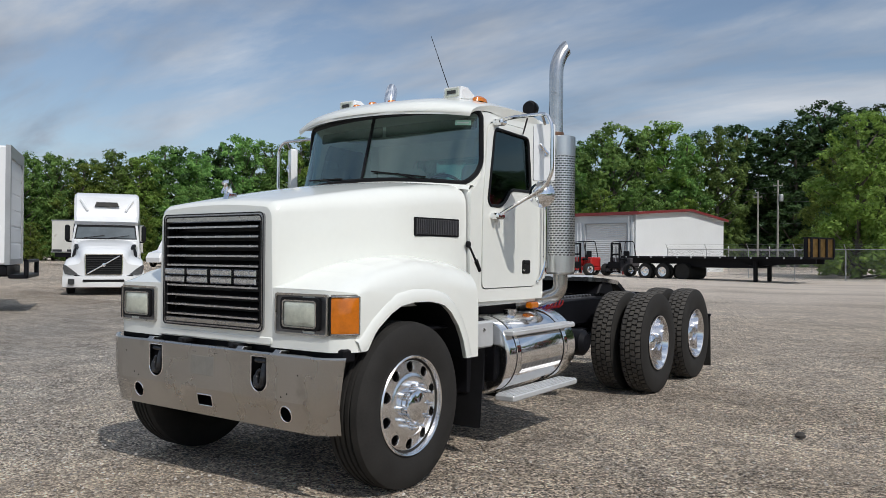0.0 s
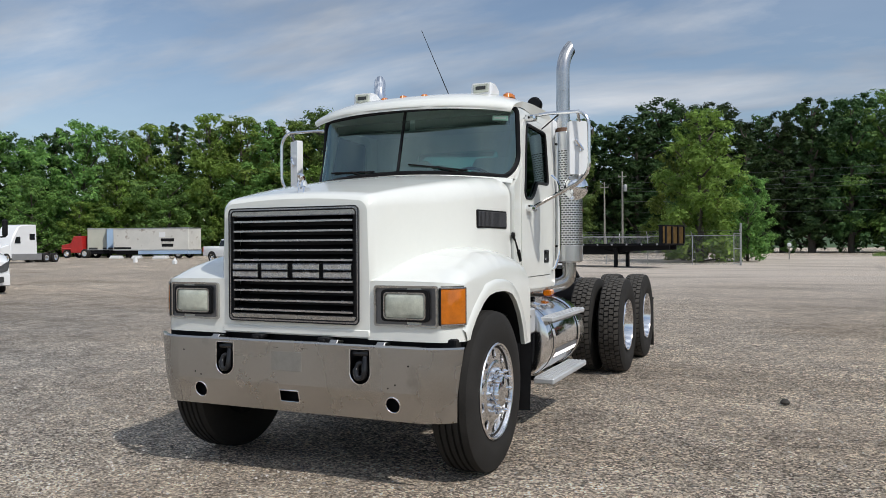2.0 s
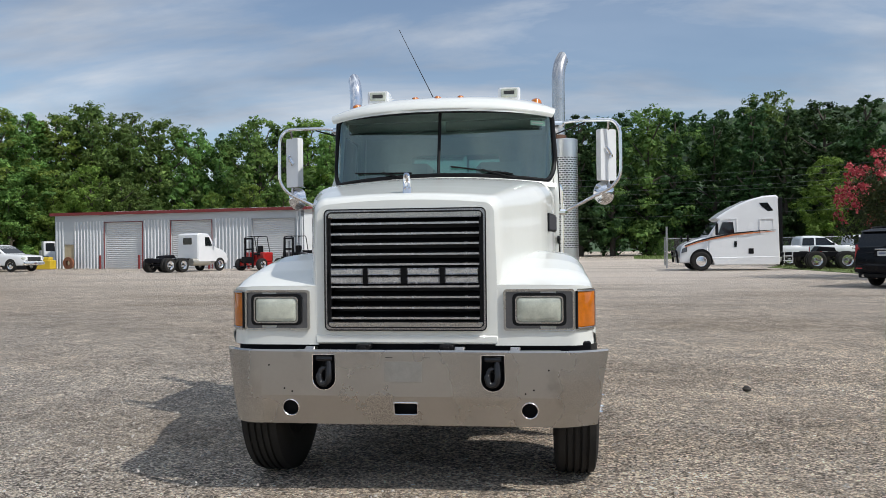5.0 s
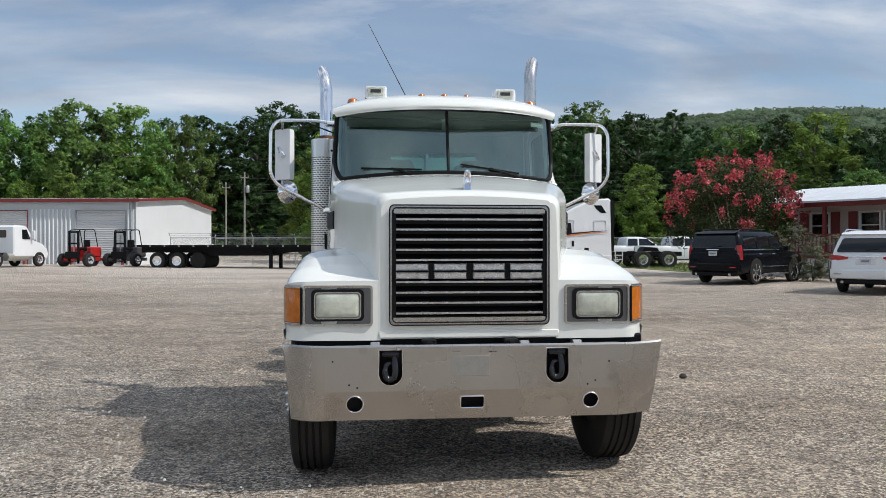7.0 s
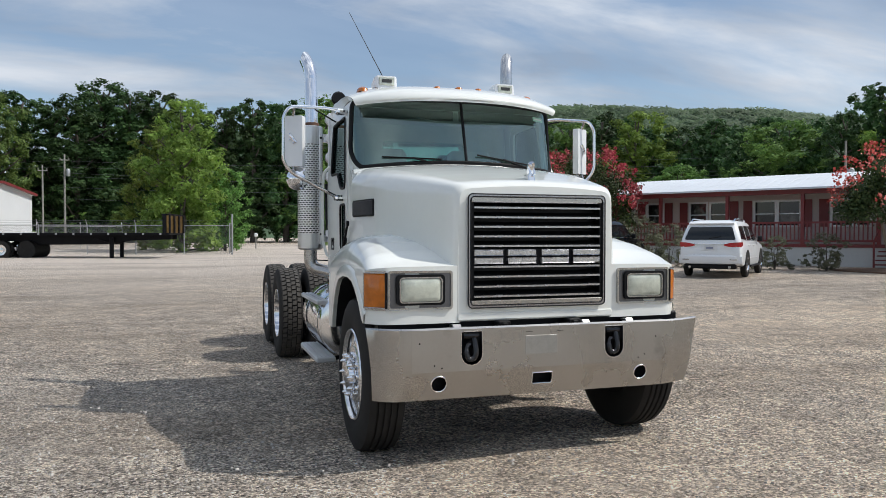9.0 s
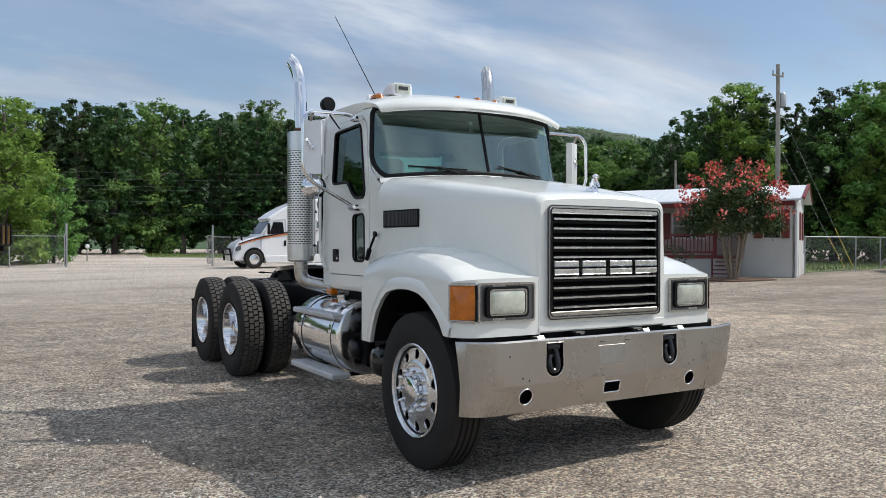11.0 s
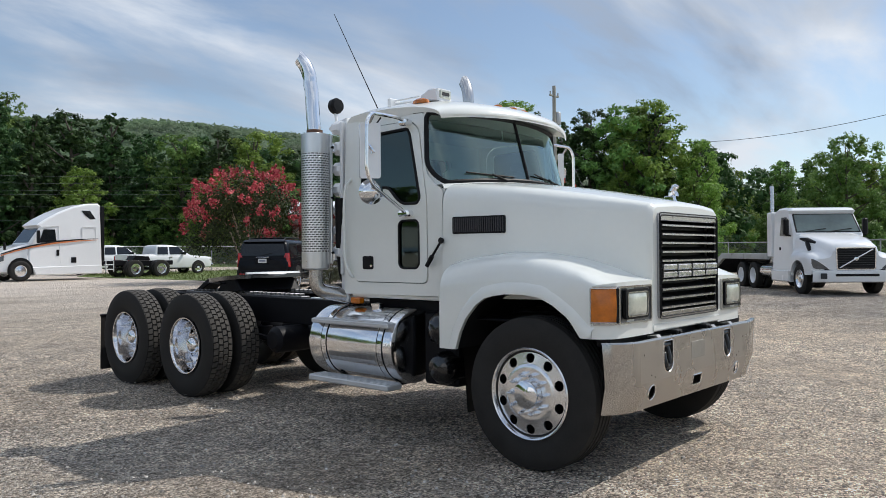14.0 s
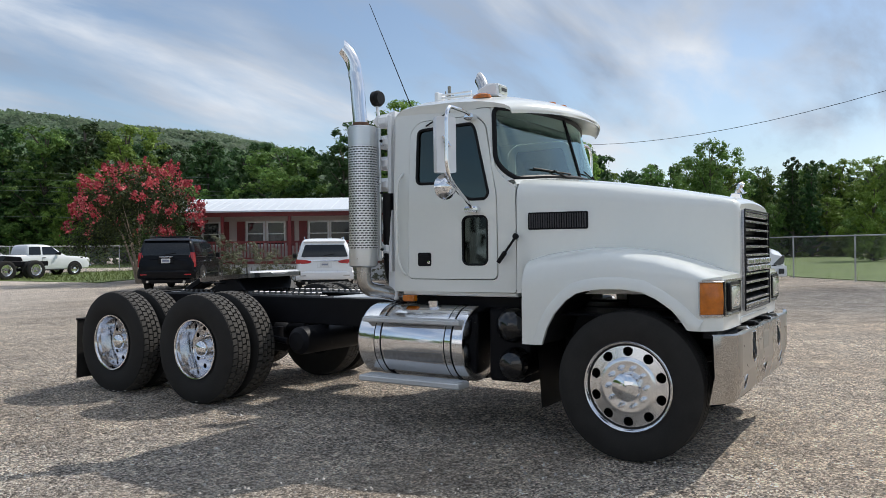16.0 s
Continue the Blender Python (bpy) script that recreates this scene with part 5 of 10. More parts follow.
def tank(s, y0, y1, label):
    c = (s * 0.865, 0, 0.705)
    ms = Mesh().lathe([(0.0, y0 - 0.012), (0.16, y0 - 0.012), (0.28, y0 - 0.004), (0.308, y0 + 0.008), (0.316, y0 + 0.03), (0.316, y1 - 0.03), (0.308, y1 - 0.008), (0.28, y1 + 0.004), (0.16, y1 + 0.012), (0.0, y1 + 0.012)], c, "y", 56)
    t = part("fuel_tank", ms, POLISH, truck, label, sharp=45)
    for y in (y0 + 0.14, y1 - 0.22):
        part("tank_strap", Mesh().lathe([(0.317, y - 0.028), (0.322, y - 0.026), (0.322, y + 0.026), (0.317, y + 0.028)], c, "y", 56), CHROME, t)
        part("strap_liner", Mesh().lathe([(0.3165, y - 0.04), (0.3185, y - 0.038), (0.3185, y + 0.038), (0.3165, y + 0.04)], c, "y", 56), BLACK, t)
        part("tank_bracket", Mesh().prism([(y - 0.03, 0.36), (y + 0.03, 0.36), (y + 0.03, 0.98), (y - 0.03, 0.98)], 0.07, 0.01), FRAMEB, t, at=pose(s * 0.50, 0, 0))
    part("filler_cap", Mesh().lathe([(0.05, 0.99), (0.05, 1.03), (0.058, 1.032), (0.058, 1.055), (0.0, 1.06)], (s * 0.93, y0 + 0.42, 0), "z", 20), CHROME, t)
    st = part("step", Mesh().box(*sorted((s * 1.03, s * 1.20)), y0 + 0.02, y1 - 0.07, 0.875, 0.915, 0.008), ALU, truck, "grey grooved aluminium step")
    for i in range(5):
        x = s * (1.045 + 0.035 * i)
        part("grip_rib", Mesh().box(x - 0.006, x + 0.006, y0 + 0.04, y1 - 0.09, 0.915, 0.922, 0.002), ALU, st)
    st = part("step", Mesh().box(*sorted((s * 1.03, s * 1.205)), y0 + 0.02, y1 - 0.03, 0.36, 0.41, 0.01), ALU, truck, "grey grooved aluminium lower step")
    for i in range(5):
        x = s * (1.045 + 0.036 * i)
        part("grip_rib", Mesh().box(x - 0.006, x + 0.006, y0 + 0.04, y1 - 0.05, 0.41, 0.417, 0.002), ALU, st)
    for y in (y0 + 0.14, y1 - 0.22):
        part("step_arm", Mesh().tube([(s * 0.86, y, 0.39), (s * 1.15, y, 0.375)], 0.02, 8), FRAMEB, st)
    for a0, a1 in ((28, 40), (-27, -12)):
        gm = Mesh().loft([[(c[0] + s * 0.3185 * math.cos(radians(a)), y, c[2] + 0.3185 * math.sin(radians(a))) for a in np.linspace(a0, a1, 5)] for y in (y0 + 0.2, y1 - 0.28)], closed=False)
        yy, k = y0 + 0.215, 0
        while yy < y1 - 0.30:
            for b0, b1, sk in ((a0 + 1, (a0 + a1) / 2 - 0.5, 0.014), ((a0 + a1) / 2 + 0.5, a1 - 1, -0.014)):
                q = []
                for rr, ww in ((0.3185, 0.0055), (0.3245, 0.003)):
                    for b, o in ((b0, -sk), (b1, sk)):
                        for e in (-ww, ww):
                            q.append((c[0] + s * rr * math.cos(radians(b)), yy + o + e, c[2] + rr * math.sin(radians(b))))
                gm.add(q, [(0, 1, 5, 4), (1, 3, 7, 5), (3, 2, 6, 7), (2, 0, 4, 6), (4, 5, 7, 6)])
            yy += 0.024
        part("grip_strip", gm, DIAM, t, "raised tread-pattern strip", sharp=20)


tank(-1, 1.37, 2.44, "mirror-polished round aluminium fuel tank")
tank(1, 1.24, 2.43, "dulled round aluminium fuel tank")
GLOSSB = surf("gloss_black_paint", (0.006, 0.006, 0.007), 0.16, vary=0.3, scale=5, coat=0.5)
for y, z, r in ((1.06, 0.87, 0.145), (1.04, 0.555, 0.140)):
    part("air_tank", Mesh().lathe([(0.0, -1.0), (0.05, -0.995), (0.10, -0.975), (r - 0.012, -0.935), (r, -0.88), (r, -0.45), (0.0, -0.45)], (0, y, z), "x", 32), GLOSSB, truck, "glossy black round air tank")
# Dark block added behind the air tanks, filling in for deep shade.
part("tank_bracket", Mesh().box(-0.86, -0.45, 0.93, 1.30, 0.40, 1.0, 0.02), FRAMEB, truck)
part("battery_box", Mesh().box(0.5, 1.02, 0.90, 1.14, 0.45, 1.02, 0.02), FRAMEB, truck)
sb = part("step_box", Mesh().box(0.84, 1.085, 0.90, 1.145, 0.80, 1.0, 0.012), ALU, truck, "small aluminium box behind the fender")
part("bolt", Mesh().lathe([(0.0, 0.012), (0.012, 0.01), (0.014, 0.0)], (0, 0, 0), "x", 10), STEEL, sb, at=pose(1.085, 1.0, 0.94))
part("side_skirt", Mesh().box(-0.75, 0.75, 0.9, 2.1, 0.98, 1.10, 0.02), FRAMEB, truck)

# ---- cab ----
def sx(z, s, d=0.0):
    return s * (float(lerp(z, [1.1, 1.9, 2.05, 2.70], [0.962, 0.968, 0.962, 0.925])) + d)


DOOR = [(1.153, 1.245), (2.03, 1.245), (2.01, 2.52), (1.91, 2.60), (1.37, 2.60), (1.268, 2.52), (1.210, 2.19), (1.158, 1.93)]
WIN_L = [(1.228, 1.95), (1.255, 1.905), (1.42, 1.905), (1.50, 1.955), (1.60, 2.055), (1.935, 2.06), (1.93, 2.525), (1.40, 2.54), (1.365, 2.49)]
CABSIDE = [(2.18, 1.13), (2.18, 2.68), (1.225, 2.655), (1.205, 2.30), (1.165, 2.145), (1.085, 2.055), (0.985, 2.0), (0.985, 1.14)]


def grow(pts, d):
    c = Vector((sum(p[0] for p in pts) / len(pts), sum(p[1] for p in pts) / len(pts)))
    return [(p[0] + (d if p[0] > c.x else -d), p[1] + (d if p[1] > c.y else -d)) for p in pts]


def split(loop, zs=(1.9, 2.05)):
    """Add points where an outline crosses the bends of the cab side."""
    out = []
    for i, p in enumerate(loop):
        q = loop[(i + 1) % len(loop)]
        out.append(p)
        cuts = [(z - p[1]) / (q[1] - p[1]) for z in zs if (p[1] - z) * (q[1] - z) < 0]
        for t in sorted(cuts):
            out.append((p[0] + (q[0] - p[0]) * t, p[1] + (q[1] - p[1]) * t))
    return out


body = Mesh()
for s in (1, -1):
    dl = split(rpoly(grow(DOOR, 0.007), 0.06))
    body.plate([split(rpoly(CABSIDE, 0.03)), dl[::-1]], lambda y, z: (sx(z, s), y, z), lambda y, z: (sx(z, s, -0.03), y, z))
body.plate([[(-0.95, 1.13), (0.95, 1.13), (0.92, 2.68), (-0.92, 2.68)], rrect(-0.45, 0.45, 2.0, 2.45, 0.05)[::-1]], lambda x, z: (x, 2.18, z), lambda x, z: (x, 2.15, z))
cab = part("cab", body, WHITE, truck, "white painted steel day cab", sharp=40)
part("floor_pan", Mesh().box(-0.93, 0.93, 0.99, 2.12, 1.10, 1.14, 0.01), WHITE, cab)
part("firewall", Mesh().box(-0.94, 0.94, 0.985, 1.01, 1.14, 2.02, 0.006), WHITE, cab)
for z in (1.35, 1.58, 1.81, 2.52):
    part("rear_rib", Mesh().box(-0.90, 0.90, 2.178, 2.198, z, z + 0.09, 0.008), WHITE, cab)
# cowl in front of the windscreen
ms = Mesh().loft([[(x, 0.80 + 0.20 * (x / 0.95) ** 2 + dy, z - 0.05 * (x / 0.95) ** 2) for x in np.linspace(-0.95, 0.95, 17)] for dy, z in ((-0.02, 2.06), (0.0, 2.095), (0.03, 2.10), (0.10, 2.08))], closed=False)
part("cowl", ms, WHITE, cab)
# roof with its front visor
RS = [(0.735, 2.640, 2.610, 0.935), (0.745, 2.668, 2.636, 0.945), (0.80, 2.712, 2.664, 0.950), (0.92, 2.760, 2.690, 0.950), (1.15, 2.812, 2.714, 0.948), (1.5, 2.846, 2.732, 0.945), (1.93, 2.856, 2.740, 0.942), (2.10, 2.830, 2.725, 0.938), (2.165, 2.77, 2.690, 0.93), (2.19, 2.71, 2.65, 0.92)]
rings = []
for y, zc, ze, w in RS:
    bow = float(lerp(y, [0.685, 0.9, 1.2, 1.6], [0.30, 0.27, 0.14, 0.0]))
    topr, botr = [], []
    for u in np.linspace(-1, 1, 25):
        yy = y + bow * u * u
        topr.append((u * w, yy, ze + (zc - ze) * (1 - abs(u) ** 4.0)))
    drop = float(lerp(y, [0.735, 0.92, 1.2, 1.5, 2.14], [0.022, 0.036, 0.055, 0.085, 0.06]))
    botr = [(x * 0.985, yy + 0.004, z - drop) for x, yy, z in topr[::-1]]
    rings.append(topr + botr)
part("roof", Mesh().loft(rings), WHITE, cab, "white cab roof with front visor", sharp=45)
# windscreen: two panes bowed round the front


def ws(x, v):
    """A point of the windscreen: x across, v up the slant; its ends wrap back beside the pillars."""
    q = (x / 0.95) ** 2
    yb, zb = 0.825 + 0.205 * q + 0.160 * q ** 11, 2.112 - 0.055 * q
    yt, zt = 0.985 + 0.215 * q, 2.665 - 0.012 * q
    return Vector((x * (1 - 0.025 * v), yb + (yt - yb) * v, zb + (zt - zb) * v))


WX, RX_LO, RU_LO, RX_HI, RU_HI = 0.945, 0.095, 0.21, 0.05, 0.06       # half width, and the rounding of the lower and upper corners


def vlo(x):
    e = max(0.0, min(1.0, (abs(x) - WX + RX_LO) / RX_LO))
    return RU_LO * (1 - math.sqrt(1 - e * e)) / 0.57


def vhi(x):
    e = max(0.0, min(1.0, (abs(x) - WX + RX_HI) / RX_HI))
    return 1 - RU_HI * (1 - math.sqrt(1 - e * e)) / 0.57


COLS = [0.012, 0.2, 0.4, 0.6, 0.75] + [WX - RX_LO * (1 - math.sin(radians(a))) for a in range(0, 91, 9)]
for s in (-1, 1):
    me = Mesh().loft([[tuple(ws(s * x, vlo(x) + (vhi(x) - vlo(x)) * k)) for x in COLS] for k in np.linspace(0.0, 1.0, 9)], closed=False).mesh("windshield", WINGL)
    if sum(p.normal.y for p in me.polygons) > 0:          # the glass faces out
        me.flip_normals()
    part("windshield", me, None, cab, "greenish windshield glass").visible_shadow = False
    low = COLS[5:]
    part("corner_plate", Mesh().loft([[tuple(ws(s * x, -0.05 + (vlo(x) + 0.05) * k) + Vector((0, -0.003, 0))) for x in low] for k in np.linspace(0, 1, 6)], closed=False), WHITE, cab, sharp=60)
edge_lo = [ws(x, vlo(x)) for x in [-c for c in COLS[::-1]] + COLS]
edge_hi = [ws(x, vhi(x)) for x in COLS[::-1] + [-c for c in COLS]]
gasket = edge_lo + [ws(WX, v) for v in np.linspace(vlo(WX), vhi(WX), 8)[1:-1]] + edge_hi + [ws(-WX, v) for v in np.linspace(vhi(WX), vlo(WX), 8)[1:-1]]
part("windshield_gasket", Mesh().tube(gasket + [gasket[0]], 0.021, 8), BLACK, cab, "black rubber windshield gasket")
part("windshield_gasket", Mesh().tube([ws(0, v) + Vector((0, -0.004, 0)) for v in np.linspace(0, 1, 6)], 0.013, 8), BLACK, cab, "black centre strip")
# pillars at the windscreen ends
for s in (1, -1):
    pl = Mesh().loft([[tuple(ws(s * 0.945, v)), (sx(2.07 + 0.58 * v, s, 0.001), float(lerp(v, [0, 1], [1.205, 1.222])), 2.06 + 0.59 * v), (sx(2.07 + 0.58 * v, s, -0.05), float(lerp(v, [0, 1], [1.25, 1.27])), 2.06 + 0.59 * v)] for v in np.linspace(-0.05, 1.03, 8)], closed=False)
    part("pillar", pl, WHITE, cab)
    # door
    holes = [split(rpoly(WIN_L, 0.05))[::-1]]
    if s < 0:
        holes.append(rrect(1.243, 1.475, 1.365, 1.765, 0.05)[::-1])
    dm = Mesh().plate([split(rpoly(DOOR, 0.06))] + holes, lambda y, z: (sx(z, s, 0.008), y, z), lambda y, z: (sx(z, s, -0.03), y, z))
    door = part("door", dm, WHITE, truck, "white cab door with dark window", sharp=40)
    seal = [Vector((sx(z, s, 0.008), y, z)) for y, z in split(rpoly(WIN_L, 0.05))]
    part("window_seal", Mesh().tube(seal + [seal[0]], 0.013, 6), BLACK, door)
    wl_ = split(rpoly(WIN_L, 0.05))
    part("window_glass", Mesh().plate([wl_], lambda y, z: (sx(z, s, -0.004), y, z), lambda y, z: (sx(z, s, -0.009), y, z)), SIDEGL, door, "dark tinted window glass").visible_shadow = False
    if s < 0:
        lo = [Vector((sx(z, s, 0.008), y, z)) for y, z in rrect(1.243, 1.475, 1.365, 1.765, 0.05)]
        part("window_seal", Mesh().tube(lo + [lo[0]], 0.009, 6), BLACK, door)
        part("look_down_window", Mesh().plate([rrect(1.243, 1.475, 1.365, 1.765, 0.05)], lambda y, z: (sx(z, s, -0.004), y, z), lambda y, z: (sx(z, s, -0.01), y, z)), SIDEGL, door, "small lower window glass")
    h = part("handle", Mesh().plate([rrect(1.79, 1.925, 1.352, 1.468, 0.018)], lambda y, z: (sx(z, s, 0.013), y, z), lambda y, z: (sx(z, s, 0.0), y, z)), BLACK, door, "black recessed door handle")
    part("latch", Mesh().box(*sorted((sx(1.4, s, 0.012), sx(1.4, s, 0.022))), 1.81, 1.90, 1.43, 1.455, 0.004), BLACK, h)
    part("lock", Mesh().lathe([(0.014, 0.0), (0.014, 0.008), (0.0, 0.009)], (0, 0, 0), "x", 12), CHROME, h, at=pose(sx(1.4, s, 0.012), 1.81, 1.385, 0, 0, 0 if s > 0 else 180))
    # grab rail behind the door
    part("grab_rail", Mesh().tube(bend([(sx(2.15, s), 2.09, 2.16), (sx(2.1, s, 0.06), 2.10, 2.10), (sx(1.8, s, 0.06), 2.11, 1.9), (sx(1.5, s, 0.06), 2.11, 1.42), (sx(1.4, s, 0.03), 2.07, 1.30), (sx(1.3, s), 2.06, 1.28)], 5, 0.06), 0.014, 8), CHROME if s > 0 else WHITE, cab, "bent grab rail")
    # mirror
    yb = 1.40 if s < 0 else 1.36
    mir = part("mirror_arm", Mesh().tube(bend([(s * 0.95, 1.38, 2.585), (s * 1.10, 1.36, 2.61), (s * 1.44, 1.31, 2.60), (s * 1.495, 1.30, 2.52), (s * 1.50, 1.30, 2.13), (s * 1.43, 1.31, 2.03), (s * 1.02, yb - 0.05, 1.825)], 6, 0.09), 0.0145, 10), POLISH, truck, "bent chrome tube mirror arm")
    part("arm_foot", Mesh().box(*sorted((s * 0.955, s * 1.045)), yb - 0.10, yb + 0.03, 1.795, 1.845, 0.016), CHROME, mir)
    part("arm_foot", Mesh().box(*sorted((s * 0.925, s * 1.03)), 1.34, 1.43, 2.56, 2.61, 0.016), CHROME, mir)
    part("arm_brace", Mesh().tube([(s * 0.94, 1.85, 2.56), (s * 1.2, 1.45, 2.605)], 0.007, 6), BLACK, mir)
    turn = Matrix.Translation((s * 1.385, 1.385, 0)) @ Matrix.Rotation(s * radians(34), 4, "Z")     # the outer edge is set back
    hd = Mesh().loft([[(x, y, z) for x, z in rrect(-0.083, 0.083, 2.09, 2.53, 0.015, 3)] for y in (-0.03, 0.03)])
    head = part("mirror_head", hd, WHITE2, mir, "white-backed west coast mirror", turn)
    part("mirror_glass", Mesh().box(-0.076, 0.076, 0.031, 0.035, 2.10, 2.52, 0.002), MIRROR, head)
    ms = Mesh().tube([(-0.035, -0.036, 2.375), (-0.012, -0.040, 2.345), (0.010, -0.040, 2.315), (0.034, -0.036, 2.295)], [0.012, 0.018, 0.016, 0.010], 8)
    ms.tube([(-0.012, -0.040, 2.345), (-0.030, -0.040, 2.320)], 0.008, 6).tube([(0.012, -0.040, 2.315), (0.004, -0.040, 2.280)], 0.008, 6)
    part("emblem", ms, CHROME, head, "small chrome emblem")
    part("convex_mirror", Mesh().lathe([(0.0, -0.060), (0.030, -0.056), (0.060, -0.042), (0.084, -0.018), (0.097, 0.008), (0.102, 0.014), (0.100, 0.022), (0.0, 0.030)], (0, 0, 0), "y", 32), CHROME, mir, "round chrome convex spot mirror", at=pose(s * 1.37, 1.385, 1.985, 0, 0, s * 26))
    for q0, q1 in (((s * 1.40, 1.32, 2.60), (s * 1.40, 1.39, 2.50)), ((s * 1.40, 1.39, 2.12), (s * 1.40, 1.33, 2.02))):
        part("mirror_bracket", Mesh().tube([q0, q1], 0.012, 8), STEEL, mir)
    # amber lamp under the cab corner
    part("marker_light", Mesh().box(*sorted((s * 0.90, s * 0.975)), 1.98, 2.10, 1.045, 1.10, 0.012), AMBER, truck, "amber side marker light")
part("rear_window", Mesh().plate([rrect(-0.45, 0.45, 2.0, 2.45, 0.05)], lambda x, z: (x, 2.175, z), lambda x, z: (x, 2.17, z)), WINGL, cab).visible_shadow = False
# roof fittings
for x, y in ((-0.59, 1.36), (0.56, 1.39)):
    lm = Mesh().prism([(y - 0.08, 2.80), (y + 0.13, 2.825), (y + 0.13, 2.87), (y + 0.03, 2.918), (y - 0.07, 2.910)], 0.095, 0.015)
    lamp = part("roof_lamp", lm, WHITE2, truck, "white roof-mounted work lamp", at=pose(x, 0, 0))
    part("lens", Mesh().box(-0.07, 0.07, y - 0.088, y - 0.07, 2.825, 2.898, 0.006), LENS, lamp)
    part("bulb_bar", Mesh().box(-0.045, 0.045, y - 0.092, y - 0.086, 2.848, 2.878, 0.004), DARKIN, lamp)
for x, y, z in ((-0.21, 1.01, 2.760), (-0.02, 0.99, 2.760), (0.17, 1.01, 2.760), (-0.79, 1.38, 2.765), (0.79, 1.38, 2.765)):
    k = 1.0 if abs(x) > 0.5 else 0.62
    part("clearance_light", Mesh().lathe([(0.0, 0.05), (0.035, 0.046), (0.06, 0.03), (0.07, 0.0)], (0, 0, 0), "z", 18), AMBER, truck, "amber domed clearance light", pose(x, y, z) @ Matrix.Diagonal((0.75 * k, 1.35 * k, k, 1)))
rk = Mesh().tube([(-0.55, 1.62, 2.82), (-0.55, 1.62, 2.90), (-0.55, 1.95, 2.90), (-0.55, 1.95, 2.83)], 0.008, 6)
rk.tube([(-0.50, 1.50, 2.87), (-0.55, 1.95, 2.87)], 0.012, 6)
rk.box(-0.62, -0.48, 1.93, 1.97, 2.81, 2.92, 0.01)
part("roof_horn", rk, WHITE2, truck, "white air horn on the roof")
part("antenna", Mesh().tube([(-0.12, 2.25, 2.60), (-0.13, 2.50, 2.80), (-0.646, 2.672, 3.84)], [0.007, 0.006, 0.003], 6), BLACK, truck, "thin black whip antenna")
for s in (1, -1):
    x, y = (0.70, 2.42) if s > 0 else (-0.80, 2.48)
    wk = part("rear_work_light", Mesh().lathe([(0.0, -0.05), (0.06, -0.048), (0.075, -0.02), (0.07, 0.03), (0.03, 0.06), (0.0, 0.062)], (x, y, 2.89), "y", 20), BLACK, truck, "round black rear work light")
    part("stalk", Mesh().tube([(x, y, 2.84), (x, y - 0.02, 2.70), (x * 0.98, 2.2, 2.60)], 0.016, 8), WHITE2, wk)
# cabinet-like white ribbed guard behind the cab
gd = Mesh().box(-0.95, 0.95, 2.225, 2.262, 1.30, 2.70, 0.01)
guard = part("cab_guard", gd, WHITE2, truck, "white ribbed headache rack behind the cab")
for z in np.arange(1.45, 2.6, 0.19):
    part("rib", Mesh().box(-0.965, 0.965, 2.235, 2.375, float(z), float(z) + 0.12, 0.035), WHITE2, guard)
for x in (-0.86, 0.86):
    part("post", Mesh().box(x - 0.045, x + 0.045, 2.205, 2.300, 1.05, 2.70, 0.012), WHITE2, guard)
    part("lamp_bracket", Mesh().prism([(2.21, 2.60), (2.21, 2.735), (2.42, 2.70), (2.46, 2.66), (2.40, 2.60)], 0.05, 0.01), WHITE2, guard, at=pose(x, 0, 0))
# wipers
for x0, x1, xa in ((-0.72, -0.22, -0.30), (0.10, 0.60, 0.62)):
    p0, p1 = ws(x0, 0.13) + Vector((0, -0.022, 0)), ws(x1, 0.05) + Vector((0, -0.022, 0))
    mid = (p0 + p1) / 2 + Vector((0, -0.016, 0.004))
    wp = part("wiper", Mesh().tube([p0, (p0 + p1) / 2, p1], 0.007, 6), BLACK, truck, "black windshield wiper")
    part("wiper_arm", Mesh().tube([mid, ws(xa, -0.03) + Vector((0, -0.02, 0.01))], 0.008, 6), BLACK, wp)
# sticker on the windscreen
st = Mesh().loft([[tuple(ws(x, v) + Vector((0, -0.003, 0))) for x in np.linspace(0.76, 0.88, 4)] for v in (0.80, 0.87)], closed=False)
sticker = part("sticker", st, surf("pale_green_paper", (0.42, 0.72, 0.60), 0.6, vary=0.05), cab, "pale green stock sticker")
part("sticker_bar", Mesh().loft([[tuple(ws(x, v) + Vector((0, -0.005, 0))) for x in np.linspace(0.775, 0.865, 4)] for v in (0.825, 0.845)], closed=False), surf("pale_ink", (0.75, 0.8, 0.78), 0.6), sticker)

# ---- cab inside ----
ms = Mesh().box(-0.90, 0.90, 1.10, 1.32, 1.55, 1.98, 0.05)
part("dashboard", ms, GREYIN, truck, "grey moulded dashboard")
part("steering_wheel", Mesh().tube([(0.45 + 0.21 * math.cos(a), 1.42 - 0.10 * math.sin(a), 2.02 + 0.16 * math.sin(a)) for a in np.linspace(0, 2 * math.pi, 28)], 0.014, 8, False)
     .tube([(0.45, 1.40, 2.02), (0.45, 1.30, 1.9)], 0.03, 8).tube([(0.25, 1.42, 2.02), (0.65, 1.42, 2.02)], 0.012, 6), BLACK, truck, "black steering wheel")
for x in (-0.45, 0.45):
    sm = Mesh()
    sm.box(x - 0.25, x + 0.25, 1.52, 1.95, 1.45, 1.62, 0.05)
    sm.m = Matrix.Translation((x, 0, 0))
    sm.prism([(1.86, 1.55), (1.98, 1.55), (2.07, 2.30), (1.97, 2.34)], 0.24, 0.05)
    part("cab_seat", sm, GREYIN, truck, "grey cloth cab seat")
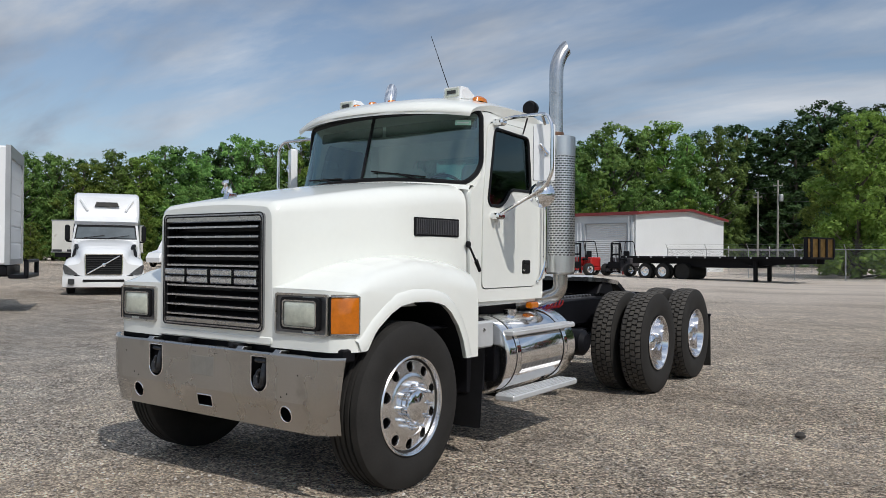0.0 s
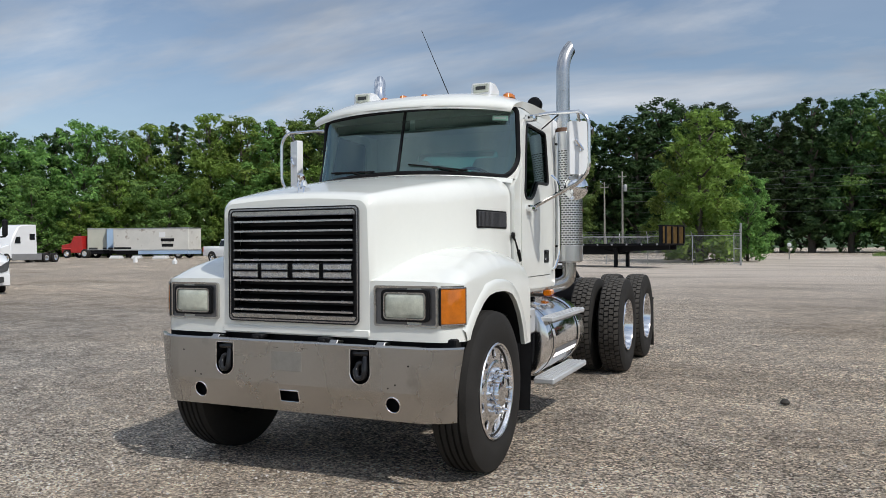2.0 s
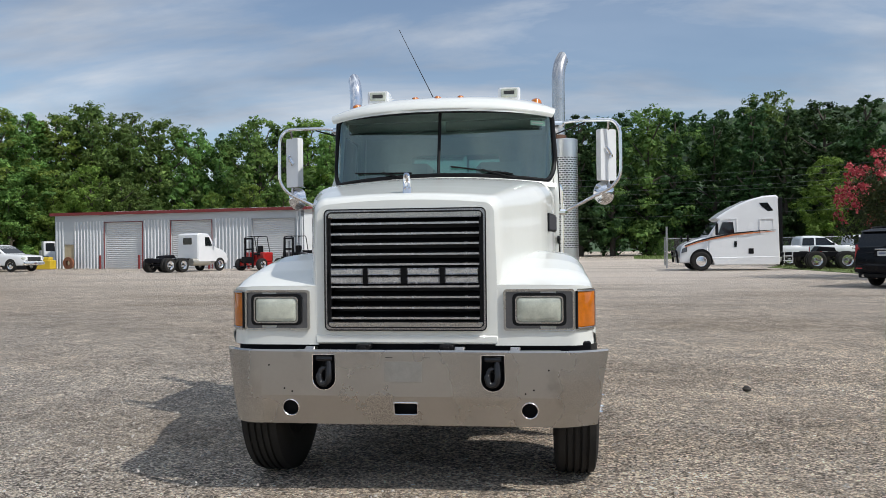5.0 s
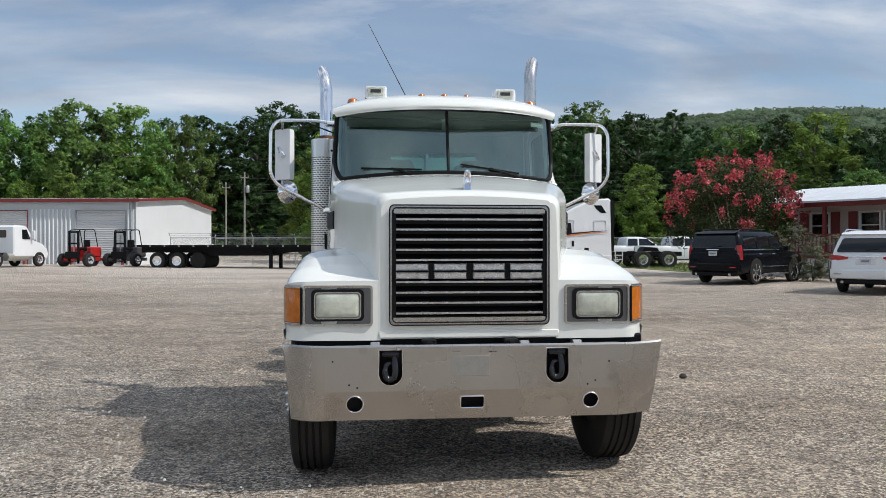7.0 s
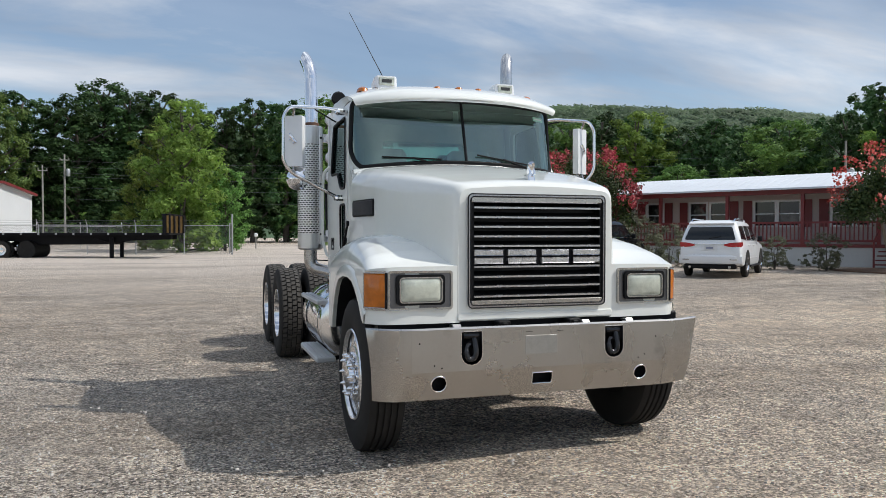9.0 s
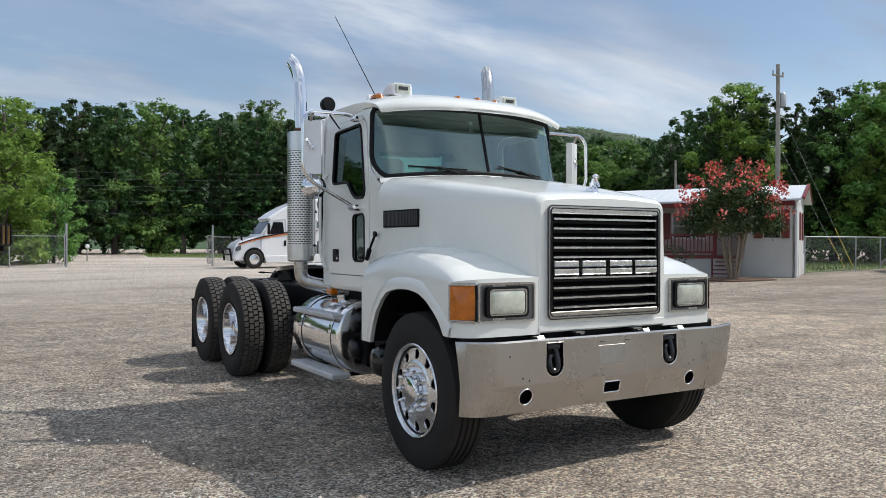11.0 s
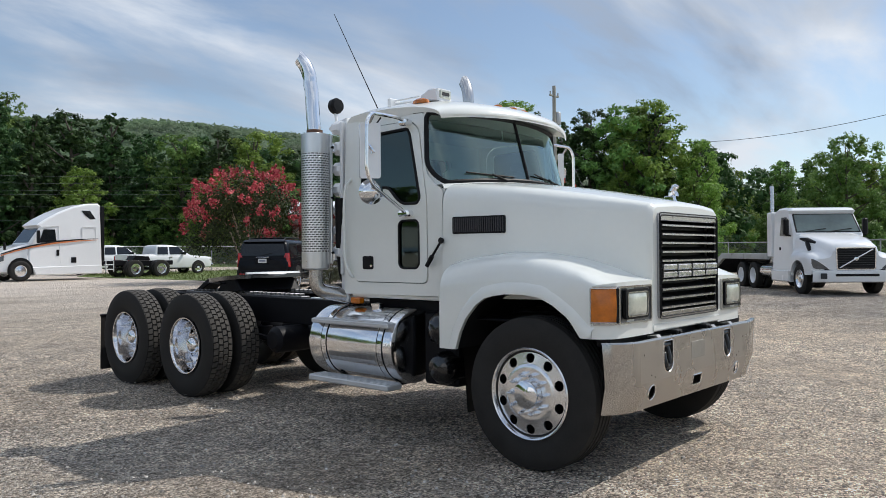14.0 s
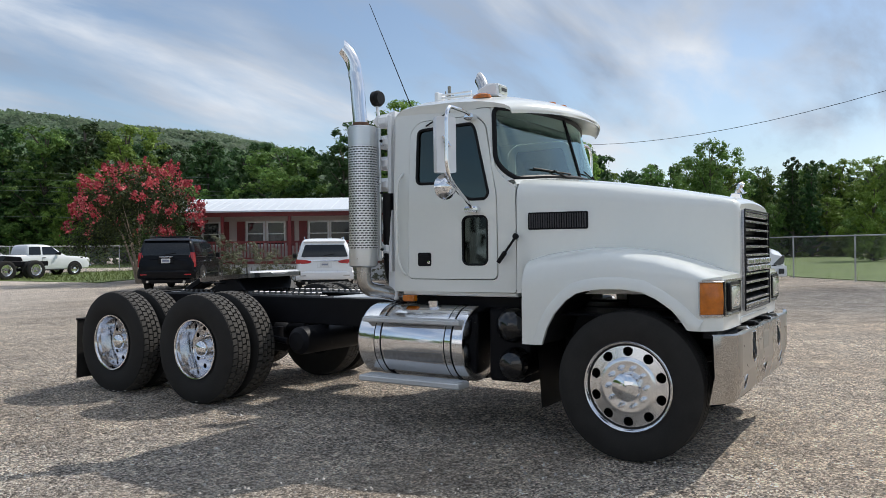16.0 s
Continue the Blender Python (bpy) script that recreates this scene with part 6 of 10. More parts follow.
for x0, x1 in ((-0.84, -0.03), (0.03, 0.84)):
    part("sun_visor", Mesh().loft([[(x, 1.10 + 0.16 * (x / 0.9) ** 2 + dy, z + 0.02 * abs(x)) for x in np.linspace(x0, x1, 9)] for dy, z in ((0.03, 2.60), (0.0, 2.59), (-0.01, 2.52), (0.005, 2.505), (0.025, 2.52), (0.03, 2.60))], closed=False), DARKIN, truck, "dark folded sun visor")
part("headliner", Mesh().box(-0.88, 0.88, 1.28, 2.09, 2.60, 2.63, 0.01), GREYIN, truck)
part("rear_trim", Mesh().plate([[(-0.9, 1.15), (0.9, 1.15), (0.88, 2.62), (-0.88, 2.62)], rrect(-0.43, 0.43, 2.02, 2.43, 0.05)[::-1]], lambda x, z: (x, 2.092, z), lambda x, z: (x, 2.098, z)), GREYIN, truck)
part("cab_floor", Mesh().box(-0.92, 0.92, 1.02, 2.09, 1.14, 1.17, 0.005), DARKIN, truck)

# ---- stacks ----
for s in (1, -1):
    cx, cy = (1.06, 2.34) if s > 0 else (-1.10, 2.42)
    px_, py_ = (1.005, 2.34) if s > 0 else (-1.08, 2.45)
    nseg = 40
    ring = []
    sm = Mesh()
    verts, faces = [], []
    zs = [1.50, 1.85, 2.2, 2.41]
    for z in zs:
        for i in range(nseg + 1):
            a = 2 * math.pi * i / nseg
            verts.append((cx + 0.126 * math.cos(a), cy + 0.126 * math.sin(a), z))
    for k in range(len(zs) - 1):
        for i in range(nseg):
            faces.append((k * (nseg + 1) + i, k * (nseg + 1) + i + 1, (k + 1) * (nseg + 1) + i + 1, (k + 1) * (nseg + 1) + i))
    me = bpy.data.meshes.new("heat_shield")
    me.from_pydata(verts, [], faces)
    uvl = me.uv_layers.new(name="UVMap")
    for lp in me.loops:
        vi = lp.vertex_index
        uvl.data[lp.index].uv = ((vi % (nseg + 1)) / nseg * 2 * math.pi * 0.126, verts[vi][2])
    me.materials.append(SHIELD)
    me.shade_smooth()
    stack = part("exhaust_muffler", Mesh().lathe([(0.0, 1.345), (0.105, 1.345), (0.126, 1.36), (0.128, 1.505), (0.122, 1.51), (0.122, 2.405), (0.1275, 2.41), (0.1275, 2.578), (0.118, 2.584), (0.075, 2.59)], (cx, cy, 0), "z", 40), SATIN, truck, "chrome exhaust stack with perforated heat shield")
    part("heat_shield", me, None, stack, "perforated chrome heat shield")
    part("shield_flange", Mesh().box(cx - s * 0.085 - 0.012, cx - s * 0.085 + 0.012, cy - 0.135, cy - 0.085, 1.40, 2.575, 0.005), SATIN, stack)
    for z in (1.50, 2.0, 2.46):
        part("shield_bolt", Mesh().lathe([(0.0, -0.152), (0.012, -0.150), (0.012, -0.13)], (cx - s * 0.085, cy, z), "y", 8), BLACK, stack)
    h = 3.50 if s > 0 else 3.40
    d = Vector((s * 0.42, 0.9, 0)).normalized()
    tip = py_ + (0.06 if s < 0 else 0.0)                 # the bare pipe leans back a little
    pts = [Vector((px_, py_ + (tip - py_) * k, z)) for k, z in ((0, 2.57), (0.4, 2.8), (0.7, 3.0), (1, h - 0.34))]
    for t in np.linspace(0.1, 1, 8):
        a = t * radians(50)
        pts.append(Vector((px_, tip, h - 0.34)) + Vector((0, 0, 0.34 * math.sin(a))) + d * 0.34 * (1 - math.cos(a)))
    rings = []
    for i, p in enumerate(pts):
        tdir = (pts[min(i + 1, len(pts) - 1)] - pts[max(i - 1, 0)]).normalized()
        u = d.cross(Vector((0, 0, 1))).normalized()
        w = u.cross(tdir).normalized()
        ring = []
        for k in range(20):
            a = 2 * math.pi * k / 20
            off = (u * math.cos(a) + w * math.sin(a)) * 0.064
            q = p + off
            if i == len(pts) - 1:
                q = q + tdir * (0.075 * (-off.dot(w)) / 0.064 + 0.06) * (1 if w.z > 0 else -1) * (-1)
            ring.append(tuple(q))
        rings.append(ring)
    part("stack_pipe", Mesh().loft(rings, True, False), POLISH if s < 0 else PIPE, stack, "polished curved exhaust pipe", sharp=50)
    # Dark plug closes the bore behind the pipe's tip.
    inner = [[tuple(Vector(rings[-1][k]) * 0.9 + Vector(np.mean(rings[-1], axis=0)) * 0.1) for k in range(20)], [tuple(Vector(rings[-3][k]) * 0.9 + Vector(np.mean(rings[-3], axis=0)) * 0.1) for k in range(20)]]
    part("dark_plug", Mesh().loft(inner, True, True), BLACK, stack)
    part("clamp", Mesh().lathe([(0.066, 2.585), (0.074, 2.588), (0.074, 2.625), (0.066, 2.628)], (px_, py_, 0), "z", 24), surf("rusty_clamp", (0.16, 0.09, 0.06), 0.6, 0.4, vary=0.4), stack)
    part("elbow", Mesh().tube(bend([(cx, cy, 1.36), (cx, cy, 1.16), (s * 0.75, 2.2, 1.07), (s * 0.45, 1.9, 1.0)], 8, 0.16), 0.065, 16), STEEL, stack, "bent steel exhaust elbow")
    for z in (1.42, 2.42):
        part("stack_bracket", Mesh().box(*sorted((s * 0.86, s * 1.0)), 2.29, 2.35, z, z + 0.08, 0.01), CHROME, stack)
    part("intake_hose", Mesh().tube(bend([(s * 0.93, 2.27, 2.0), (s * 0.92, 2.28, 1.55), (s * 0.84, 2.32, 1.22), (s * 0.6, 2.3, 1.08)], 6, 0.2), 0.05, 12), BLACK, truck, "black rubber hose behind the cab") if s < 0 else None

# ---- things round the lot ----
def on(x, y, az, dz=0.0):
    """A pose on the ground for a thing built to face -y, turned to head for azimuth az (from +y towards +x)."""
    return pose(x, y, gz(x, y) + dz, 0, 0, 180 - az)


GREYM = surf("galvanised_steel", (0.42, 0.43, 0.44), 0.45, 0.7, vary=0.12, scale=2, fine=30)
SIDING = surf("grey_metal_siding", (0.50, 0.53, 0.55), 0.5, 0.2, vary=0.08, scale=0.6, fine=8)
WALLW = surf("white_metal_siding", (0.74, 0.76, 0.77), 0.5, 0.0, vary=0.05, scale=0.5, fine=6)
DOORG = surf("grey_roller_door", (0.62, 0.63, 0.63), 0.5, 0.2, vary=0.06, scale=1, fine=9)
REDP = surf("dark_red_paint", (0.19, 0.026, 0.026), 0.5, vary=0.15, scale=3)
REDB = surf("bright_red_paint", (0.42, 0.018, 0.016), 0.4, vary=0.15, coat=0.3)
CARBLK = surf("black_car_paint", (0.004, 0.0045, 0.007), 0.22, vary=0.2)
DULLW = surf("weathered_white_panel", (0.62, 0.61, 0.57), 0.55, vary=0.12, scale=0.8, fine=12, wear=((0.34, 0.30, 0.26), 1.6, 0.60))
PALEB = surf("faded_blue_panel", (0.30, 0.42, 0.58), 0.55, vary=0.1, scale=0.7, fine=10)
TAN = surf("tan_door_paint", (0.52, 0.43, 0.28), 0.6, vary=0.1)
WOODP = surf("pole_wood", (0.30, 0.29, 0.26), 0.85, vary=0.3, scale=3, fine=30)
YEL = surf("yellow_paint", (0.65, 0.45, 0.03), 0.5, vary=0.12)

tyre_b = Mesh().lathe([(0.30, -0.11), (0.40, -0.13), (0.48, -0.12), (0.51, -0.09), (0.515, 0.09), (0.48, 0.12), (0.40, 0.13), (0.30, 0.11)], n=28).mesh("tyre", RUBBER, 50)
rim_b = Mesh().lathe([(0.31, 0.11), (0.30, 0.125), (0.28, 0.11), (0.24, 0.06), (0.15, 0.08), (0.12, 0.12), (0.0, 0.13)], n=24).mesh("rim", POLISH, 40)
rim_d = Mesh().lathe([(0.31, 0.11), (0.30, 0.125), (0.285, 0.10), (0.27, -0.02), (0.14, -0.03), (0.12, 0.03), (0.0, 0.04)], n=24).mesh("rim", POLISH, 40)
rim_w = Mesh().lathe([(0.31, 0.11), (0.30, 0.125), (0.285, 0.10), (0.27, -0.02), (0.14, -0.03), (0.12, 0.03), (0.0, 0.04)], n=24).mesh("rim", WHITE2, 40)


def wheel(parent, x, y, r=0.515, rim=None, w=1.0, dz=0.0):
    k = r / 0.515
    o = part("wheel", tyre_b, None, parent, "", pose(x, y, r + dz, 0, 0, 0 if x > 0 else 180) @ Matrix.Diagonal((k * w, k, k, 1)))
    part("rim", rim or rim_b, None, o)


def chassis(parent, y0, y1, axles, rim=rim_d, dz=0.0):
    for x in (-0.42, 0.42):
        part("frame_rail", Mesh().box(x - 0.04, x + 0.04, y0, y1, 0.72, 0.98, 0.01), FRAMEB, parent)
    for y in axles:
        for s in (1, -1):
            wheel(parent, s * 1.08, y, rim=rim, dz=dz)
            wheel(parent, s * 0.76, y, rim=rim, dz=dz)
        part("axle", Mesh().tube([(-0.8, y, 0.515), (0.8, y, 0.515)], 0.09, 8), FRAMEB, parent)


def arch(body, y, r=0.62, x=1.0, z=0.515):
    """Dark wheel opening set into a body side."""
    for s in (1, -1):
        body.loft([[(s * xx, y + r * math.cos(a), z + r * math.sin(a)) for a in np.linspace(-0.12, math.pi + 0.12, 16)] for xx in (x, x + 0.012)], closed=False)
        body.add([(s * (x + 0.012), y + r * math.cos(a), z + r * math.sin(a)) for a in np.linspace(-0.12, math.pi + 0.12, 16)], [tuple(range(16))])


def quad_panel(pts, d=0.01, nrm=(1, 0, 0)):
    """A thin raised panel from corner points."""
    n = Vector(nrm).normalized() * d
    k = len(pts)
    return Mesh().add([tuple(Vector(p) + n) for p in pts] + [tuple(Vector(p) - n) for p in pts],
                      [tuple(range(k)), tuple(range(2 * k - 1, k - 1, -1))] + [(i, (i + 1) % k, k + (i + 1) % k, k + i) for i in range(k)])


# ---- aerodynamic sleeper, seen from its side ----
SMOKED = surf("smoked_lens", (0.075, 0.08, 0.085), 0.12, vary=0.5, scale=8, coat=0.6)
rim_f = Mesh().lathe([(0.29, 0.118), (0.285, 0.132), (0.268, 0.128), (0.26, 0.106), (0.20, 0.114), (0.17, 0.125), (0.10, 0.128), (0.095, 0.17), (0.0, 0.18)], n=32).mesh("rim", RIM, 35)
fr = thing("sleeper_truck", "white sleeper semi truck with orange and black side stripe", "truck", on(8.0, 40.5, -90) @ Matrix.Diagonal((1.007, 1.007, 1.007, 1)))
ms = Mesh().prism([(0.60, 0.42), (0.52, 0.60), (0.55, 0.98), (0.66, 1.34), (0.84, 1.50), (1.4, 1.74), (2.05, 1.92), (2.05, 1.0), (2.3, 0.42)], [0.92, 0.94, 0.90, 0.84, 0.86, 1.02, 1.12, 1.18, 1.18], 0.10)
part("hood", ms, WHITE2, fr)
ms = Mesh().prism([(2.0, 0.55), (2.02, 1.92), (2.62, 2.78), (2.48, 2.90), (2.62, 3.02), (3.0, 3.28), (3.6, 3.62), (4.3, 3.92), (5.0, 4.10), (5.66, 4.14), (5.78, 4.02), (5.82, 0.55)], [1.16, 1.14, 1.05, 1.05, 1.05, 1.06, 1.06, 1.07, 1.08, 1.08, 1.10, 1.20], 0.09)
part("cab", ms, WHITE2, fr)
ms = Mesh().prism([(2.35, 0.30), (2.2, 0.72), (5.8, 0.80), (5.8, 0.32)], 1.22, 0.05)
part("side_fairing", ms, WHITE2, fr)
part("windshield", quad_panel([(-0.98, 2.09, 1.98), (0.98, 2.09, 1.98), (0.92, 2.60, 2.72), (-0.92, 2.60, 2.72)], 0.03, (0, -0.8, 0.5)), CARGL, fr)
for s in (1, -1):
    part("side_window", quad_panel([(s * 1.125, 2.55, 1.98), (s * 1.125, 3.42, 2.05), (s * 1.085, 3.36, 2.68), (s * 1.085, 2.80, 2.68)], 0.02), CARGL, fr)
    part("door_frame", Mesh().tube([(s * 1.15, 2.2, 1.95), (s * 1.09, 2.75, 2.82), (s * 1.09, 3.55, 2.86), (s * 1.16, 3.60, 0.9)], 0.02, 6), WHITE2, fr)
    part("sleeper_window", quad_panel([(s * 1.082, 4.75, 3.72), (s * 1.082, 5.2, 3.72), (s * 1.088, 5.5, 3.28), (s * 1.088, 5.2, 3.25), (s * 1.084, 4.9, 3.5)], 0.02), CARGL, fr)
    part("hatch", Mesh().plate([rrect(4.75, 5.5, 2.0, 2.85, 0.06), rrect(4.78, 5.47, 2.03, 2.82, 0.05)[::-1]], lambda y, z: (s * 1.155, y, z), lambda y, z: (s * 1.08, y, z)), WHITE2, fr)
    for k, (dz, col) in enumerate(((0.0, surf("black_stripe", (0.02, 0.02, 0.022), 0.3)), (-0.07, surf("orange_stripe", (0.62, 0.20, 0.08), 0.3)))):
        pts = [(0.80, 1.40), (1.4, 1.62), (2.2, 1.83), (3.4, 2.05), (4.6, 2.16), (5.6, 2.22)]
        wz = [0.03, 0.035, 0.04, 0.045, 0.03, 0.008]
        rows2 = [[(s * float(lerp(y, [0.8, 1.4, 2.05, 2.1, 6], [0.89, 1.04, 1.13, 1.155, 1.165])) + s * 0.02, y, z + dz - w) for (y, z), w in zip(pts, wz)], [(s * float(lerp(y, [0.8, 1.4, 2.05, 2.1, 6], [0.89, 1.04, 1.13, 1.155, 1.165])) + s * 0.02, y, z + dz + w) for (y, z), w in zip(pts, wz)]]
        part("stripe", Mesh().loft(rows2, closed=False), col, fr)
    part("mirror", Mesh().box(*sorted((s * 1.22, s * 1.42)), 2.38, 2.52, 1.95, 2.62, 0.04), BLACK, fr)
    part("door_handle", Mesh().box(*sorted((s * 1.16, s * 1.19)), 3.40, 3.54, 1.30, 1.62, 0.02), BLACK, fr)
    part("vent", Mesh().box(*sorted((s * 1.175, s * 1.2)), 4.15, 4.42, 0.92, 1.22, 0.03), BLACK, fr)
    part("headlight", quad_panel([(s * 0.93, 0.60, 0.98), (s * 1.00, 0.90, 1.06), (s * 0.97, 0.92, 1.34), (s * 0.90, 0.66, 1.22)], 0.03), SMOKED, fr)
    part("hood_mirror", Mesh().tube([(s * 0.9, 1.05, 1.6), (s * 1.0, 0.95, 1.9)], 0.02, 6).box(*sorted((s * 0.95, s * 1.07)), 0.90, 1.0, 1.62, 1.98, 0.02), BLACK, fr)
    wheel(fr, s * 1.10, 1.63, 0.53, rim_f)
    ar = Mesh()
    ar.add([(s * 1.185, 1.63 + 0.62 * math.cos(a), 0.55 + 0.66 * math.sin(a)) for a in np.linspace(-0.3, math.pi + 0.2, 18)], [tuple(range(18))])
    part("wheel_opening", ar, BLACK, fr)
    part("ladder", Mesh().box(*sorted((s * 0.9, s * 1.15)), 6.02, 6.5, 0.5, 0.55, 0.02).box(*sorted((s * 0.9, s * 1.15)), 6.02, 6.5, 0.75, 0.8, 0.02).box(*sorted((s * 1.1, s * 1.14)), 6.02, 6.07, 0.4, 1.0, 0.01).box(*sorted((s * 1.1, s * 1.14)), 6.45, 6.5, 0.4, 1.0, 0.01), ALU, fr)
part("bull_bar", Mesh().tube(bend([(-0.78, 0.45, 0.45), (-0.78, 0.36, 1.12), (0.78, 0.36, 1.12), (0.78, 0.45, 0.45)], 5, 0.2), 0.06, 8).tube([(-0.78, 0.38, 0.8), (0.78, 0.38, 0.8)], 0.05, 8), BLACK, fr)
part("cab_extender", Mesh().box(-1.12, 1.12, 5.80, 5.98, 1.0, 4.0, 0.03), BLACK, fr)
chassis(fr, 0.9, 10.4, (7.72, 9.30))
part("fifth_wheel", Mesh().prism([(7.9, 1.0), (9.0, 1.0), (8.9, 1.22), (8.1, 1.28)], 0.45, 0.03), FRAMEB, fr)


# ---- conventional tractors with a slanted bar across the grille ----
TEALGL = surf("dark_teal_windshield", (0.085, 0.125, 0.125), 0.05, vary=0.3, scale=1.2, fine=6, coat=0.25)


def slant_bar_skin():
    """Hood and fenders in one smooth skin, with the wheel arches cut from its lower edge."""
    def sect(y):
        zt = float(np.interp(y, [0.06, 0.12, 0.25, 0.6, 1.2, 1.98], [1.54, 1.62, 1.70, 1.80, 1.93, 2.05]))
        wt = float(np.interp(y, [0.06, 0.25, 0.6, 1.2, 1.98], [0.66, 0.72, 0.78, 0.88, 1.02]))
        zs = float(np.interp(y, [0.06, 0.15, 0.35, 0.7, 1.3, 1.98], [1.16, 1.22, 1.31, 1.38, 1.41, 1.36]))
        arch = 0.36 - (y - 1.32) ** 2
        zb = 0.64 if arch <= 0.0144 else 0.52 + math.sqrt(arch)
        half = [(0.0, zt), (wt * 0.5, zt - 0.012), (wt - 0.20, zt - 0.04), (wt - 0.09, zt - 0.085), (wt - 0.02, zt - 0.16), (wt + 0.01, zt - 0.26)]
        half += [(wt + (1.20 - wt) * u, zs + (zt - 0.26 - zs) * h) for u, h in ((0.12, 0.45), (0.30, 0.16), (0.55, 0.0))]
        half += [(1.14, zs - 0.04), (1.195, zs - 0.12), (1.215, zs - 0.24 if zs - 0.24 > zb + 0.02 else zb + 0.02), (1.22, zb), (1.19, zb)]
        back = max(0.0, 1 - (y - 0.06) / 0.7)
        return [(s * px, y + back * 0.20 * (abs(px) / 1.2) ** 2.6, pz) for s, pts in ((-1, half[::-1]), (1, half[1:])) for px, pz in pts]
    ys = [0.06, 0.09, 0.15, 0.25, 0.4, 0.6, 0.71, 0.722, 0.74, 0.78, 0.84, 0.92, 1.02, 1.15, 1.32, 1.48, 1.62, 1.72, 1.80, 1.86, 1.90, 1.918, 1.93, 1.98]
    ms = Mesh().loft([sect(y) for y in ys], closed=False)
    first = sect(0.06)
    ms.loft([[(px, py, min(pz, 0.66)) for px, py, pz in first], first], closed=False)
    return ms


def slant_bar_truck(x, y, az, sleeper, label):
    sink = 0.15 if sleeper else -0.03          # the body rides low over its wheels
    t = thing("semi_truck", label, "truck", on(x, y, az, -sink) @ (Matrix.Diagonal((1.03, 1.03, 1.0, 1)) if sleeper else Matrix.Diagonal((1.06, 0.93, 0.96, 1))))
    h = 2.95 if not sleeper else 3.72
    part("hood", slant_bar_skin(), WHITE2, t, "smooth white hood and fenders", sharp=50)
    for s in (1, -1):
        wheel(t, s * 1.04, 1.32, 0.52, dz=sink)
        part("headlight", quad_panel([(s * hx, 0.055 + 0.20 * (hx / 1.2) ** 2.6, hz) for hx, hz in ((0.76, 0.84), (1.00, 0.82), (1.15, 0.86), (1.20, 1.00), (1.205, 1.17), (1.12, 1.14), (0.96, 1.02))], 0.018, (s * 0.35, -1, 0.1)), SMOKED, t)
        part("fog_light", Mesh().box(*sorted((s * 0.86, s * 1.05)), -0.055, -0.02, 0.52, 0.70, 0.02), DARKIN, t)
        part("hood_intake", Mesh().tube([(s * 0.93, 1.78, 1.83), (s * 0.875, 1.40, 1.79), (s * 0.80, 0.92, 1.69)], [0.05, 0.085, 0.04], 8).tube([(s * 0.885, 1.42, 1.76), (s * 0.91, 1.22, 1.60), (s * 0.96, 1.02, 1.42)], [0.06, 0.085, 0.05], 8), BLACK, t, "black hood air intake")
        part("mirror", Mesh().box(*sorted((s * 1.15, s * 1.31)), 2.14, 2.34, 1.98, 2.56, 0.05).tube([(s * 1.0, 2.3, 1.95), (s * 1.25, 2.2, 1.98)], 0.03, 6), BLACK, t)
        part("side_window", quad_panel([(s * 1.085, 2.42, 1.95), (s * 1.085, 3.15, 1.97), (s * 1.04, 3.1, 2.62), (s * 1.04, 2.72, 2.62)], 0.02), CARGL, t)
        part("door_handle", Mesh().box(*sorted((s * 1.10, s * 1.13)), 3.0, 3.15, 1.45, 1.56, 0.02), BLACK, t)
    dn = 0.14 if sleeper else 0.0
    cab = [(1.95, 0.55), (1.97, 2.02), (2.50, 2.72 - dn), (2.40, 2.84 - dn), (2.55, 2.93 - dn)]
    if sleeper:
        cab += [(2.65, 2.95), (2.78, 3.60), (3.1, 3.77), (5.3, 3.80), (5.55, 3.66), (5.6, 0.55)]
        hw = [1.12, 1.08, 1.02, 1.04, 1.04, 1.06, 1.06, 1.06, 1.10, 1.12, 1.2]
    else:
        cab += [(3.0, 2.97), (3.55, 2.95), (3.7, 2.85), (3.72, 0.55)]
        hw = [1.12, 1.08, 1.02, 1.04, 1.04, 1.04, 1.05, 1.08, 1.16]
    part("cab", Mesh().prism(cab, hw, 0.08), WHITE2, t)
    part("windshield", quad_panel([(-0.96, 2.03, 2.08), (0.96, 2.03, 2.08), (0.90, 2.47, 2.68 - dn), (-0.90, 2.47, 2.68 - dn)], 0.03, (0, -0.8, 0.5)), SKYGL if sleeper else TEALGL, t, "wide windshield mirroring the sky" if sleeper else "dark teal windshield glass")
    part("windshield_gasket", quad_panel([(-1.0, 2.01, 2.055), (1.0, 2.01, 2.055), (0.945, 2.485, 2.71 - dn), (-0.945, 2.485, 2.71 - dn)], 0.022, (0, -0.8, 0.5)), BLACK, t)
    if sleeper:
        part("roof_hatch", quad_panel([(-0.34, 2.72, 3.42), (0.34, 2.72, 3.42), (0.40, 2.66, 3.26), (-0.40, 2.66, 3.26)], 0.03, (0, -1, 0.2)), BLACK, t)
        for s in (1, -1):
            part("fairing_rib", Mesh().tube([(s * 0.62, 2.66, 3.1), (s * 0.85, 2.74, 3.5)], 0.05, 6), WHITE2, t)
    else:
        part("cab_extender", Mesh().box(-1.18, 1.18, 3.74, 4.15, 1.2, 2.85, 0.04), WHITE2, t)
        part("exhaust_pipe", Mesh().tube([(-0.95, 4.3, 1.0), (-0.95, 4.3, 3.7), (-0.95, 4.34, 3.85)], 0.07, 12), PIPE, t)
    g = part("grille", Mesh().plate([rpoly([(-0.53, 0.84), (0.53, 0.84), (0.55, 1.50), (-0.55, 1.50)], 0.05)], lambda x, z: (x, 0.045, z), lambda x, z: (x, 0.12, z)), BLACK, t, "black mesh grille")
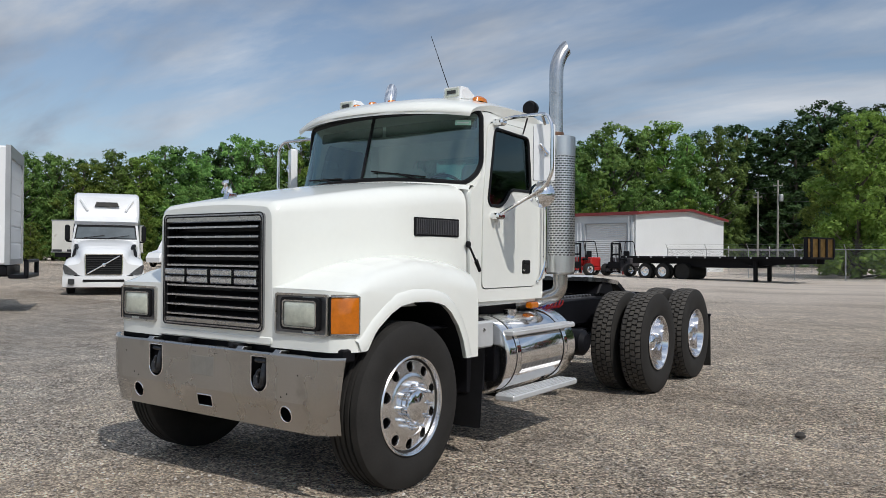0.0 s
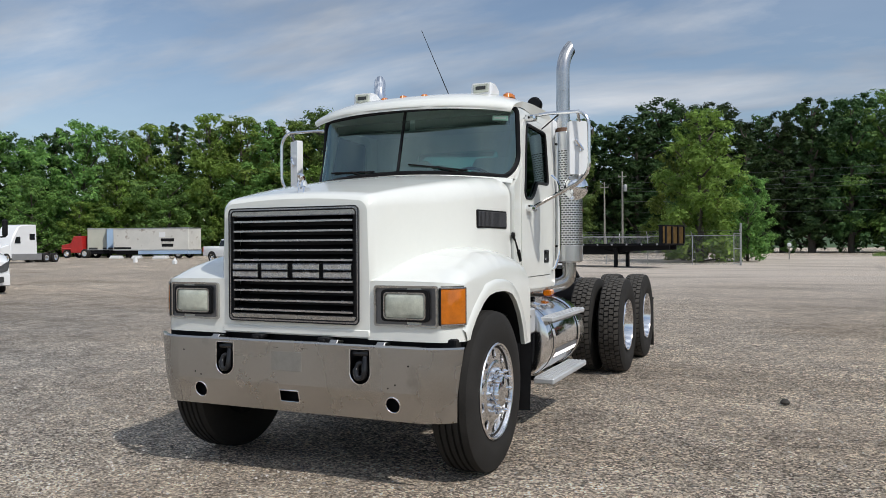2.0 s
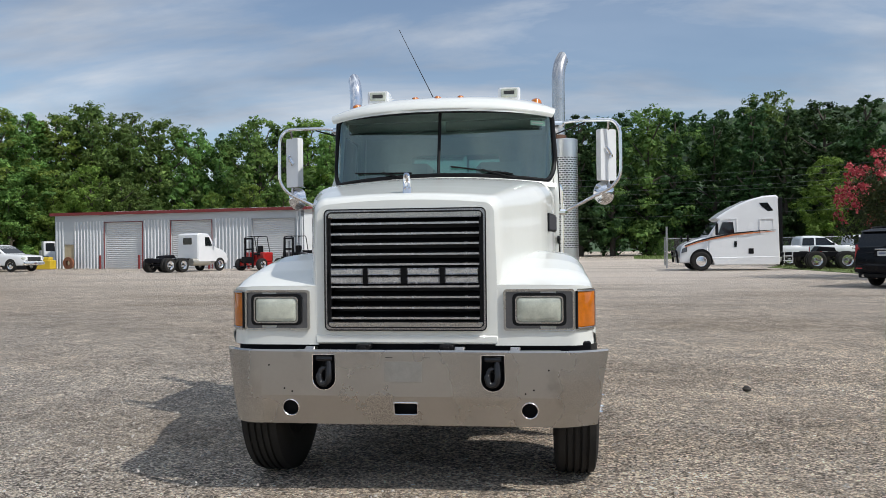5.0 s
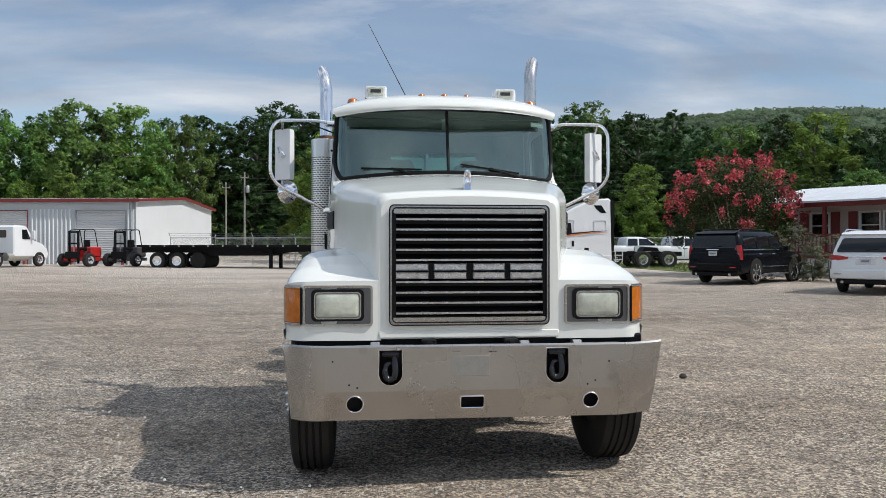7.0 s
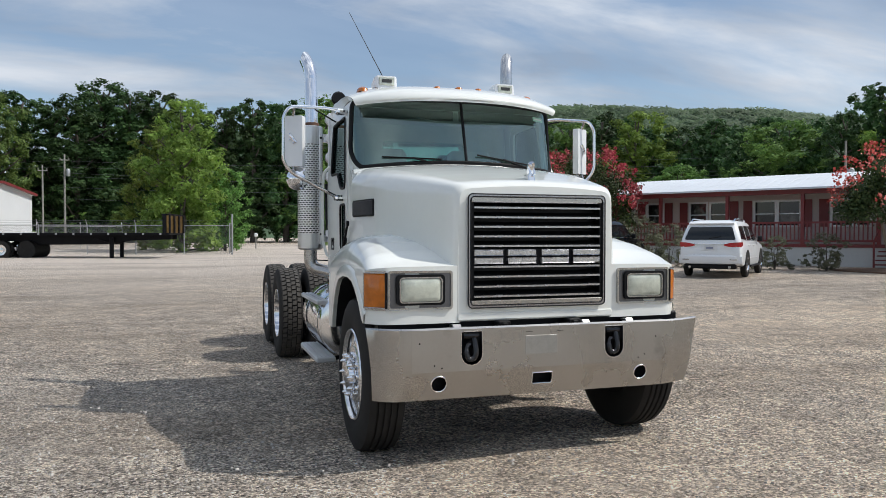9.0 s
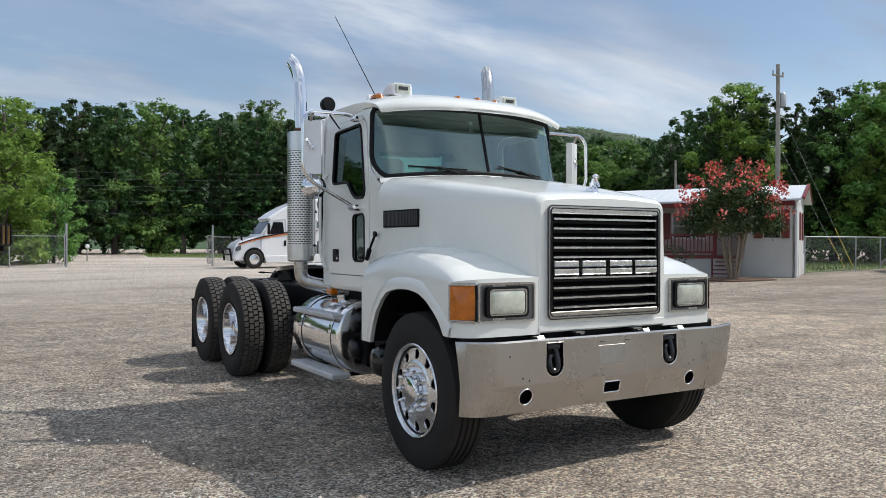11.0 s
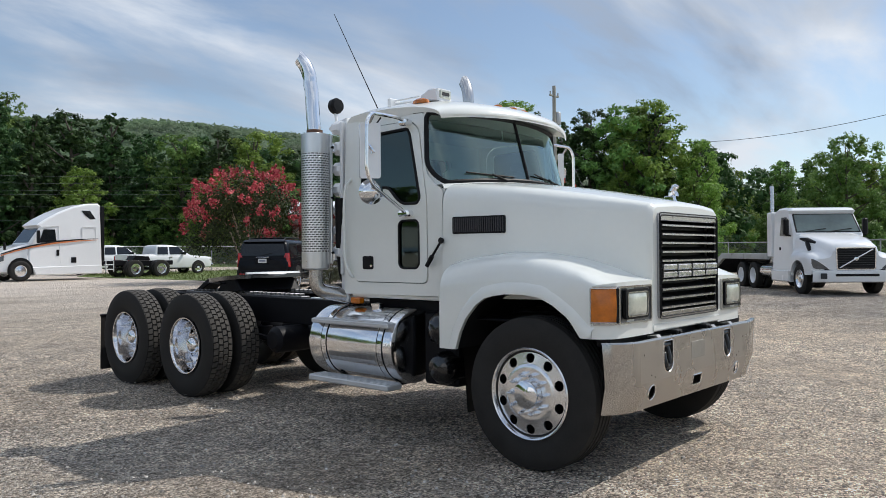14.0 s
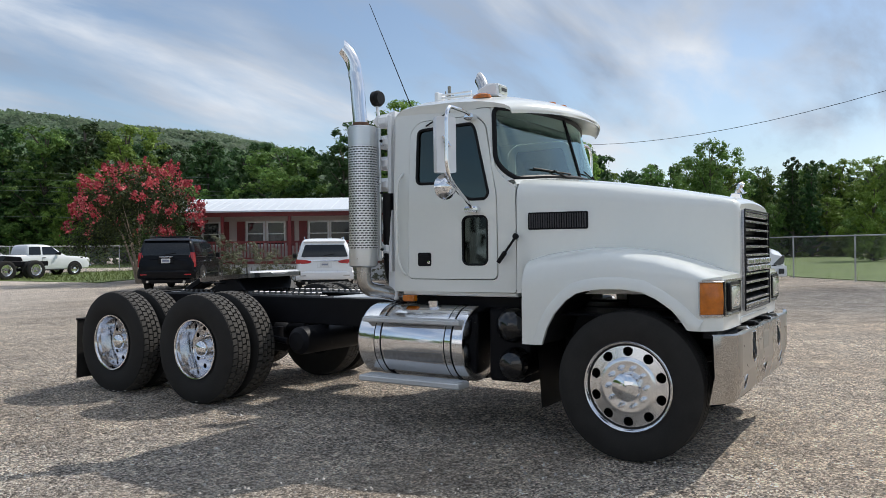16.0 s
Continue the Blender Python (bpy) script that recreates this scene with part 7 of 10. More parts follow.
    for i in range(8):
        part("bar", Mesh().box(-0.52, 0.52, 0.03, 0.05, 0.88 + 0.075 * i, 0.90 + 0.075 * i, 0.004), surf("grille_bar", (0.05, 0.05, 0.05), 0.4, 0.5), g)
    part("slanted_bar", Mesh().tube([(-0.48, 0.02, 0.87), (0.48, 0.02, 1.47)], 0.022, 6), CHROME, g, "bright slanted bar")
    part("badge", Mesh().lathe([(0.0, 0.0), (0.06, 0.005), (0.07, 0.02), (0.0, 0.025)], (0, 0, 1.16), "y", 16), CHROME, g, "plain round badge")
    part("grille_frame", Mesh().plate([rpoly([(-0.56, 0.815), (0.56, 0.815), (0.58, 1.53), (-0.58, 1.53)], 0.06), rpoly([(-0.53, 0.84), (0.53, 0.84), (0.55, 1.50), (-0.55, 1.50)], 0.05)[::-1]], lambda x, z: (x, 0.03, z), lambda x, z: (x, 0.12, z)), CHROME, g)
    bp = Mesh().loft([[(xx, -0.04 + 0.16 * abs(xx / 1.2) ** 3 + dy, z) for xx in np.linspace(-1.22, 1.22, 15)] for dy, z in ((0.10, 0.40), (0.0, 0.43), (-0.02, 0.60), (0.0, 0.78), (0.12, 0.80))], closed=False)
    b = part("bumper", bp, WHITE2, t)
    part("bumper_slot", Mesh().box(-0.62, 0.62, -0.075, -0.02, 0.60, 0.68, 0.015), BLACK, b)
    part("underbody", Mesh().box(-0.9, 0.9, 0.1, 3.6, 0.42, 0.85, 0.05), FRAMEB, t)
    for xx in (-0.4, 0.4):
        part("wiper", Mesh().tube([(xx - 0.3, 1.98, 2.10), (xx + 0.35, 2.06, 2.20)], 0.012, 5), BLACK, t)
    part("side_fairing", Mesh().prism([(2.1, 0.35), (2.1, 0.75), (3.7 if not sleeper else 5.6, 0.75), (3.7 if not sleeper else 5.6, 0.35)], 1.20, 0.05), WHITE2, t)
    part("fuel_tank", Mesh().lathe([(0.0, 3.85), (0.3, 3.86), (0.3, 5.0), (0.0, 5.01)] if not sleeper else [(0.0, 5.7), (0.3, 5.71), (0.3, 6.3), (0.0, 6.31)], (-0.85, 0, 0.68), "y", 24), POLISH, t)
    if sleeper:
        chassis(t, 0.5, 9.0, (6.9, 8.2), dz=sink)
    else:
        chassis(t, 0.5, 7.8, (5.62, 6.97), rim_w, dz=sink)
    return t


slant_bar_truck(-19.9, 10.7, 123, True, "white high-roof sleeper semi truck facing the lot")
slant_bar_truck(20.64, 3.17, 230.2, False, "white day-cab semi truck hitched to a lowboy trailer")

# ---- lowboy trailer behind the white day cab ----
lo = thing("lowboy_trailer", "long grey lowboy trailer with a dropped deck", "trailer", on(20.38, 2.91, 230))
LOWW = surf("worn_pale_trailer_paint", (0.42, 0.44, 0.44), 0.55, 0.2, vary=0.2, scale=0.9, fine=14, wear=((0.20, 0.17, 0.14), 2.0, 0.58))
for s in (1, -1):
    rail = Mesh()
    rail.m = Matrix.Translation((s * 1.2, 0, 0))
    rail.prism([(4.3, 1.10), (9.0, 1.10), (10.8, 0.42), (15.3, 0.42), (16.9, 0.86), (21.4, 0.86), (24.3, 0.40), (24.4, 0.55), (21.6, 1.04), (16.7, 1.04), (15.1, 0.66), (11.0, 0.66), (9.2, 1.32), (4.3, 1.32)], 0.06, 0.015)
    part("side_rail", rail, LOWW, lo, "worn pale steel side rail")
part("gooseneck", Mesh().box(-1.14, 1.14, 4.4, 9.0, 1.14, 1.27, 0.02), LOWW, lo)
part("neck_slope", Mesh().prism([(9.0, 1.12), (10.8, 0.45), (10.9, 0.58), (9.1, 1.27)], 1.14, 0.02), FRAMEB, lo)
part("deck", Mesh().box(-1.14, 1.14, 10.9, 15.2, 0.50, 0.60, 0.02), LOWW, lo)
part("deck_hump", Mesh().prism([(11.8, 0.60), (15.0, 0.60), (14.7, 0.98), (12.2, 0.98)], 0.55, 0.08), LOWW, lo)
part("rear_deck", Mesh().prism([(15.2, 0.50), (16.8, 0.92), (21.4, 0.92), (24.2, 0.45), (24.2, 0.52), (21.5, 1.0), (16.7, 1.0), (15.1, 0.58)], 1.14, 0.02), LOWW, lo)
part("deck_board", Mesh().box(-1.0, 1.0, 17.6, 19.6, 1.0, 1.22, 0.05), LOWW, lo)
part("underframe", Mesh().box(-0.5, 0.5, 4.6, 9.2, 0.98, 1.12, 0.02), FRAMEB, lo)
part("axle_frame", Mesh().box(-0.6, 0.6, 16.8, 22.0, 0.5, 0.9, 0.03), FRAMEB, lo)
for yy in (17.7, 21.1):
    for s in (1, -1):
        wheel(lo, s * 1.06, yy, 0.48, rim_w)
        wheel(lo, s * 0.74, yy, 0.48, rim_w)

# ---- white box trailer with its rear corner to the lot ----
bt = thing("box_trailer", "white box truck body with dark underframe", "trailer", pose(-15.82, 5.78, gz(-15, 6), 0, 0, 57))
part("box", Mesh().box(-9.5, 0.0, -1.25, 1.25, 1.15, 3.98, 0.04), WHITE2, bt)
part("rear_frame", Mesh().plate([[(-1.26, 1.15), (1.26, 1.15), (1.26, 4.0), (-1.26, 4.0)], [(-1.08, 1.28), (1.08, 1.28), (1.08, 3.72), (-1.08, 3.72)][::-1]], lambda a, b: (0.06, a, b), lambda a, b: (-0.05, a, b)), GREYM, bt)
dr = part("roll_door", Mesh().box(-0.03, 0.01, -1.08, 1.08, 1.28, 3.72, 0.005), WALLW, bt)
for i in range(6):
    part("door_slat", Mesh().box(0.01, 0.022, -1.07, 1.07, 1.30 + 0.4 * i, 1.66 + 0.4 * i, 0.01), WALLW, dr)
part("underframe", Mesh().box(-9.2, 0.0, -0.5, 0.5, 0.85, 1.14, 0.02).box(-1.0, 0.0, -1.2, 1.2, 0.90, 1.13, 0.02), FRAMEB, bt)
part("rear_step", Mesh().box(0.02, 0.45, -1.2, 1.2, 0.82, 0.92, 0.02).box(0.35, 0.45, -1.2, -1.0, 0.82, 1.28, 0.02).box(0.35, 0.45, 1.0, 1.2, 0.82, 1.28, 0.02).box(0.35, 0.45, -1.2, 1.2, 1.2, 1.28, 0.02), FRAMEB, bt)
for yy in (-0.9, 0.9):
    part("mud_flap", Mesh().box(-0.95, -0.92, yy - 0.3, yy + 0.3, 0.35, 0.95, 0.01), RUBBER, bt)
for yy in (-2.2, -8.2):
    for s in (1, -1):
        o = part("wheel", tyre_b, None, bt, "", pose(yy, s * 1.0, 0.5, 0, 0, 90 if s > 0 else -90))
        part("rim", rim_w, None, o)

# ---- metal workshop ----
C, U, V = Vector((-16.45, 49.66)), Vector((-0.988, 0.155)), Vector((0.155, 0.988))
shed = tagged(thing("workshop", "grey and white metal workshop with red roof trim and roller doors", "building"))
Z0, ZE, ZR, LEN, DEP = 0.10, 4.62, 5.15, 22.2, 14.6


def wp(s, d, z):
    p = C + U * s + V * d
    return (p.x, p.y, z)


def wall_plate(m, loops, d0, d1):
    return m.plate(loops, lambda s, z: wp(s, d0, z), lambda s, z: wp(s, d1, z))


doors = [(0.75, 4.25), (7.7, 11.3), (13.9, 17.4)]
out = [[(-0.0, Z0 - 0.3), (LEN, Z0 - 0.3), (LEN, ZE), (0, ZE)]] + [[(a, Z0), (a, 3.95), (b, 3.95), (b, Z0)] for a, b in doors] + [[(20.4, Z0), (20.4, 2.25), (21.35, 2.25), (21.35, Z0)]]
part("wall", wall_plate(Mesh(), out, 0.0, 0.2), SIDING, shed)
rb = Mesh()
s0 = 0.15
while s0 < LEN:
    top = ZE - 0.55
    hit = [d for d in doors if d[0] - 0.12 < s0 < d[1] + 0.12] or (20.3 < s0 < 21.45)
    if not hit:
        rb.add([wp(s0 - 0.05, -0.002, Z0), wp(s0 - 0.03, -0.05, Z0), wp(s0 + 0.03, -0.05, Z0), wp(s0 + 0.05, -0.002, Z0), wp(s0 - 0.05, -0.002, top), wp(s0 - 0.03, -0.05, top), wp(s0 + 0.03, -0.05, top), wp(s0 + 0.05, -0.002, top)],
               [(0, 1, 5, 4), (1, 2, 6, 5), (2, 3, 7, 6), (4, 5, 6, 7)])
    s0 += 0.30
tagged(part("siding_ribs", rb, WALLW, shed, "upright pressed ribs of the siding"), kind="stuff")
for a, b in doors:
    dm = Mesh().plate([[(a, Z0), (b, Z0), (b, 3.95), (a, 3.95)]], lambda s, z: wp(s, 0.12, z), lambda s, z: wp(s, 0.18, z))
    dd = part("roller_door", dm, DOORG, shed, "grey ribbed roller door")
    for i in range(24):
        z = Z0 + 0.08 + i * 0.155
        q = Mesh().add([wp(a + 0.05, 0.12, z), wp(b - 0.05, 0.12, z), wp(b - 0.05, 0.085, z + 0.05), wp(a + 0.05, 0.085, z + 0.05), wp(a + 0.05, 0.12, z + 0.12), wp(b - 0.05, 0.12, z + 0.12)], [(0, 1, 2, 3), (3, 2, 5, 4)])
        part("slat", q, DOORG, dd)
    for e in (a - 0.06, b + 0.06):
        part("bollard", Mesh().tube([wp(e, -0.5, -0.1), wp(e, -0.5, 1.35)], 0.09, 10), REDP, shed, "dark red steel bollard")
    part("door_trim", Mesh().tube([wp(a - 0.03, -0.04, Z0), wp(a - 0.03, -0.04, 3.98), wp(b + 0.03, -0.04, 3.98), wp(b + 0.03, -0.04, Z0)], 0.04, 4), REDP if a > 1 else GREYM, shed)
part("side_door", Mesh().plate([[(20.4, Z0), (21.35, Z0), (21.35, 2.25), (20.4, 2.25)]], lambda s, z: wp(s, 0.06, z), lambda s, z: wp(s, 0.12, z)), TAN, shed, "tan steel side door")
gl = [(0, Z0 - 0.3), (DEP, Z0 - 0.3), (DEP, ZE), (DEP * 0.55, ZR), (0, ZE)]
part("wall", Mesh().plate([gl], lambda d, z: wp(-0.02, d, z), lambda d, z: wp(0.18, d, z)), WALLW, shed, "smooth white end wall")
part("wall", Mesh().plate([gl], lambda d, z: wp(LEN + 0.02, d, z), lambda d, z: wp(LEN - 0.18, d, z)), SIDING, shed)
part("wall", wall_plate(Mesh(), [[(0, Z0 - 0.3), (LEN, Z0 - 0.3), (LEN, ZE), (0, ZE)]], DEP, DEP - 0.2), SIDING, shed)
for d0, z0, d1, z1 in ((-0.25, ZE + 0.0, DEP * 0.55, ZR + 0.06), (DEP * 0.55, ZR + 0.06, DEP + 0.25, ZE - 0.02)):
    part("roof", Mesh().loft([[wp(-0.25, d0, z0), wp(LEN + 0.25, d0, z0)], [wp(-0.25, d1, z1), wp(LEN + 0.25, d1, z1)], [wp(-0.25, d1, z1 + 0.12), wp(LEN + 0.25, d1, z1 + 0.12)], [wp(-0.25, d0, z0 + 0.12), wp(LEN + 0.25, d0, z0 + 0.12)], [wp(-0.25, d0, z0), wp(LEN + 0.25, d0, z0)]], closed=False), WALLW, shed)
    part("roof_trim", Mesh().tube([wp(-0.28, d0, z0 + 0.06), wp(-0.28, d1, z1 + 0.06)], 0.13, 4), REDP, shed, "dark red roof edge trim")
part("roof_trim", Mesh().loft([[wp(s, d, z) for d, z in ((-0.30, ZE - 0.06), (-0.30, ZE + 0.17), (-0.12, ZE + 0.17), (-0.12, ZE - 0.06))] for s in (-0.3, LEN + 0.3)]), REDP, shed, "dark red roof edge trim")
part("downpipe", Mesh().tube([wp(0.25, -0.07, 0.1), wp(0.25, -0.07, 4.5)], 0.06, 8), SIDING, shed)
part("downpipe", Mesh().tube([wp(0.5, -0.07, 0.1), wp(0.5, -0.07, 4.5)], 0.05, 8), WALLW, shed)
part("meter_box", Mesh().loft([[wp(-0.10, 14.0 + a, z) for a, z in ((0, 0.95), (0.5, 0.95), (0.5, 1.7), (0, 1.7))], [wp(-0.3, 14.0 + a, z) for a, z in ((0, 0.95), (0.5, 0.95), (0.5, 1.7), (0, 1.7))]]), WHITE2, shed)

# ---- flatbed trailer with a headboard ----
fb = thing("flatbed_trailer", "long dark flatbed trailer with steel headboard", "trailer", pose(-14.7, 44.83, gz(-15, 45) - 0.1, 0, 0, -16.5))
part("deck", Mesh().box(0, 12.3, -1.28, 1.28, 1.36, 1.46, 0.01), FRAMEB, fb)
for yy in (-0.45, 0.45):
    mb = Mesh()
    mb.m = Matrix.Translation((0, yy, 0)) @ Matrix.Rotation(radians(-90), 4, "Z")
    mb.prism([(0.3, 1.36), (12.2, 1.36), (12.2, 1.10), (9.6, 1.02), (8.6, 0.82), (4.5, 0.80), (3.6, 1.0), (0.3, 1.0)], 0.06, 0.01)
    part("main_beam", mb, FRAMEB, fb)
for yy in (-1.31, 1.31):
    part("side_rail", Mesh().box(0, 12.3, yy - 0.03, yy + 0.03, 1.34, 1.47, 0.01), FRAMEB, fb)
for i in range(13):
    part("stake_pocket", Mesh().box(0.4 + i * 0.95, 0.5 + i * 0.95, -1.36, -1.34, 1.36, 1.46, 0.005), GREYM, fb)
for xx in (1.75, 3.05):
    for s in (1, -1):
        for q, k in ((1.06, rim_d), (0.74, rim_d)):
            o = part("wheel", tyre_b, None, fb, "", pose(xx, s * q, 0.51, 0, 0, 90 if s > 0 else -90))
            part("rim", k, None, o)
part("spare_axle", Mesh().lathe([(0.0, -0.9), (0.5, -0.9), (0.5, 0.9), (0.0, 0.9)], (4.3, 0, 0.52), "y", 24), RUBBER, fb)
for yy in (-0.75, 0.75):
    part("landing_leg", Mesh().box(8.85, 9.05, yy - 0.09, yy + 0.09, 0.05, 1.2, 0.02).box(8.75, 9.15, yy - 0.15, yy + 0.15, 0.0, 0.05, 0.01), FRAMEB, fb)
part("leg_brace", Mesh().tube([(8.95, -0.75, 0.9), (7.7, -0.4, 1.2)], 0.03, 6).tube([(8.95, 0.75, 0.9), (7.7, 0.4, 1.2)], 0.03, 6).tube([(8.95, -0.75, 0.85), (8.95, 0.75, 0.85)], 0.03, 6), FRAMEB, fb)
hb = part("headboard", Mesh().box(12.15, 12.3, -1.28, 1.28, 1.46, 2.45, 0.02), surf("weathered_aluminium", (0.26, 0.16, 0.055), 0.35, 0.7, vary=0.7, scale=3), fb, "weathered brown metal headboard")
for yy in (-1.25, -0.45, 0.45, 1.25):
    part("post", Mesh().box(11.95, 12.15, yy - 0.07, yy + 0.07, 1.46, 2.45, 0.01), FRAMEB, hb)
for yy in (-1.24, -0.42, 0.42, 1.24):
    part("post", Mesh().box(12.30, 12.37, yy - 0.09, yy + 0.09, 1.46, 2.45, 0.01), FRAMEB, hb)
part("top_bar", Mesh().box(11.9, 12.32, -1.32, 1.32, 2.43, 2.52, 0.01), FRAMEB, hb)
for yy in (-0.9, 0.9):
    part("lamp", Mesh().box(12.08, 12.16, yy - 0.1, yy + 0.1, 1.52, 1.68, 0.02), AMBER, hb)


# ---- truck-mounted forklifts ----
def forklift(x, y, az, paint, label):
    f_ = thing("forklift", label, "forklift", on(x, y, az), group="forklifts by the workshop")
    for s in (1, -1):
        part("mast", Mesh().box(*sorted((s * 0.30, s * 0.40)), -0.62, -0.48, 0.2, 2.25, 0.015), FRAMEB, f_)
        part("fork", Mesh().box(*sorted((s * 0.22, s * 0.34)), -1.65, -0.62, 0.28, 0.34, 0.01), FRAMEB, f_)
        o = part("wheel", tyre_b, None, f_, "", pose(s * 1.0, -0.35, 0.42, 0, 0, 0 if s > 0 else 180) @ Matrix.Diagonal((1.3, 0.82, 0.82, 1)))
        part("rim", rim_b, None, o)
        part("leg", Mesh().box(*sorted((s * 0.5, s * 0.95)), -0.6, 0.9, 0.35, 0.55, 0.02), paint, f_)
        part("roll_bar", Mesh().tube(bend([(s * 0.62, -0.35, 0.9), (s * 0.60, -0.3, 2.3), (s * 0.60, 0.55, 2.35), (s * 0.62, 0.85, 1.0)], 4, 0.15), 0.03, 6), FRAMEB, f_)
        part("tank", Mesh().box(*sorted((s * 0.55, s * 0.95)), -0.1, 0.8, 0.6, 1.25, 0.06), paint, f_)
    for z in (2.12, 1.40):
        part("crossbar", Mesh().box(-0.42, 0.42, -0.6, -0.5, z, z + 0.11, 0.01), FRAMEB, f_)
    part("carriage", Mesh().box(-0.55, 0.55, -0.72, -0.64, 0.5, 0.95, 0.02), FRAMEB, f_)
    part("cylinder", Mesh().tube([(0, -0.52, 0.4), (0, -0.52, 2.0)], 0.05, 8), GREYM, f_)
    part("engine_cover", Mesh().prism([(0.35, 0.5), (1.2, 0.5), (1.15, 1.15), (0.5, 1.25)], 0.5, 0.06), paint, f_)
    part("seat", Mesh().box(-0.25, 0.25, 0.1, 0.5, 1.05, 1.2, 0.05).box(-0.25, 0.25, 0.45, 0.6, 1.15, 1.7, 0.05), BLACK, f_)
    part("roof_guard", Mesh().tube([(-0.6, 0.1, 2.34), (0.6, 0.1, 2.34)], 0.025, 6).tube([(-0.6, 0.45, 2.34), (0.6, 0.45, 2.34)], 0.025, 6), FRAMEB, f_)
    o = part("wheel", tyre_b, None, f_, "", pose(0, 1.05, 0.40) @ Matrix.Diagonal((1.2, 0.78, 0.78, 1)))


forklift(-18.7, 45.7, 205, REDB, "red truck-mounted forklift parked by the workshop")
forklift(-16.0, 45.9, 200, surf("dark_forklift_paint", (0.06, 0.055, 0.06), 0.5, vary=0.3), "dark truck-mounted forklift behind the flatbed")


# ---- cars and pickups ----
def suv(x, y, az, paint, label, rim, k, boxy):
    """A large SUV: a rounded lower body, a tapering greenhouse, glass, lamps and trim."""
    c = thing("suv", label, "car", on(x, y, az) @ Matrix.Diagonal((k, k, k, 1)))
    b = Mesh()
    rings = []
    for yy, w, z0, zs in ((-2.64, 0.70, 0.50, 0.78), (-2.60, 0.84, 0.42, 0.92), (-2.50, 0.92, 0.38, 1.02), (-2.25, 0.98, 0.36, 1.09), (-1.35, 1.0, 0.34, 1.17), (0.0, 1.0, 0.34, 1.15), (1.4, 1.0, 0.34, 1.16),
                          (2.2, 0.99, 0.38, 1.17), (2.46, 0.965, 0.42, 1.16), (2.56, 0.93, 0.46, 1.13), (2.60, 0.87, 0.52, 1.08)):
        half = [(0.0, z0), (w - 0.10, z0), (w - 0.03, z0 + 0.05), (w, z0 + 0.18), (w, zs - 0.30), (w - 0.012, zs - 0.14), (w - 0.05, zs - 0.05), (w - 0.12, zs), (w * 0.5, zs + 0.02), (0.0, zs + 0.025)]
        rings.append([(px, yy, pz) for px, pz in half] + [(-px, yy, pz) for px, pz in half[-2:0:-1]])
    b.loft(rings)
    part("body", b, paint, c, sharp=35)
    tuck = 0.0 if boxy else 0.05
    LV = [1.08, 1.30, 1.50, 1.70, 1.80, 1.86, 1.885]
    SX = [0.965, 0.935 - tuck * 0.4, 0.895 - tuck * 0.7, 0.845 - tuck, 0.80 - tuck, 0.70 - tuck, 0.52]
    YF = [-1.42, -1.08, -0.78, -0.45, -0.25, 0.0, 0.3]
    YB = [2.57, 2.55, 2.51, 2.45, 2.40, 2.30, 2.10] if boxy else [2.58, 2.53, 2.44, 2.32, 2.24, 2.14, 1.95]
    b = Mesh()
    b.loft([[(px, py, z) for px, py in rrect(-w, w, ya, yb, 0.16 if z < 1.8 else 0.22, 5)] for z, w, ya, yb in zip(LV, SX, YF, YB)])
    part("cabin", b, paint, c, sharp=40)
    side = lambda z: float(lerp(z, LV, SX))
    back = lambda z: float(lerp(z, LV, YB))
    front = lambda z: float(lerp(z, LV, YF))
    bow = lambda px: 0.06 * (abs(px) / 0.95) ** 6
    for s in (1, -1):
        spans = [[(-0.92, 1.23), (0.22, 1.23), (0.22, 1.70), (-0.40, 1.70)], [(0.32, 1.23), (1.22, 1.23), (1.20, 1.70), (0.32, 1.70)], [(1.34, 1.23), (2.30, 1.26), (2.14, 1.68), (1.32, 1.70)]]
        for poly in spans:
            part("side_window", Mesh().plate([rpoly(poly, 0.05)], lambda yy, z: (s * (side(z) + 0.008), yy, z), lambda yy, z: (s * (side(z) - 0.01), yy, z)), CARGL, c)
        part("window_trim", Mesh().tube([(s * (side(1.20) + 0.008), yy, 1.205) for yy in (-1.0, 0.5, 2.32)], 0.012, 5), CHROME, c, "thin bright window trim")
        part("mirror", Mesh().loft([[(s * (1.0 + 0.20 * u), -0.86 + 0.03 * u + 0.07 * a, 1.27 + 0.09 * b_) for a, b_ in ((-1, -1), (1, -1), (1.1, 0.6), (0.4, 1), (-0.6, 1), (-1.1, 0.4))] for u in (0.0, 0.4, 0.75)]), BLACK, c)
        for yw in (-1.62, 1.42):
            wheel(c, s * 0.91, yw, 0.415, rim, 0.95)
            rings = [[(s * xx, yw + r_ * math.cos(a), 0.43 + r_ * math.sin(a)) for a in np.linspace(-0.1, math.pi + 0.1, 20)] for xx, r_ in ((0.985, 0.485), (1.008, 0.475), (1.008, 0.44), (0.80, 0.43))]
            part("wheel_arch", Mesh().loft(rings, closed=False), RUBBER, c)
            ar = Mesh().add([(s * 1.004, yw + 0.46 * math.cos(a), 0.43 + 0.46 * math.sin(a)) for a in np.linspace(-0.1, math.pi + 0.1, 18)], [tuple(range(18))])
            part("wheel_opening", ar, RUBBER, c)
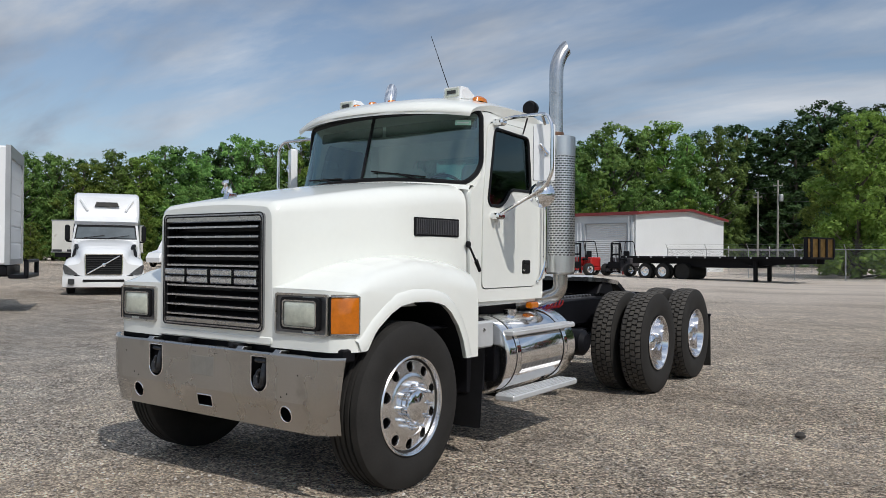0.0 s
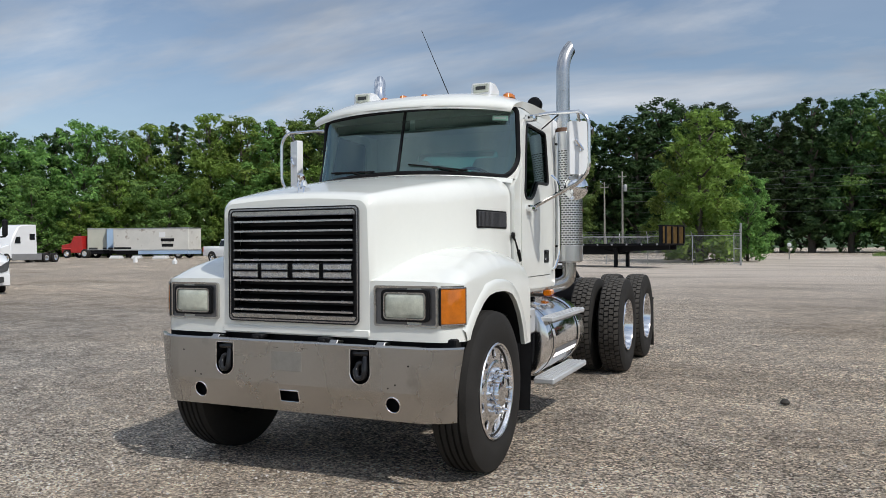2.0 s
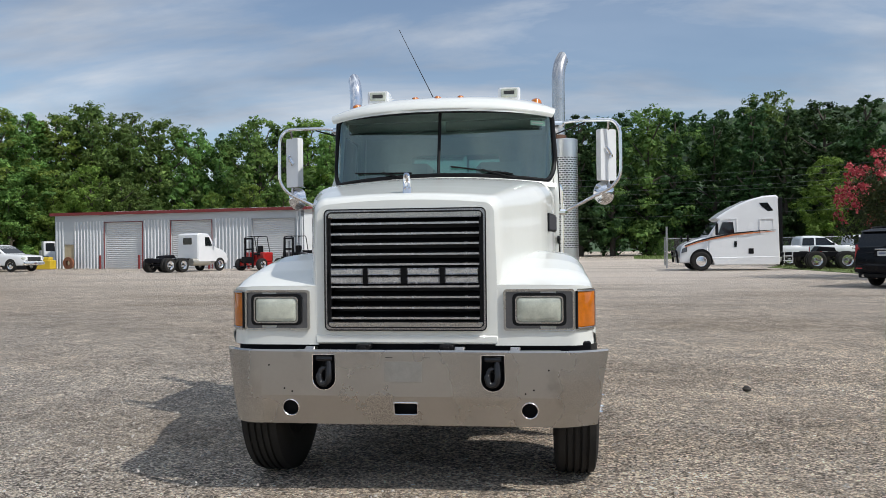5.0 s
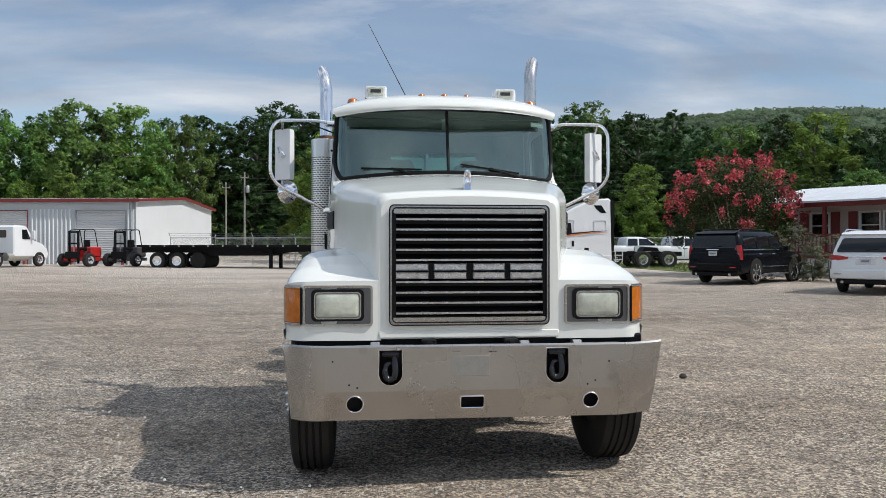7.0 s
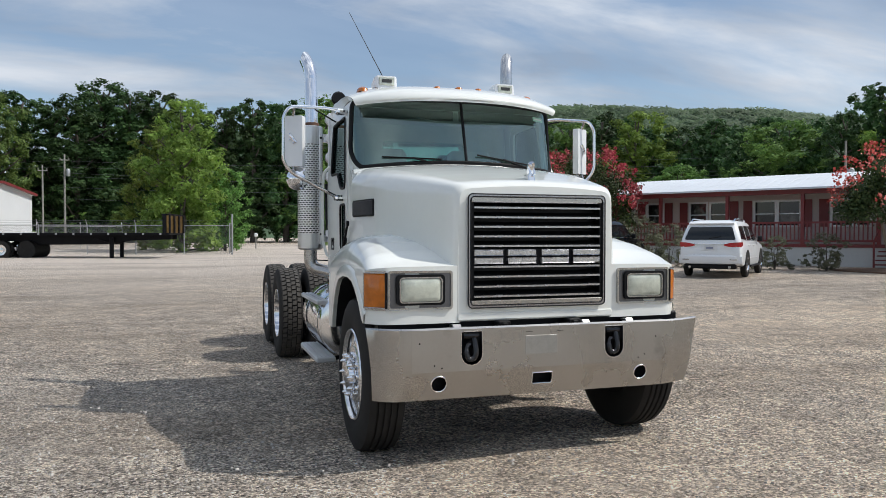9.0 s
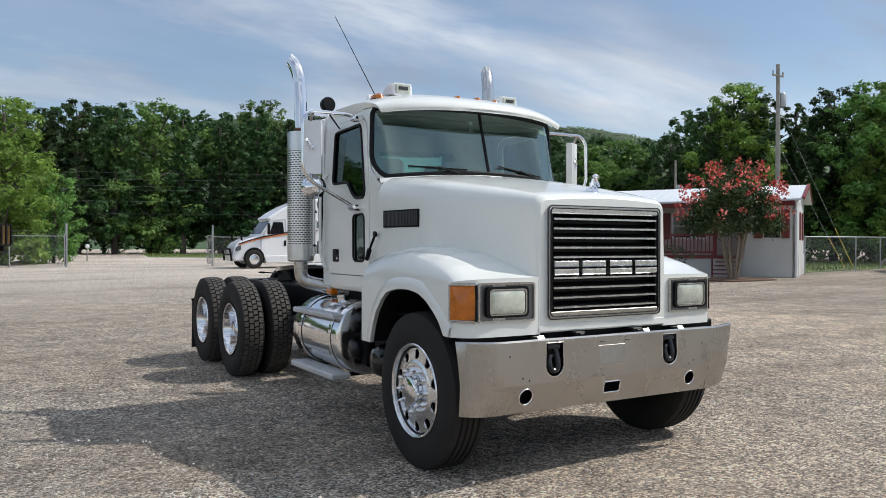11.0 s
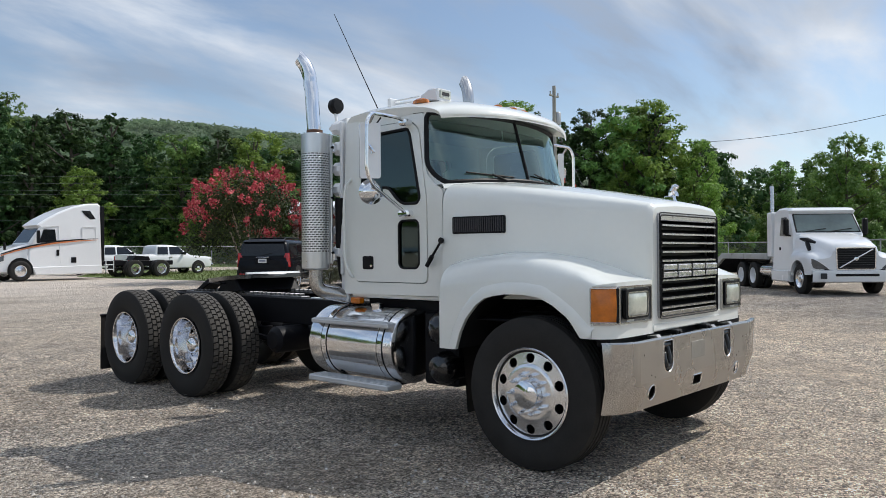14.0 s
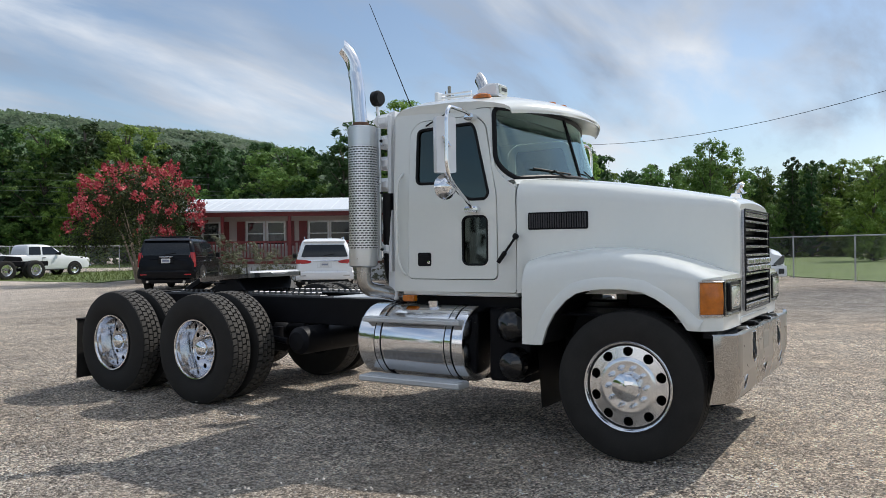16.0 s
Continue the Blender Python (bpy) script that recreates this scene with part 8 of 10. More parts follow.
        if boxy:
            tl = [[(s * px, back(z) + 0.02 - bow(px), z) for px in (0.78, 0.84, 0.90)] + [(s * (side(z) + 0.012), 2.50, z), (s * (side(z) + 0.014), 2.38, z)] for z in (0.86, 0.90, 1.20, 1.32, 1.36)]
        else:
            tl = [[(s * px, 2.625 - bow(px), zc + dz * k_) for px, zc, k_ in ((0.46, 1.075, 0.3), (0.58, 1.075, 0.7), (0.76, 1.08, 1.0), (0.88, 1.085, 1.0))] + [(s * 0.962, 2.52, 1.09 + dz), (s * 0.985, 2.34, 1.10 + dz * 0.8)] for dz in (-0.075, -0.05, 0.05, 0.075)]
        part("tail_light", Mesh().loft(tl, closed=False), REDL, c, "red tail light")
        part("headlight", Mesh().loft([[(s * px, yy - 0.01, z) for px, yy in ((0.60, -2.60), (0.80, -2.56), (0.94, -2.38), (0.985, -2.15))] for z in (0.80, 0.84, 0.95)], closed=False), LENS, c)
        part("running_board", Mesh().box(*sorted((s * 0.90, s * 1.06)), -1.05, 0.90, 0.33, 0.385, 0.02), STEEL if boxy else BLACK, c)
        part("side_moulding", Mesh().box(*sorted((s * 0.995, s * 1.012)), -1.1, 0.92, 0.60, 0.64, 0.006), CHROME if boxy else paint, c)
        for yh in (0.10, 1.12):
            part("door_handle", Mesh().box(*sorted((s * 0.985, s * 1.03)), yh - 0.11, yh + 0.11, 1.04, 1.075, 0.012), CHROME if boxy else paint, c)
        part("roof_rail", Mesh().tube(bend([(s * 0.66, 0.0, 1.85), (s * 0.68, 0.15, 1.925), (s * 0.68, 1.95, 1.925), (s * 0.66, 2.15, 1.84)], 4, 0.1), 0.022, 6), BLACK if boxy else CHROME, c)
        part("bumper_slot", Mesh().box(*sorted((s * 0.55, s * 0.85)), 2.60, 2.66, 0.585, 0.62, 0.008), REDL if boxy else STEEL, c)
    if boxy:
        for yy in (0.6, 1.5):
            part("roof_bar", Mesh().tube([(-0.68, yy, 1.93), (0.68, yy, 1.93)], 0.02, 6), BLACK, c)
    zr0, zr1 = (1.27, 1.70) if boxy else (1.24, 1.66)
    w0, w1 = (0.83, 0.74) if boxy else (0.80, 0.66)
    part("rear_window", Mesh().plate([rpoly([(-w0, zr0), (w0, zr0), (w1, zr1), (-w1, zr1)], 0.06)], lambda px, z: (px, back(z) + 0.014, z), lambda px, z: (px, back(z) - 0.03, z)), CARGL, c)
    part("spoiler", Mesh().loft([[(px, back(1.76) + dy - bow(px), z) for px in np.linspace(-0.76 + tuck, 0.76 - tuck, 9)] for dy, z in ((-0.16, 1.845), (0.06, 1.80), (0.10, 1.775), (0.06, 1.755), (-0.05, 1.74))], closed=False), paint, c)
    part("rear_bumper", Mesh().loft([[(px, 2.60 + dy - 0.16 * (abs(px) / 0.97) ** 4, z) for px in np.linspace(-0.985, 0.985, 15)] for dy, z in ((-0.05, 0.44), (0.05, 0.47), (0.09, 0.56), (0.09, 0.70), (0.03, 0.755), (-0.06, 0.76))], closed=False), paint, c)
    part("valance", Mesh().box(-0.82, 0.82, 2.30, 2.60, 0.30, 0.46, 0.04), BLACK, c)
    for s in (1, -1):
        part("exhaust_tip", Mesh().tube([(s * 0.62, 2.3, 0.36), (s * 0.62, 2.64, 0.36)], 0.045, 10), STEEL, c)
    part("axle", Mesh().tube([(-0.8, 1.42, 0.40), (0.8, 1.42, 0.40)], 0.07, 8), FRAMEB, c)
    zp = 1.08 if boxy else 0.98
    part("plate_recess", Mesh().box(-0.27, 0.27, 2.575, 2.612, zp - 0.11, zp + 0.10, 0.02), paint, c)
    plate = part("number_plate", Mesh().box(-0.155, 0.155, 2.612, 2.622, zp - 0.08, zp + 0.075, 0.006), surf("plate_white", (0.62, 0.62, 0.62), 0.4), c, "pale number plate with a plain bar")
    part("number_bar", Mesh().box(-0.11, 0.11, 2.622, 2.626, zp - 0.03, zp + 0.03, 0.002), surf("plate_ink", (0.2, 0.22, 0.3), 0.4), plate)
    part("trim_bar", Mesh().box(-0.24 if boxy else -0.50, 0.24 if boxy else 0.50, 2.60, 2.63, zp + 0.115, zp + 0.145, 0.01), CHROME, c)
    part("rear_wiper", Mesh().tube([(0.02, back(1.3) + 0.03, 1.285), (-0.34, back(1.36) + 0.03, 1.35)], 0.012, 5), BLACK, c)
    part("windshield", Mesh().plate([rpoly([(-0.84, 1.22), (0.84, 1.22), (0.72, 1.72), (-0.72, 1.72)], 0.06)], lambda px, z: (px, front(z) - 0.012, z), lambda px, z: (px, front(z) + 0.02, z)), CARGL, c)
    part("grille", Mesh().box(-0.55, 0.55, -2.66, -2.58, 0.55, 0.86, 0.03), DARKIN, c)
    return c


def pickup(x, y, az, paint, label, rim=rim_b, k=1.0):
    c = thing("pickup_truck", label, "pickup", on(x, y, az) @ Matrix.Diagonal((k, k, k, 1)))
    rings = []
    for yy, w, z0, zs in ((-2.95, 0.74, 0.60, 0.98), (-2.90, 0.88, 0.48, 1.08), (-2.78, 0.95, 0.44, 1.13), (-2.4, 0.98, 0.42, 1.17), (-1.35, 0.99, 0.40, 1.24), (0.0, 0.99, 0.40, 1.25), (1.1, 0.99, 0.42, 1.26), (1.14, 0.99, 0.42, 1.31), (2.84, 0.98, 0.50, 1.31), (2.90, 0.95, 0.56, 1.28)):
        half = [(0.0, z0), (w - 0.10, z0), (w - 0.02, z0 + 0.06), (w, z0 + 0.2), (w, zs - 0.26), (w - 0.015, zs - 0.10), (w - 0.06, zs - 0.02), (w - 0.12, zs), (0.0, zs + 0.015)]
        rings.append([(px, yy, pz) for px, pz in half] + [(-px, yy, pz) for px, pz in half[-2:0:-1]])
    part("body", Mesh().loft(rings), paint, c, sharp=35)
    LV, SX, YF, YB = [1.18, 1.45, 1.70, 1.84, 1.90, 1.925], [0.955, 0.90, 0.84, 0.80, 0.70, 0.5], [-1.48, -1.02, -0.66, -0.40, -0.15, 0.1], [1.12, 1.10, 1.05, 0.98, 0.88, 0.7]
    part("cabin", Mesh().loft([[(px, py, z) for px, py in rrect(-w, w, ya, yb, 0.14, 5)] for z, w, ya, yb in zip(LV, SX, YF, YB)]), paint, c, sharp=40)
    for s in (1, -1):
        for poly in ([(-1.02, 1.30), (0.16, 1.30), (0.14, 1.79), (-0.46, 1.79)], [(0.26, 1.30), (1.0, 1.30), (0.92, 1.77), (0.24, 1.79)]):
            part("side_window", Mesh().plate([rpoly(poly, 0.05)], lambda yy, z: (s * (float(lerp(z, LV, SX)) + 0.008), yy, z), lambda yy, z: (s * (float(lerp(z, LV, SX)) - 0.01), yy, z)), CARGL, c)
        part("mirror", Mesh().box(*sorted((s * 0.98, s * 1.20)), -0.90, -0.76, 1.28, 1.48, 0.05), BLACK, c)
        for yw in (-1.85, 1.80):
            wheel(c, s * 0.91, yw, 0.42, rim, 0.95)
            part("wheel_opening", Mesh().add([(s * 0.996, yw + 0.48 * math.cos(a), 0.43 + 0.48 * math.sin(a)) for a in np.linspace(-0.1, math.pi + 0.1, 18)], [tuple(range(18))]), RUBBER, c)
        part("tail_light", Mesh().box(*sorted((s * 0.80, s * 0.99)), 2.78, 2.915, 0.85, 1.22, 0.03), REDL, c, "red tail light")
        part("headlight", Mesh().box(*sorted((s * 0.62, s * 0.95)), -2.93, -2.66, 0.84, 1.03, 0.04), LENS, c)
        part("running_board", Mesh().box(*sorted((s * 0.86, s * 1.02)), -1.15, 1.0, 0.36, 0.43, 0.02), BLACK, c)
        part("door_handle", Mesh().box(*sorted((s * 0.985, s * 1.02)), 0.0, 0.2, 1.12, 1.15, 0.01), BLACK, c)
        part("door_seam", Mesh().tube([(s * 0.992, 0.21, 0.55), (s * 0.992, 0.21, 1.15)], 0.006, 4), BLACK, c)
    part("bed_floor", Mesh().box(-0.80, 0.80, 1.22, 2.78, 1.33, 1.336, 0.002), DARKIN, c)
    part("grille", Mesh().box(-0.6, 0.6, -2.98, -2.88, 0.76, 1.04, 0.03), DARKIN, c)
    part("bumper", Mesh().box(-0.95, 0.95, -3.04, -2.85, 0.48, 0.70, 0.06), CHROME, c)
    part("windshield", Mesh().plate([rpoly([(-0.84, 1.29), (0.84, 1.29), (0.74, 1.81), (-0.74, 1.81)], 0.06)], lambda px, z: (px, float(lerp(z, LV, YF)) - 0.012, z), lambda px, z: (px, float(lerp(z, LV, YF)) + 0.02, z)), CARGL, c)
    return c


sp = Mesh().lathe([(0.36, 0.10), (0.385, 0.13), (0.36, 0.135), (0.345, 0.09)], n=36).lathe([(0.10, 0.10), (0.09, 0.13), (0.0, 0.135)], n=18)
for i in range(6):
    sp.m = Matrix.Rotation(2 * math.pi * i / 6, 4, "X")
    sp.box(0.10, 0.13, -0.045, 0.045, 0.07, 0.37, 0.01)
sp.m = Matrix()
rim_s = sp.mesh("rim", CHROME, 30)
suv(14.1, 23.3, 53, CARBLK, "shiny black SUV with chrome wheels by the house", rim_s, 1.05, True)
suv(15.75, 17.5, 48, WHITE2, "white SUV with red tail lights by the porch", rim_b, 1.0, False)
pickup(20.1, 44.0, 90, WHITE2, "white crew-cab pickup beside the fence")
pickup(18.2, 47.3, 88, WHITE2, "white pickup behind another by the fence")
pickup(-37.7, 45.7, 98, WHITE2, "white crew-cab pickup near the workshop")

# ---- small white day cab in front of the workshop ----
dc = thing("semi_truck", "small white day-cab semi truck by the workshop", "truck", on(-21.7, 46.8, 20) @ Matrix.Diagonal((0.86, 0.86, 0.9, 1)))
part("hood", Mesh().prism([(0.1, 0.5), (0.0, 0.9), (0.15, 1.35), (0.6, 1.6), (1.6, 1.85), (1.6, 0.7)], [0.9, 0.95, 0.9, 0.9, 1.0, 1.1], 0.1), WHITE2, dc)
part("cab", Mesh().prism([(1.5, 0.7), (1.55, 1.85), (2.1, 2.65), (2.3, 2.82), (3.3, 2.84), (3.5, 2.7), (3.52, 0.7)], [1.12, 1.1, 1.02, 1.0, 1.02, 1.08, 1.12], 0.08), WHITE2, dc)
part("rear_window", Mesh().plate([rrect(-0.45, 0.45, 2.0, 2.5, 0.06)], lambda x, z: (x, 3.53, z), lambda x, z: (x, 3.5, z)), CARGL, dc)
part("windshield", quad_panel([(-0.95, 1.62, 1.92), (0.95, 1.62, 1.92), (0.9, 2.08, 2.6), (-0.9, 2.08, 2.6)], 0.03, (0, -0.8, 0.5)), CARGL, dc)
for s in (1, -1):
    part("side_window", quad_panel([(s * 1.10, 2.0, 1.9), (s * 1.10, 2.75, 1.9), (s * 1.05, 2.7, 2.55), (s * 1.05, 2.3, 2.55)], 0.02), CARGL, dc)
    wheel(dc, s * 1.05, 1.15, 0.5)
    part("mirror", Mesh().box(*sorted((s * 1.2, s * 1.4)), 1.8, 1.95, 1.85, 2.5, 0.04), WHITE2, dc)
    part("fuel_tank", Mesh().lathe([(0.0, 2.2), (0.28, 2.21), (0.28, 4.0), (0.0, 4.01)], (s * 0.85, 0, 0.7), "y", 18), surf("dull_tank", (0.45, 0.43, 0.38), 0.5, 0.6), dc)
chassis(dc, 0.4, 7.3, (5.05, 6.35))
part("fifth_wheel", Mesh().prism([(5.1, 1.0), (6.3, 1.0), (6.2, 1.18), (5.3, 1.25)], 0.45, 0.03), FRAMEB, dc)

# ---- far sleeper, red truck and parked trailers at the lot's far edge ----
fs = thing("sleeper_truck", "white sleeper semi truck far across the lot", "truck", on(-53.4, 35.5, 172) @ Matrix.Diagonal((0.84, 0.72, 0.80, 1)))
part("cab", Mesh().prism([(1.8, 0.5), (1.85, 1.9), (2.4, 2.8), (3.0, 3.6), (3.4, 3.85), (5.5, 3.9), (5.6, 0.5)], [1.1, 1.1, 1.05, 1.05, 1.08, 1.1, 1.15], 0.1), WHITE2, fs)
part("hood", Mesh().prism([(0.1, 0.5), (0.0, 1.0), (0.3, 1.5), (1.9, 1.9), (1.9, 0.5)], [1.0, 1.0, 0.95, 1.05, 1.1], 0.1), WHITE2, fs)
for s in (1, -1):
    part("side_window", quad_panel([(s * 1.13, 4.5, 2.35), (s * 1.13, 5.2, 2.35), (s * 1.13, 5.2, 2.95), (s * 1.13, 4.5, 2.95)], 0.03), CARGL, fs)
    part("side_window", quad_panel([(s * 1.11, 2.4, 2.0), (s * 1.11, 3.2, 2.0), (s * 1.08, 3.2, 2.65), (s * 1.08, 2.7, 2.65)], 0.03), CARGL, fs)
    part("side_fairing", Mesh().box(*sorted((s * 1.05, s * 1.2)), 2.0, 6.2, 0.3, 0.95, 0.04), surf("grey_fairing", (0.22, 0.225, 0.23), 0.4), fs)
    wheel(fs, s * 1.05, 1.3, 0.5)
chassis(fs, 0.5, 9.2, (6.9, 8.3))

rt = thing("dump_truck", "old red conventional truck parked under the trees", "truck", on(-67.6, 54.75, -101) @ Matrix.Diagonal((0.92, 0.92, 0.92, 1)))
part("hood", Mesh().prism([(0.0, 0.6), (0.0, 1.5), (1.4, 1.75), (1.4, 0.6)], 0.85, 0.08), REDB, rt)
part("cab", Mesh().prism([(1.4, 0.6), (1.4, 1.75), (1.8, 2.5), (2.9, 2.55), (3.0, 0.6)], 1.1, 0.08), REDB, rt)
part("windshield", quad_panel([(-0.9, 1.45, 1.85), (0.9, 1.45, 1.85), (0.85, 1.72, 2.4), (-0.85, 1.72, 2.4)], 0.05, (0, -0.9, 0.4)), CARGL, rt)
part("grille", Mesh().box(-0.7, 0.7, -0.06, 0.02, 0.8, 1.4, 0.02), CHROME, rt)
for s in (1, -1):
    wheel(rt, s * 1.0, 0.9, 0.5)
    part("fender", Mesh().box(*sorted((s * 0.8, s * 1.15)), 0.2, 1.5, 0.95, 1.15, 0.08), REDB, rt)
chassis(rt, 0.3, 3.6, (3.3,))


def trailer_box(x, y, az, length, mat, label, z0=1.15, z1=3.95):
    t = thing("box_trailer", label, "trailer", on(x, y, az), group="parked trailers at the far edge")
    part("box", Mesh().box(-1.22, 1.22, 0, length, z0, z1, 0.05), mat, t)
    for z in (z0, z1 - 0.05):
        part("rail", Mesh().box(-1.25, 1.25, -0.03, length + 0.03, z, z + 0.10, 0.01), GREYM, t)
    part("underframe", Mesh().box(-1.0, 1.0, 0.1, length - 0.1, z0 - 0.4, z0 - 0.01, 0.03), FRAMEB, t)
    for yy in (length - 1.25,) if length < 9 else (length - 2.6, length - 1.3):
        for s in (1, -1):
            wheel(t, s * 1.0, yy, 0.5, rim_w)
    for s in (1, -1):
        part("landing_leg", Mesh().box(*sorted((s * 0.7, s * 0.85)), 1.6, 1.8, 0.0, z0 - 0.1, 0.02), FRAMEB, t)
        part("lamp_panel", Mesh().box(*sorted((s * 0.25, s * 1.1)), -0.06, 0.0, z0 + 0.07, z0 + 0.27, 0.01), DARKIN, t)
    return t


trailer_box(-63.5, 55.5, 132, 6, surf("grey_trailer", (0.42, 0.42, 0.36), 0.6, vary=0.12, scale=1), "old grey box trailer parked at the far edge", 0.85, 3.1)
trailer_box(-61.4, 56.1, 132, 6, PALEB, "faded blue box trailer parked at the far edge", 0.85, 3.1)
mv = trailer_box(-60.6, 55.5, -101, 8.6, DULLW, "weathered white moving trailer with blue lower band", 0.80, 3.05)
part("blue_band", Mesh().box(-1.24, 1.24, 2.9, 8.6, 0.42, 0.86, 0.02), PALEB, mv)
for z, y0, y1 in ((1.72, 5.5, 7.0), (1.18, 5.6, 6.9)):
    part("text_bar", Mesh().box(1.225, 1.24, y0, y1, z, z + 0.30, 0.005), BLACK, mv, "dark bar of lettering")
part("text_panel", Mesh().box(1.222, 1.232, 5.3, 6.0, 2.15, 2.65, 0.004), WHITE2, mv)
part("side_band", Mesh().box(1.222, 1.23, 0.1, 2.1, 0.95, 1.15, 0.004), BLACK, mv, "dark bar of small lettering")
for x, y, w, a in ((-59.8, 54.2, 1.2, 10), (-57.4, 54.6, 0.9, 25), (-54.8, 55.2, 1.5, 12)):
    solo("board_stack", Mesh().box(-w / 2, w / 2, -0.4, 0.4, 0.0, 0.16, 0.02).box(-w / 2 + 0.1, w / 2 - 0.05, -0.35, 0.3, 0.16, 0.30, 0.02), WHITE2, "white boards stacked on the gravel", "boards", pose(x, y, gz(x, y), 0, 0, a), group="boards by the trailer")
trailer_box(-61.5, 32.4, 150, 12, DULLW, "white box trailer far across the lot")
ut = thing("utility_truck", "small white utility truck beside the workshop", "truck", on(-40.6, 56.5, 140))
part("cab", Mesh().prism([(0.0, 0.55), (0.0, 1.35), (0.25, 2.25), (1.9, 2.3), (1.95, 0.55)], 0.95, 0.07), WHITE2, ut)
for x in (-0.45, 0.45):
    part("windshield", quad_panel([(x - 0.36, 0.02, 1.42), (x + 0.36, 0.02, 1.42), (x + 0.34, 0.20, 2.1), (x - 0.34, 0.20, 2.1)], 0.03, (0, -1, 0.2)), CARGL, ut)
part("body", Mesh().box(-0.95, 0.95, 2.0, 4.2, 0.6, 1.5, 0.05), WHITE2, ut)
for s in (1, -1):
    for yy in (0.6, 3.4):
        wheel(ut, s * 0.85, yy, 0.38)
for x, y in ((-45.0, 42.2), (-38.5, 39.6)):
    ms = Mesh().box(-0.22, 0.22, -0.22, 0.22, 0.0, 0.5, 0.04).lathe([(0.16, 0.5), (0.12, 0.75), (0.0, 0.78)], (0, 0, 0), "z", 12)
    solo("jug", ms, WHITE2, "white plastic jug standing on the gravel", "jug", pose(x, y, gz(x, y)) @ Matrix.Diagonal((0.6, 0.6, 0.6, 1)), group="jugs on the gravel")
solo("yard_box", Mesh().box(-0.7, 0.7, -0.4, 0.4, 0, 0.7, 0.05).box(-0.5, 0.5, -0.3, 0.3, 0.7, 0.95, 0.05), YEL, "yellow machine box beside the workshop", "machine", pose(-38.0, 51.2, 0.3))
solo("dark_skip", Mesh().prism([(-1.2, 0.0), (1.2, 0.0), (1.4, 1.0), (-1.4, 1.0)], 1.6, 0.05), FRAMEB, "dark steel skip behind the pickup", "skip", on(-40.2, 51.8, 40))
solo("old_wheel", Mesh().lathe([(0.2, -0.1), (0.48, -0.1), (0.48, 0.1), (0.2, 0.1)], (0, 0, 0.48), "x", 18), surf("rust", (0.22, 0.09, 0.05), 0.8, vary=0.3), "rusty wheel leaning on the workshop", "wheel", pose(-36.6, 52.1, 0.28, 0, 0, 80))

# ---- mobile home with a porch ----
HA_, HB_ = Vector((18.5, 29.6)), Vector((26.4, 16.4))
HU = (HB_ - HA_).normalized()
HV = Vector((-HU.y, HU.x))
HL = (HB_ - HA_).length
home = thing("house", "pale mobile home with red porch and white metal roof", "house")
PINK = surf("pale_siding", (0.56, 0.50, 0.47), 0.7, vary=0.06, scale=0.8, fine=9)
SKIRT = surf("white_skirting", (0.60, 0.60, 0.58), 0.7, vary=0.1, scale=0.9, fine=10)
ROOFW = surf("white_metal_roof", (0.66, 0.69, 0.72), 0.5, 0.0, vary=0.05, scale=0.6, fine=7)
BASE = 0.12


def hp(s, d, z):
    p = HA_ + HU * s + HV * d
    return (p.x, p.y, BASE + z)


def hbox(m, s0, s1, d0, d1, z0, z1):
    c = [(s0, d0), (s1, d0), (s1, d1), (s0, d1)]
    return m.add([hp(s, d, z0) for s, d in c] + [hp(s, d, z1) for s, d in c], [(3, 2, 1, 0), (4, 5, 6, 7), (0, 1, 5, 4), (1, 2, 6, 5), (2, 3, 7, 6), (3, 0, 4, 7)])


PD, HD = 1.9, 3.6
wins = [(0.9, 1.8), (3.2, 4.1), (4.25, 5.15), (6.4, 7.4), (7.5, 8.5), (9.8, 10.7), (10.85, 11.4)]
RM = HL - 2.1
part("wall", Mesh().plate([[(0, 0.95), (RM, 0.95), (RM, 3.45), (0, 3.45)]] + [[(a, 1.75), (a, 2.95), (b, 2.95), (b, 1.75)] for a, b in wins], lambda s, z: hp(s, PD, z), lambda s, z: hp(s, PD + 0.15, z)), PINK, home)
part("wall", Mesh().plate([[(PD, -0.2), (PD + HD, -0.2), (PD + HD, 3.45), (PD, 3.45)]], lambda d, z: hp(0.0, d, z), lambda d, z: hp(0.15, d, z)), PINK, home)
part("wall", Mesh().plate([[(PD, 1.0), (PD + HD, 1.0), (PD + HD, 3.35), (PD, 3.35)], [(PD + 1.2, 1.7), (PD + 1.2, 2.9), (PD + 2.2, 2.9), (PD + 2.2, 1.7)]], lambda d, z: hp(HL, d, z), lambda d, z: hp(HL - 0.15, d, z)), SKIRT, home)
part("skirting", Mesh().plate([[(PD, -0.3), (PD + HD, -0.3), (PD + HD, 1.0), (PD, 1.0)]], lambda d, z: hp(HL + 0.02, d, z), lambda d, z: hp(HL - 0.1, d, z)), SKIRT, home)
part("wall", Mesh().plate([[(0, -0.2), (HL, -0.2), (HL, 3.4), (0, 3.4)]], lambda s, z: hp(s, PD + HD, z), lambda s, z: hp(s, PD + HD - 0.15, z)), PINK, home)
RW = (HL - 1.25, HL - 0.60)
part("wall", Mesh().plate([[(RM, -0.3), (HL, -0.3), (HL, 3.45), (RM, 3.45)], [(RW[0], 1.75), (RW[0], 2.95), (RW[1], 2.95), (RW[1], 1.75)]], lambda s, z: hp(s, 0.1, z), lambda s, z: hp(s, 0.25, z)), SKIRT, home, "white boarded end room wall")
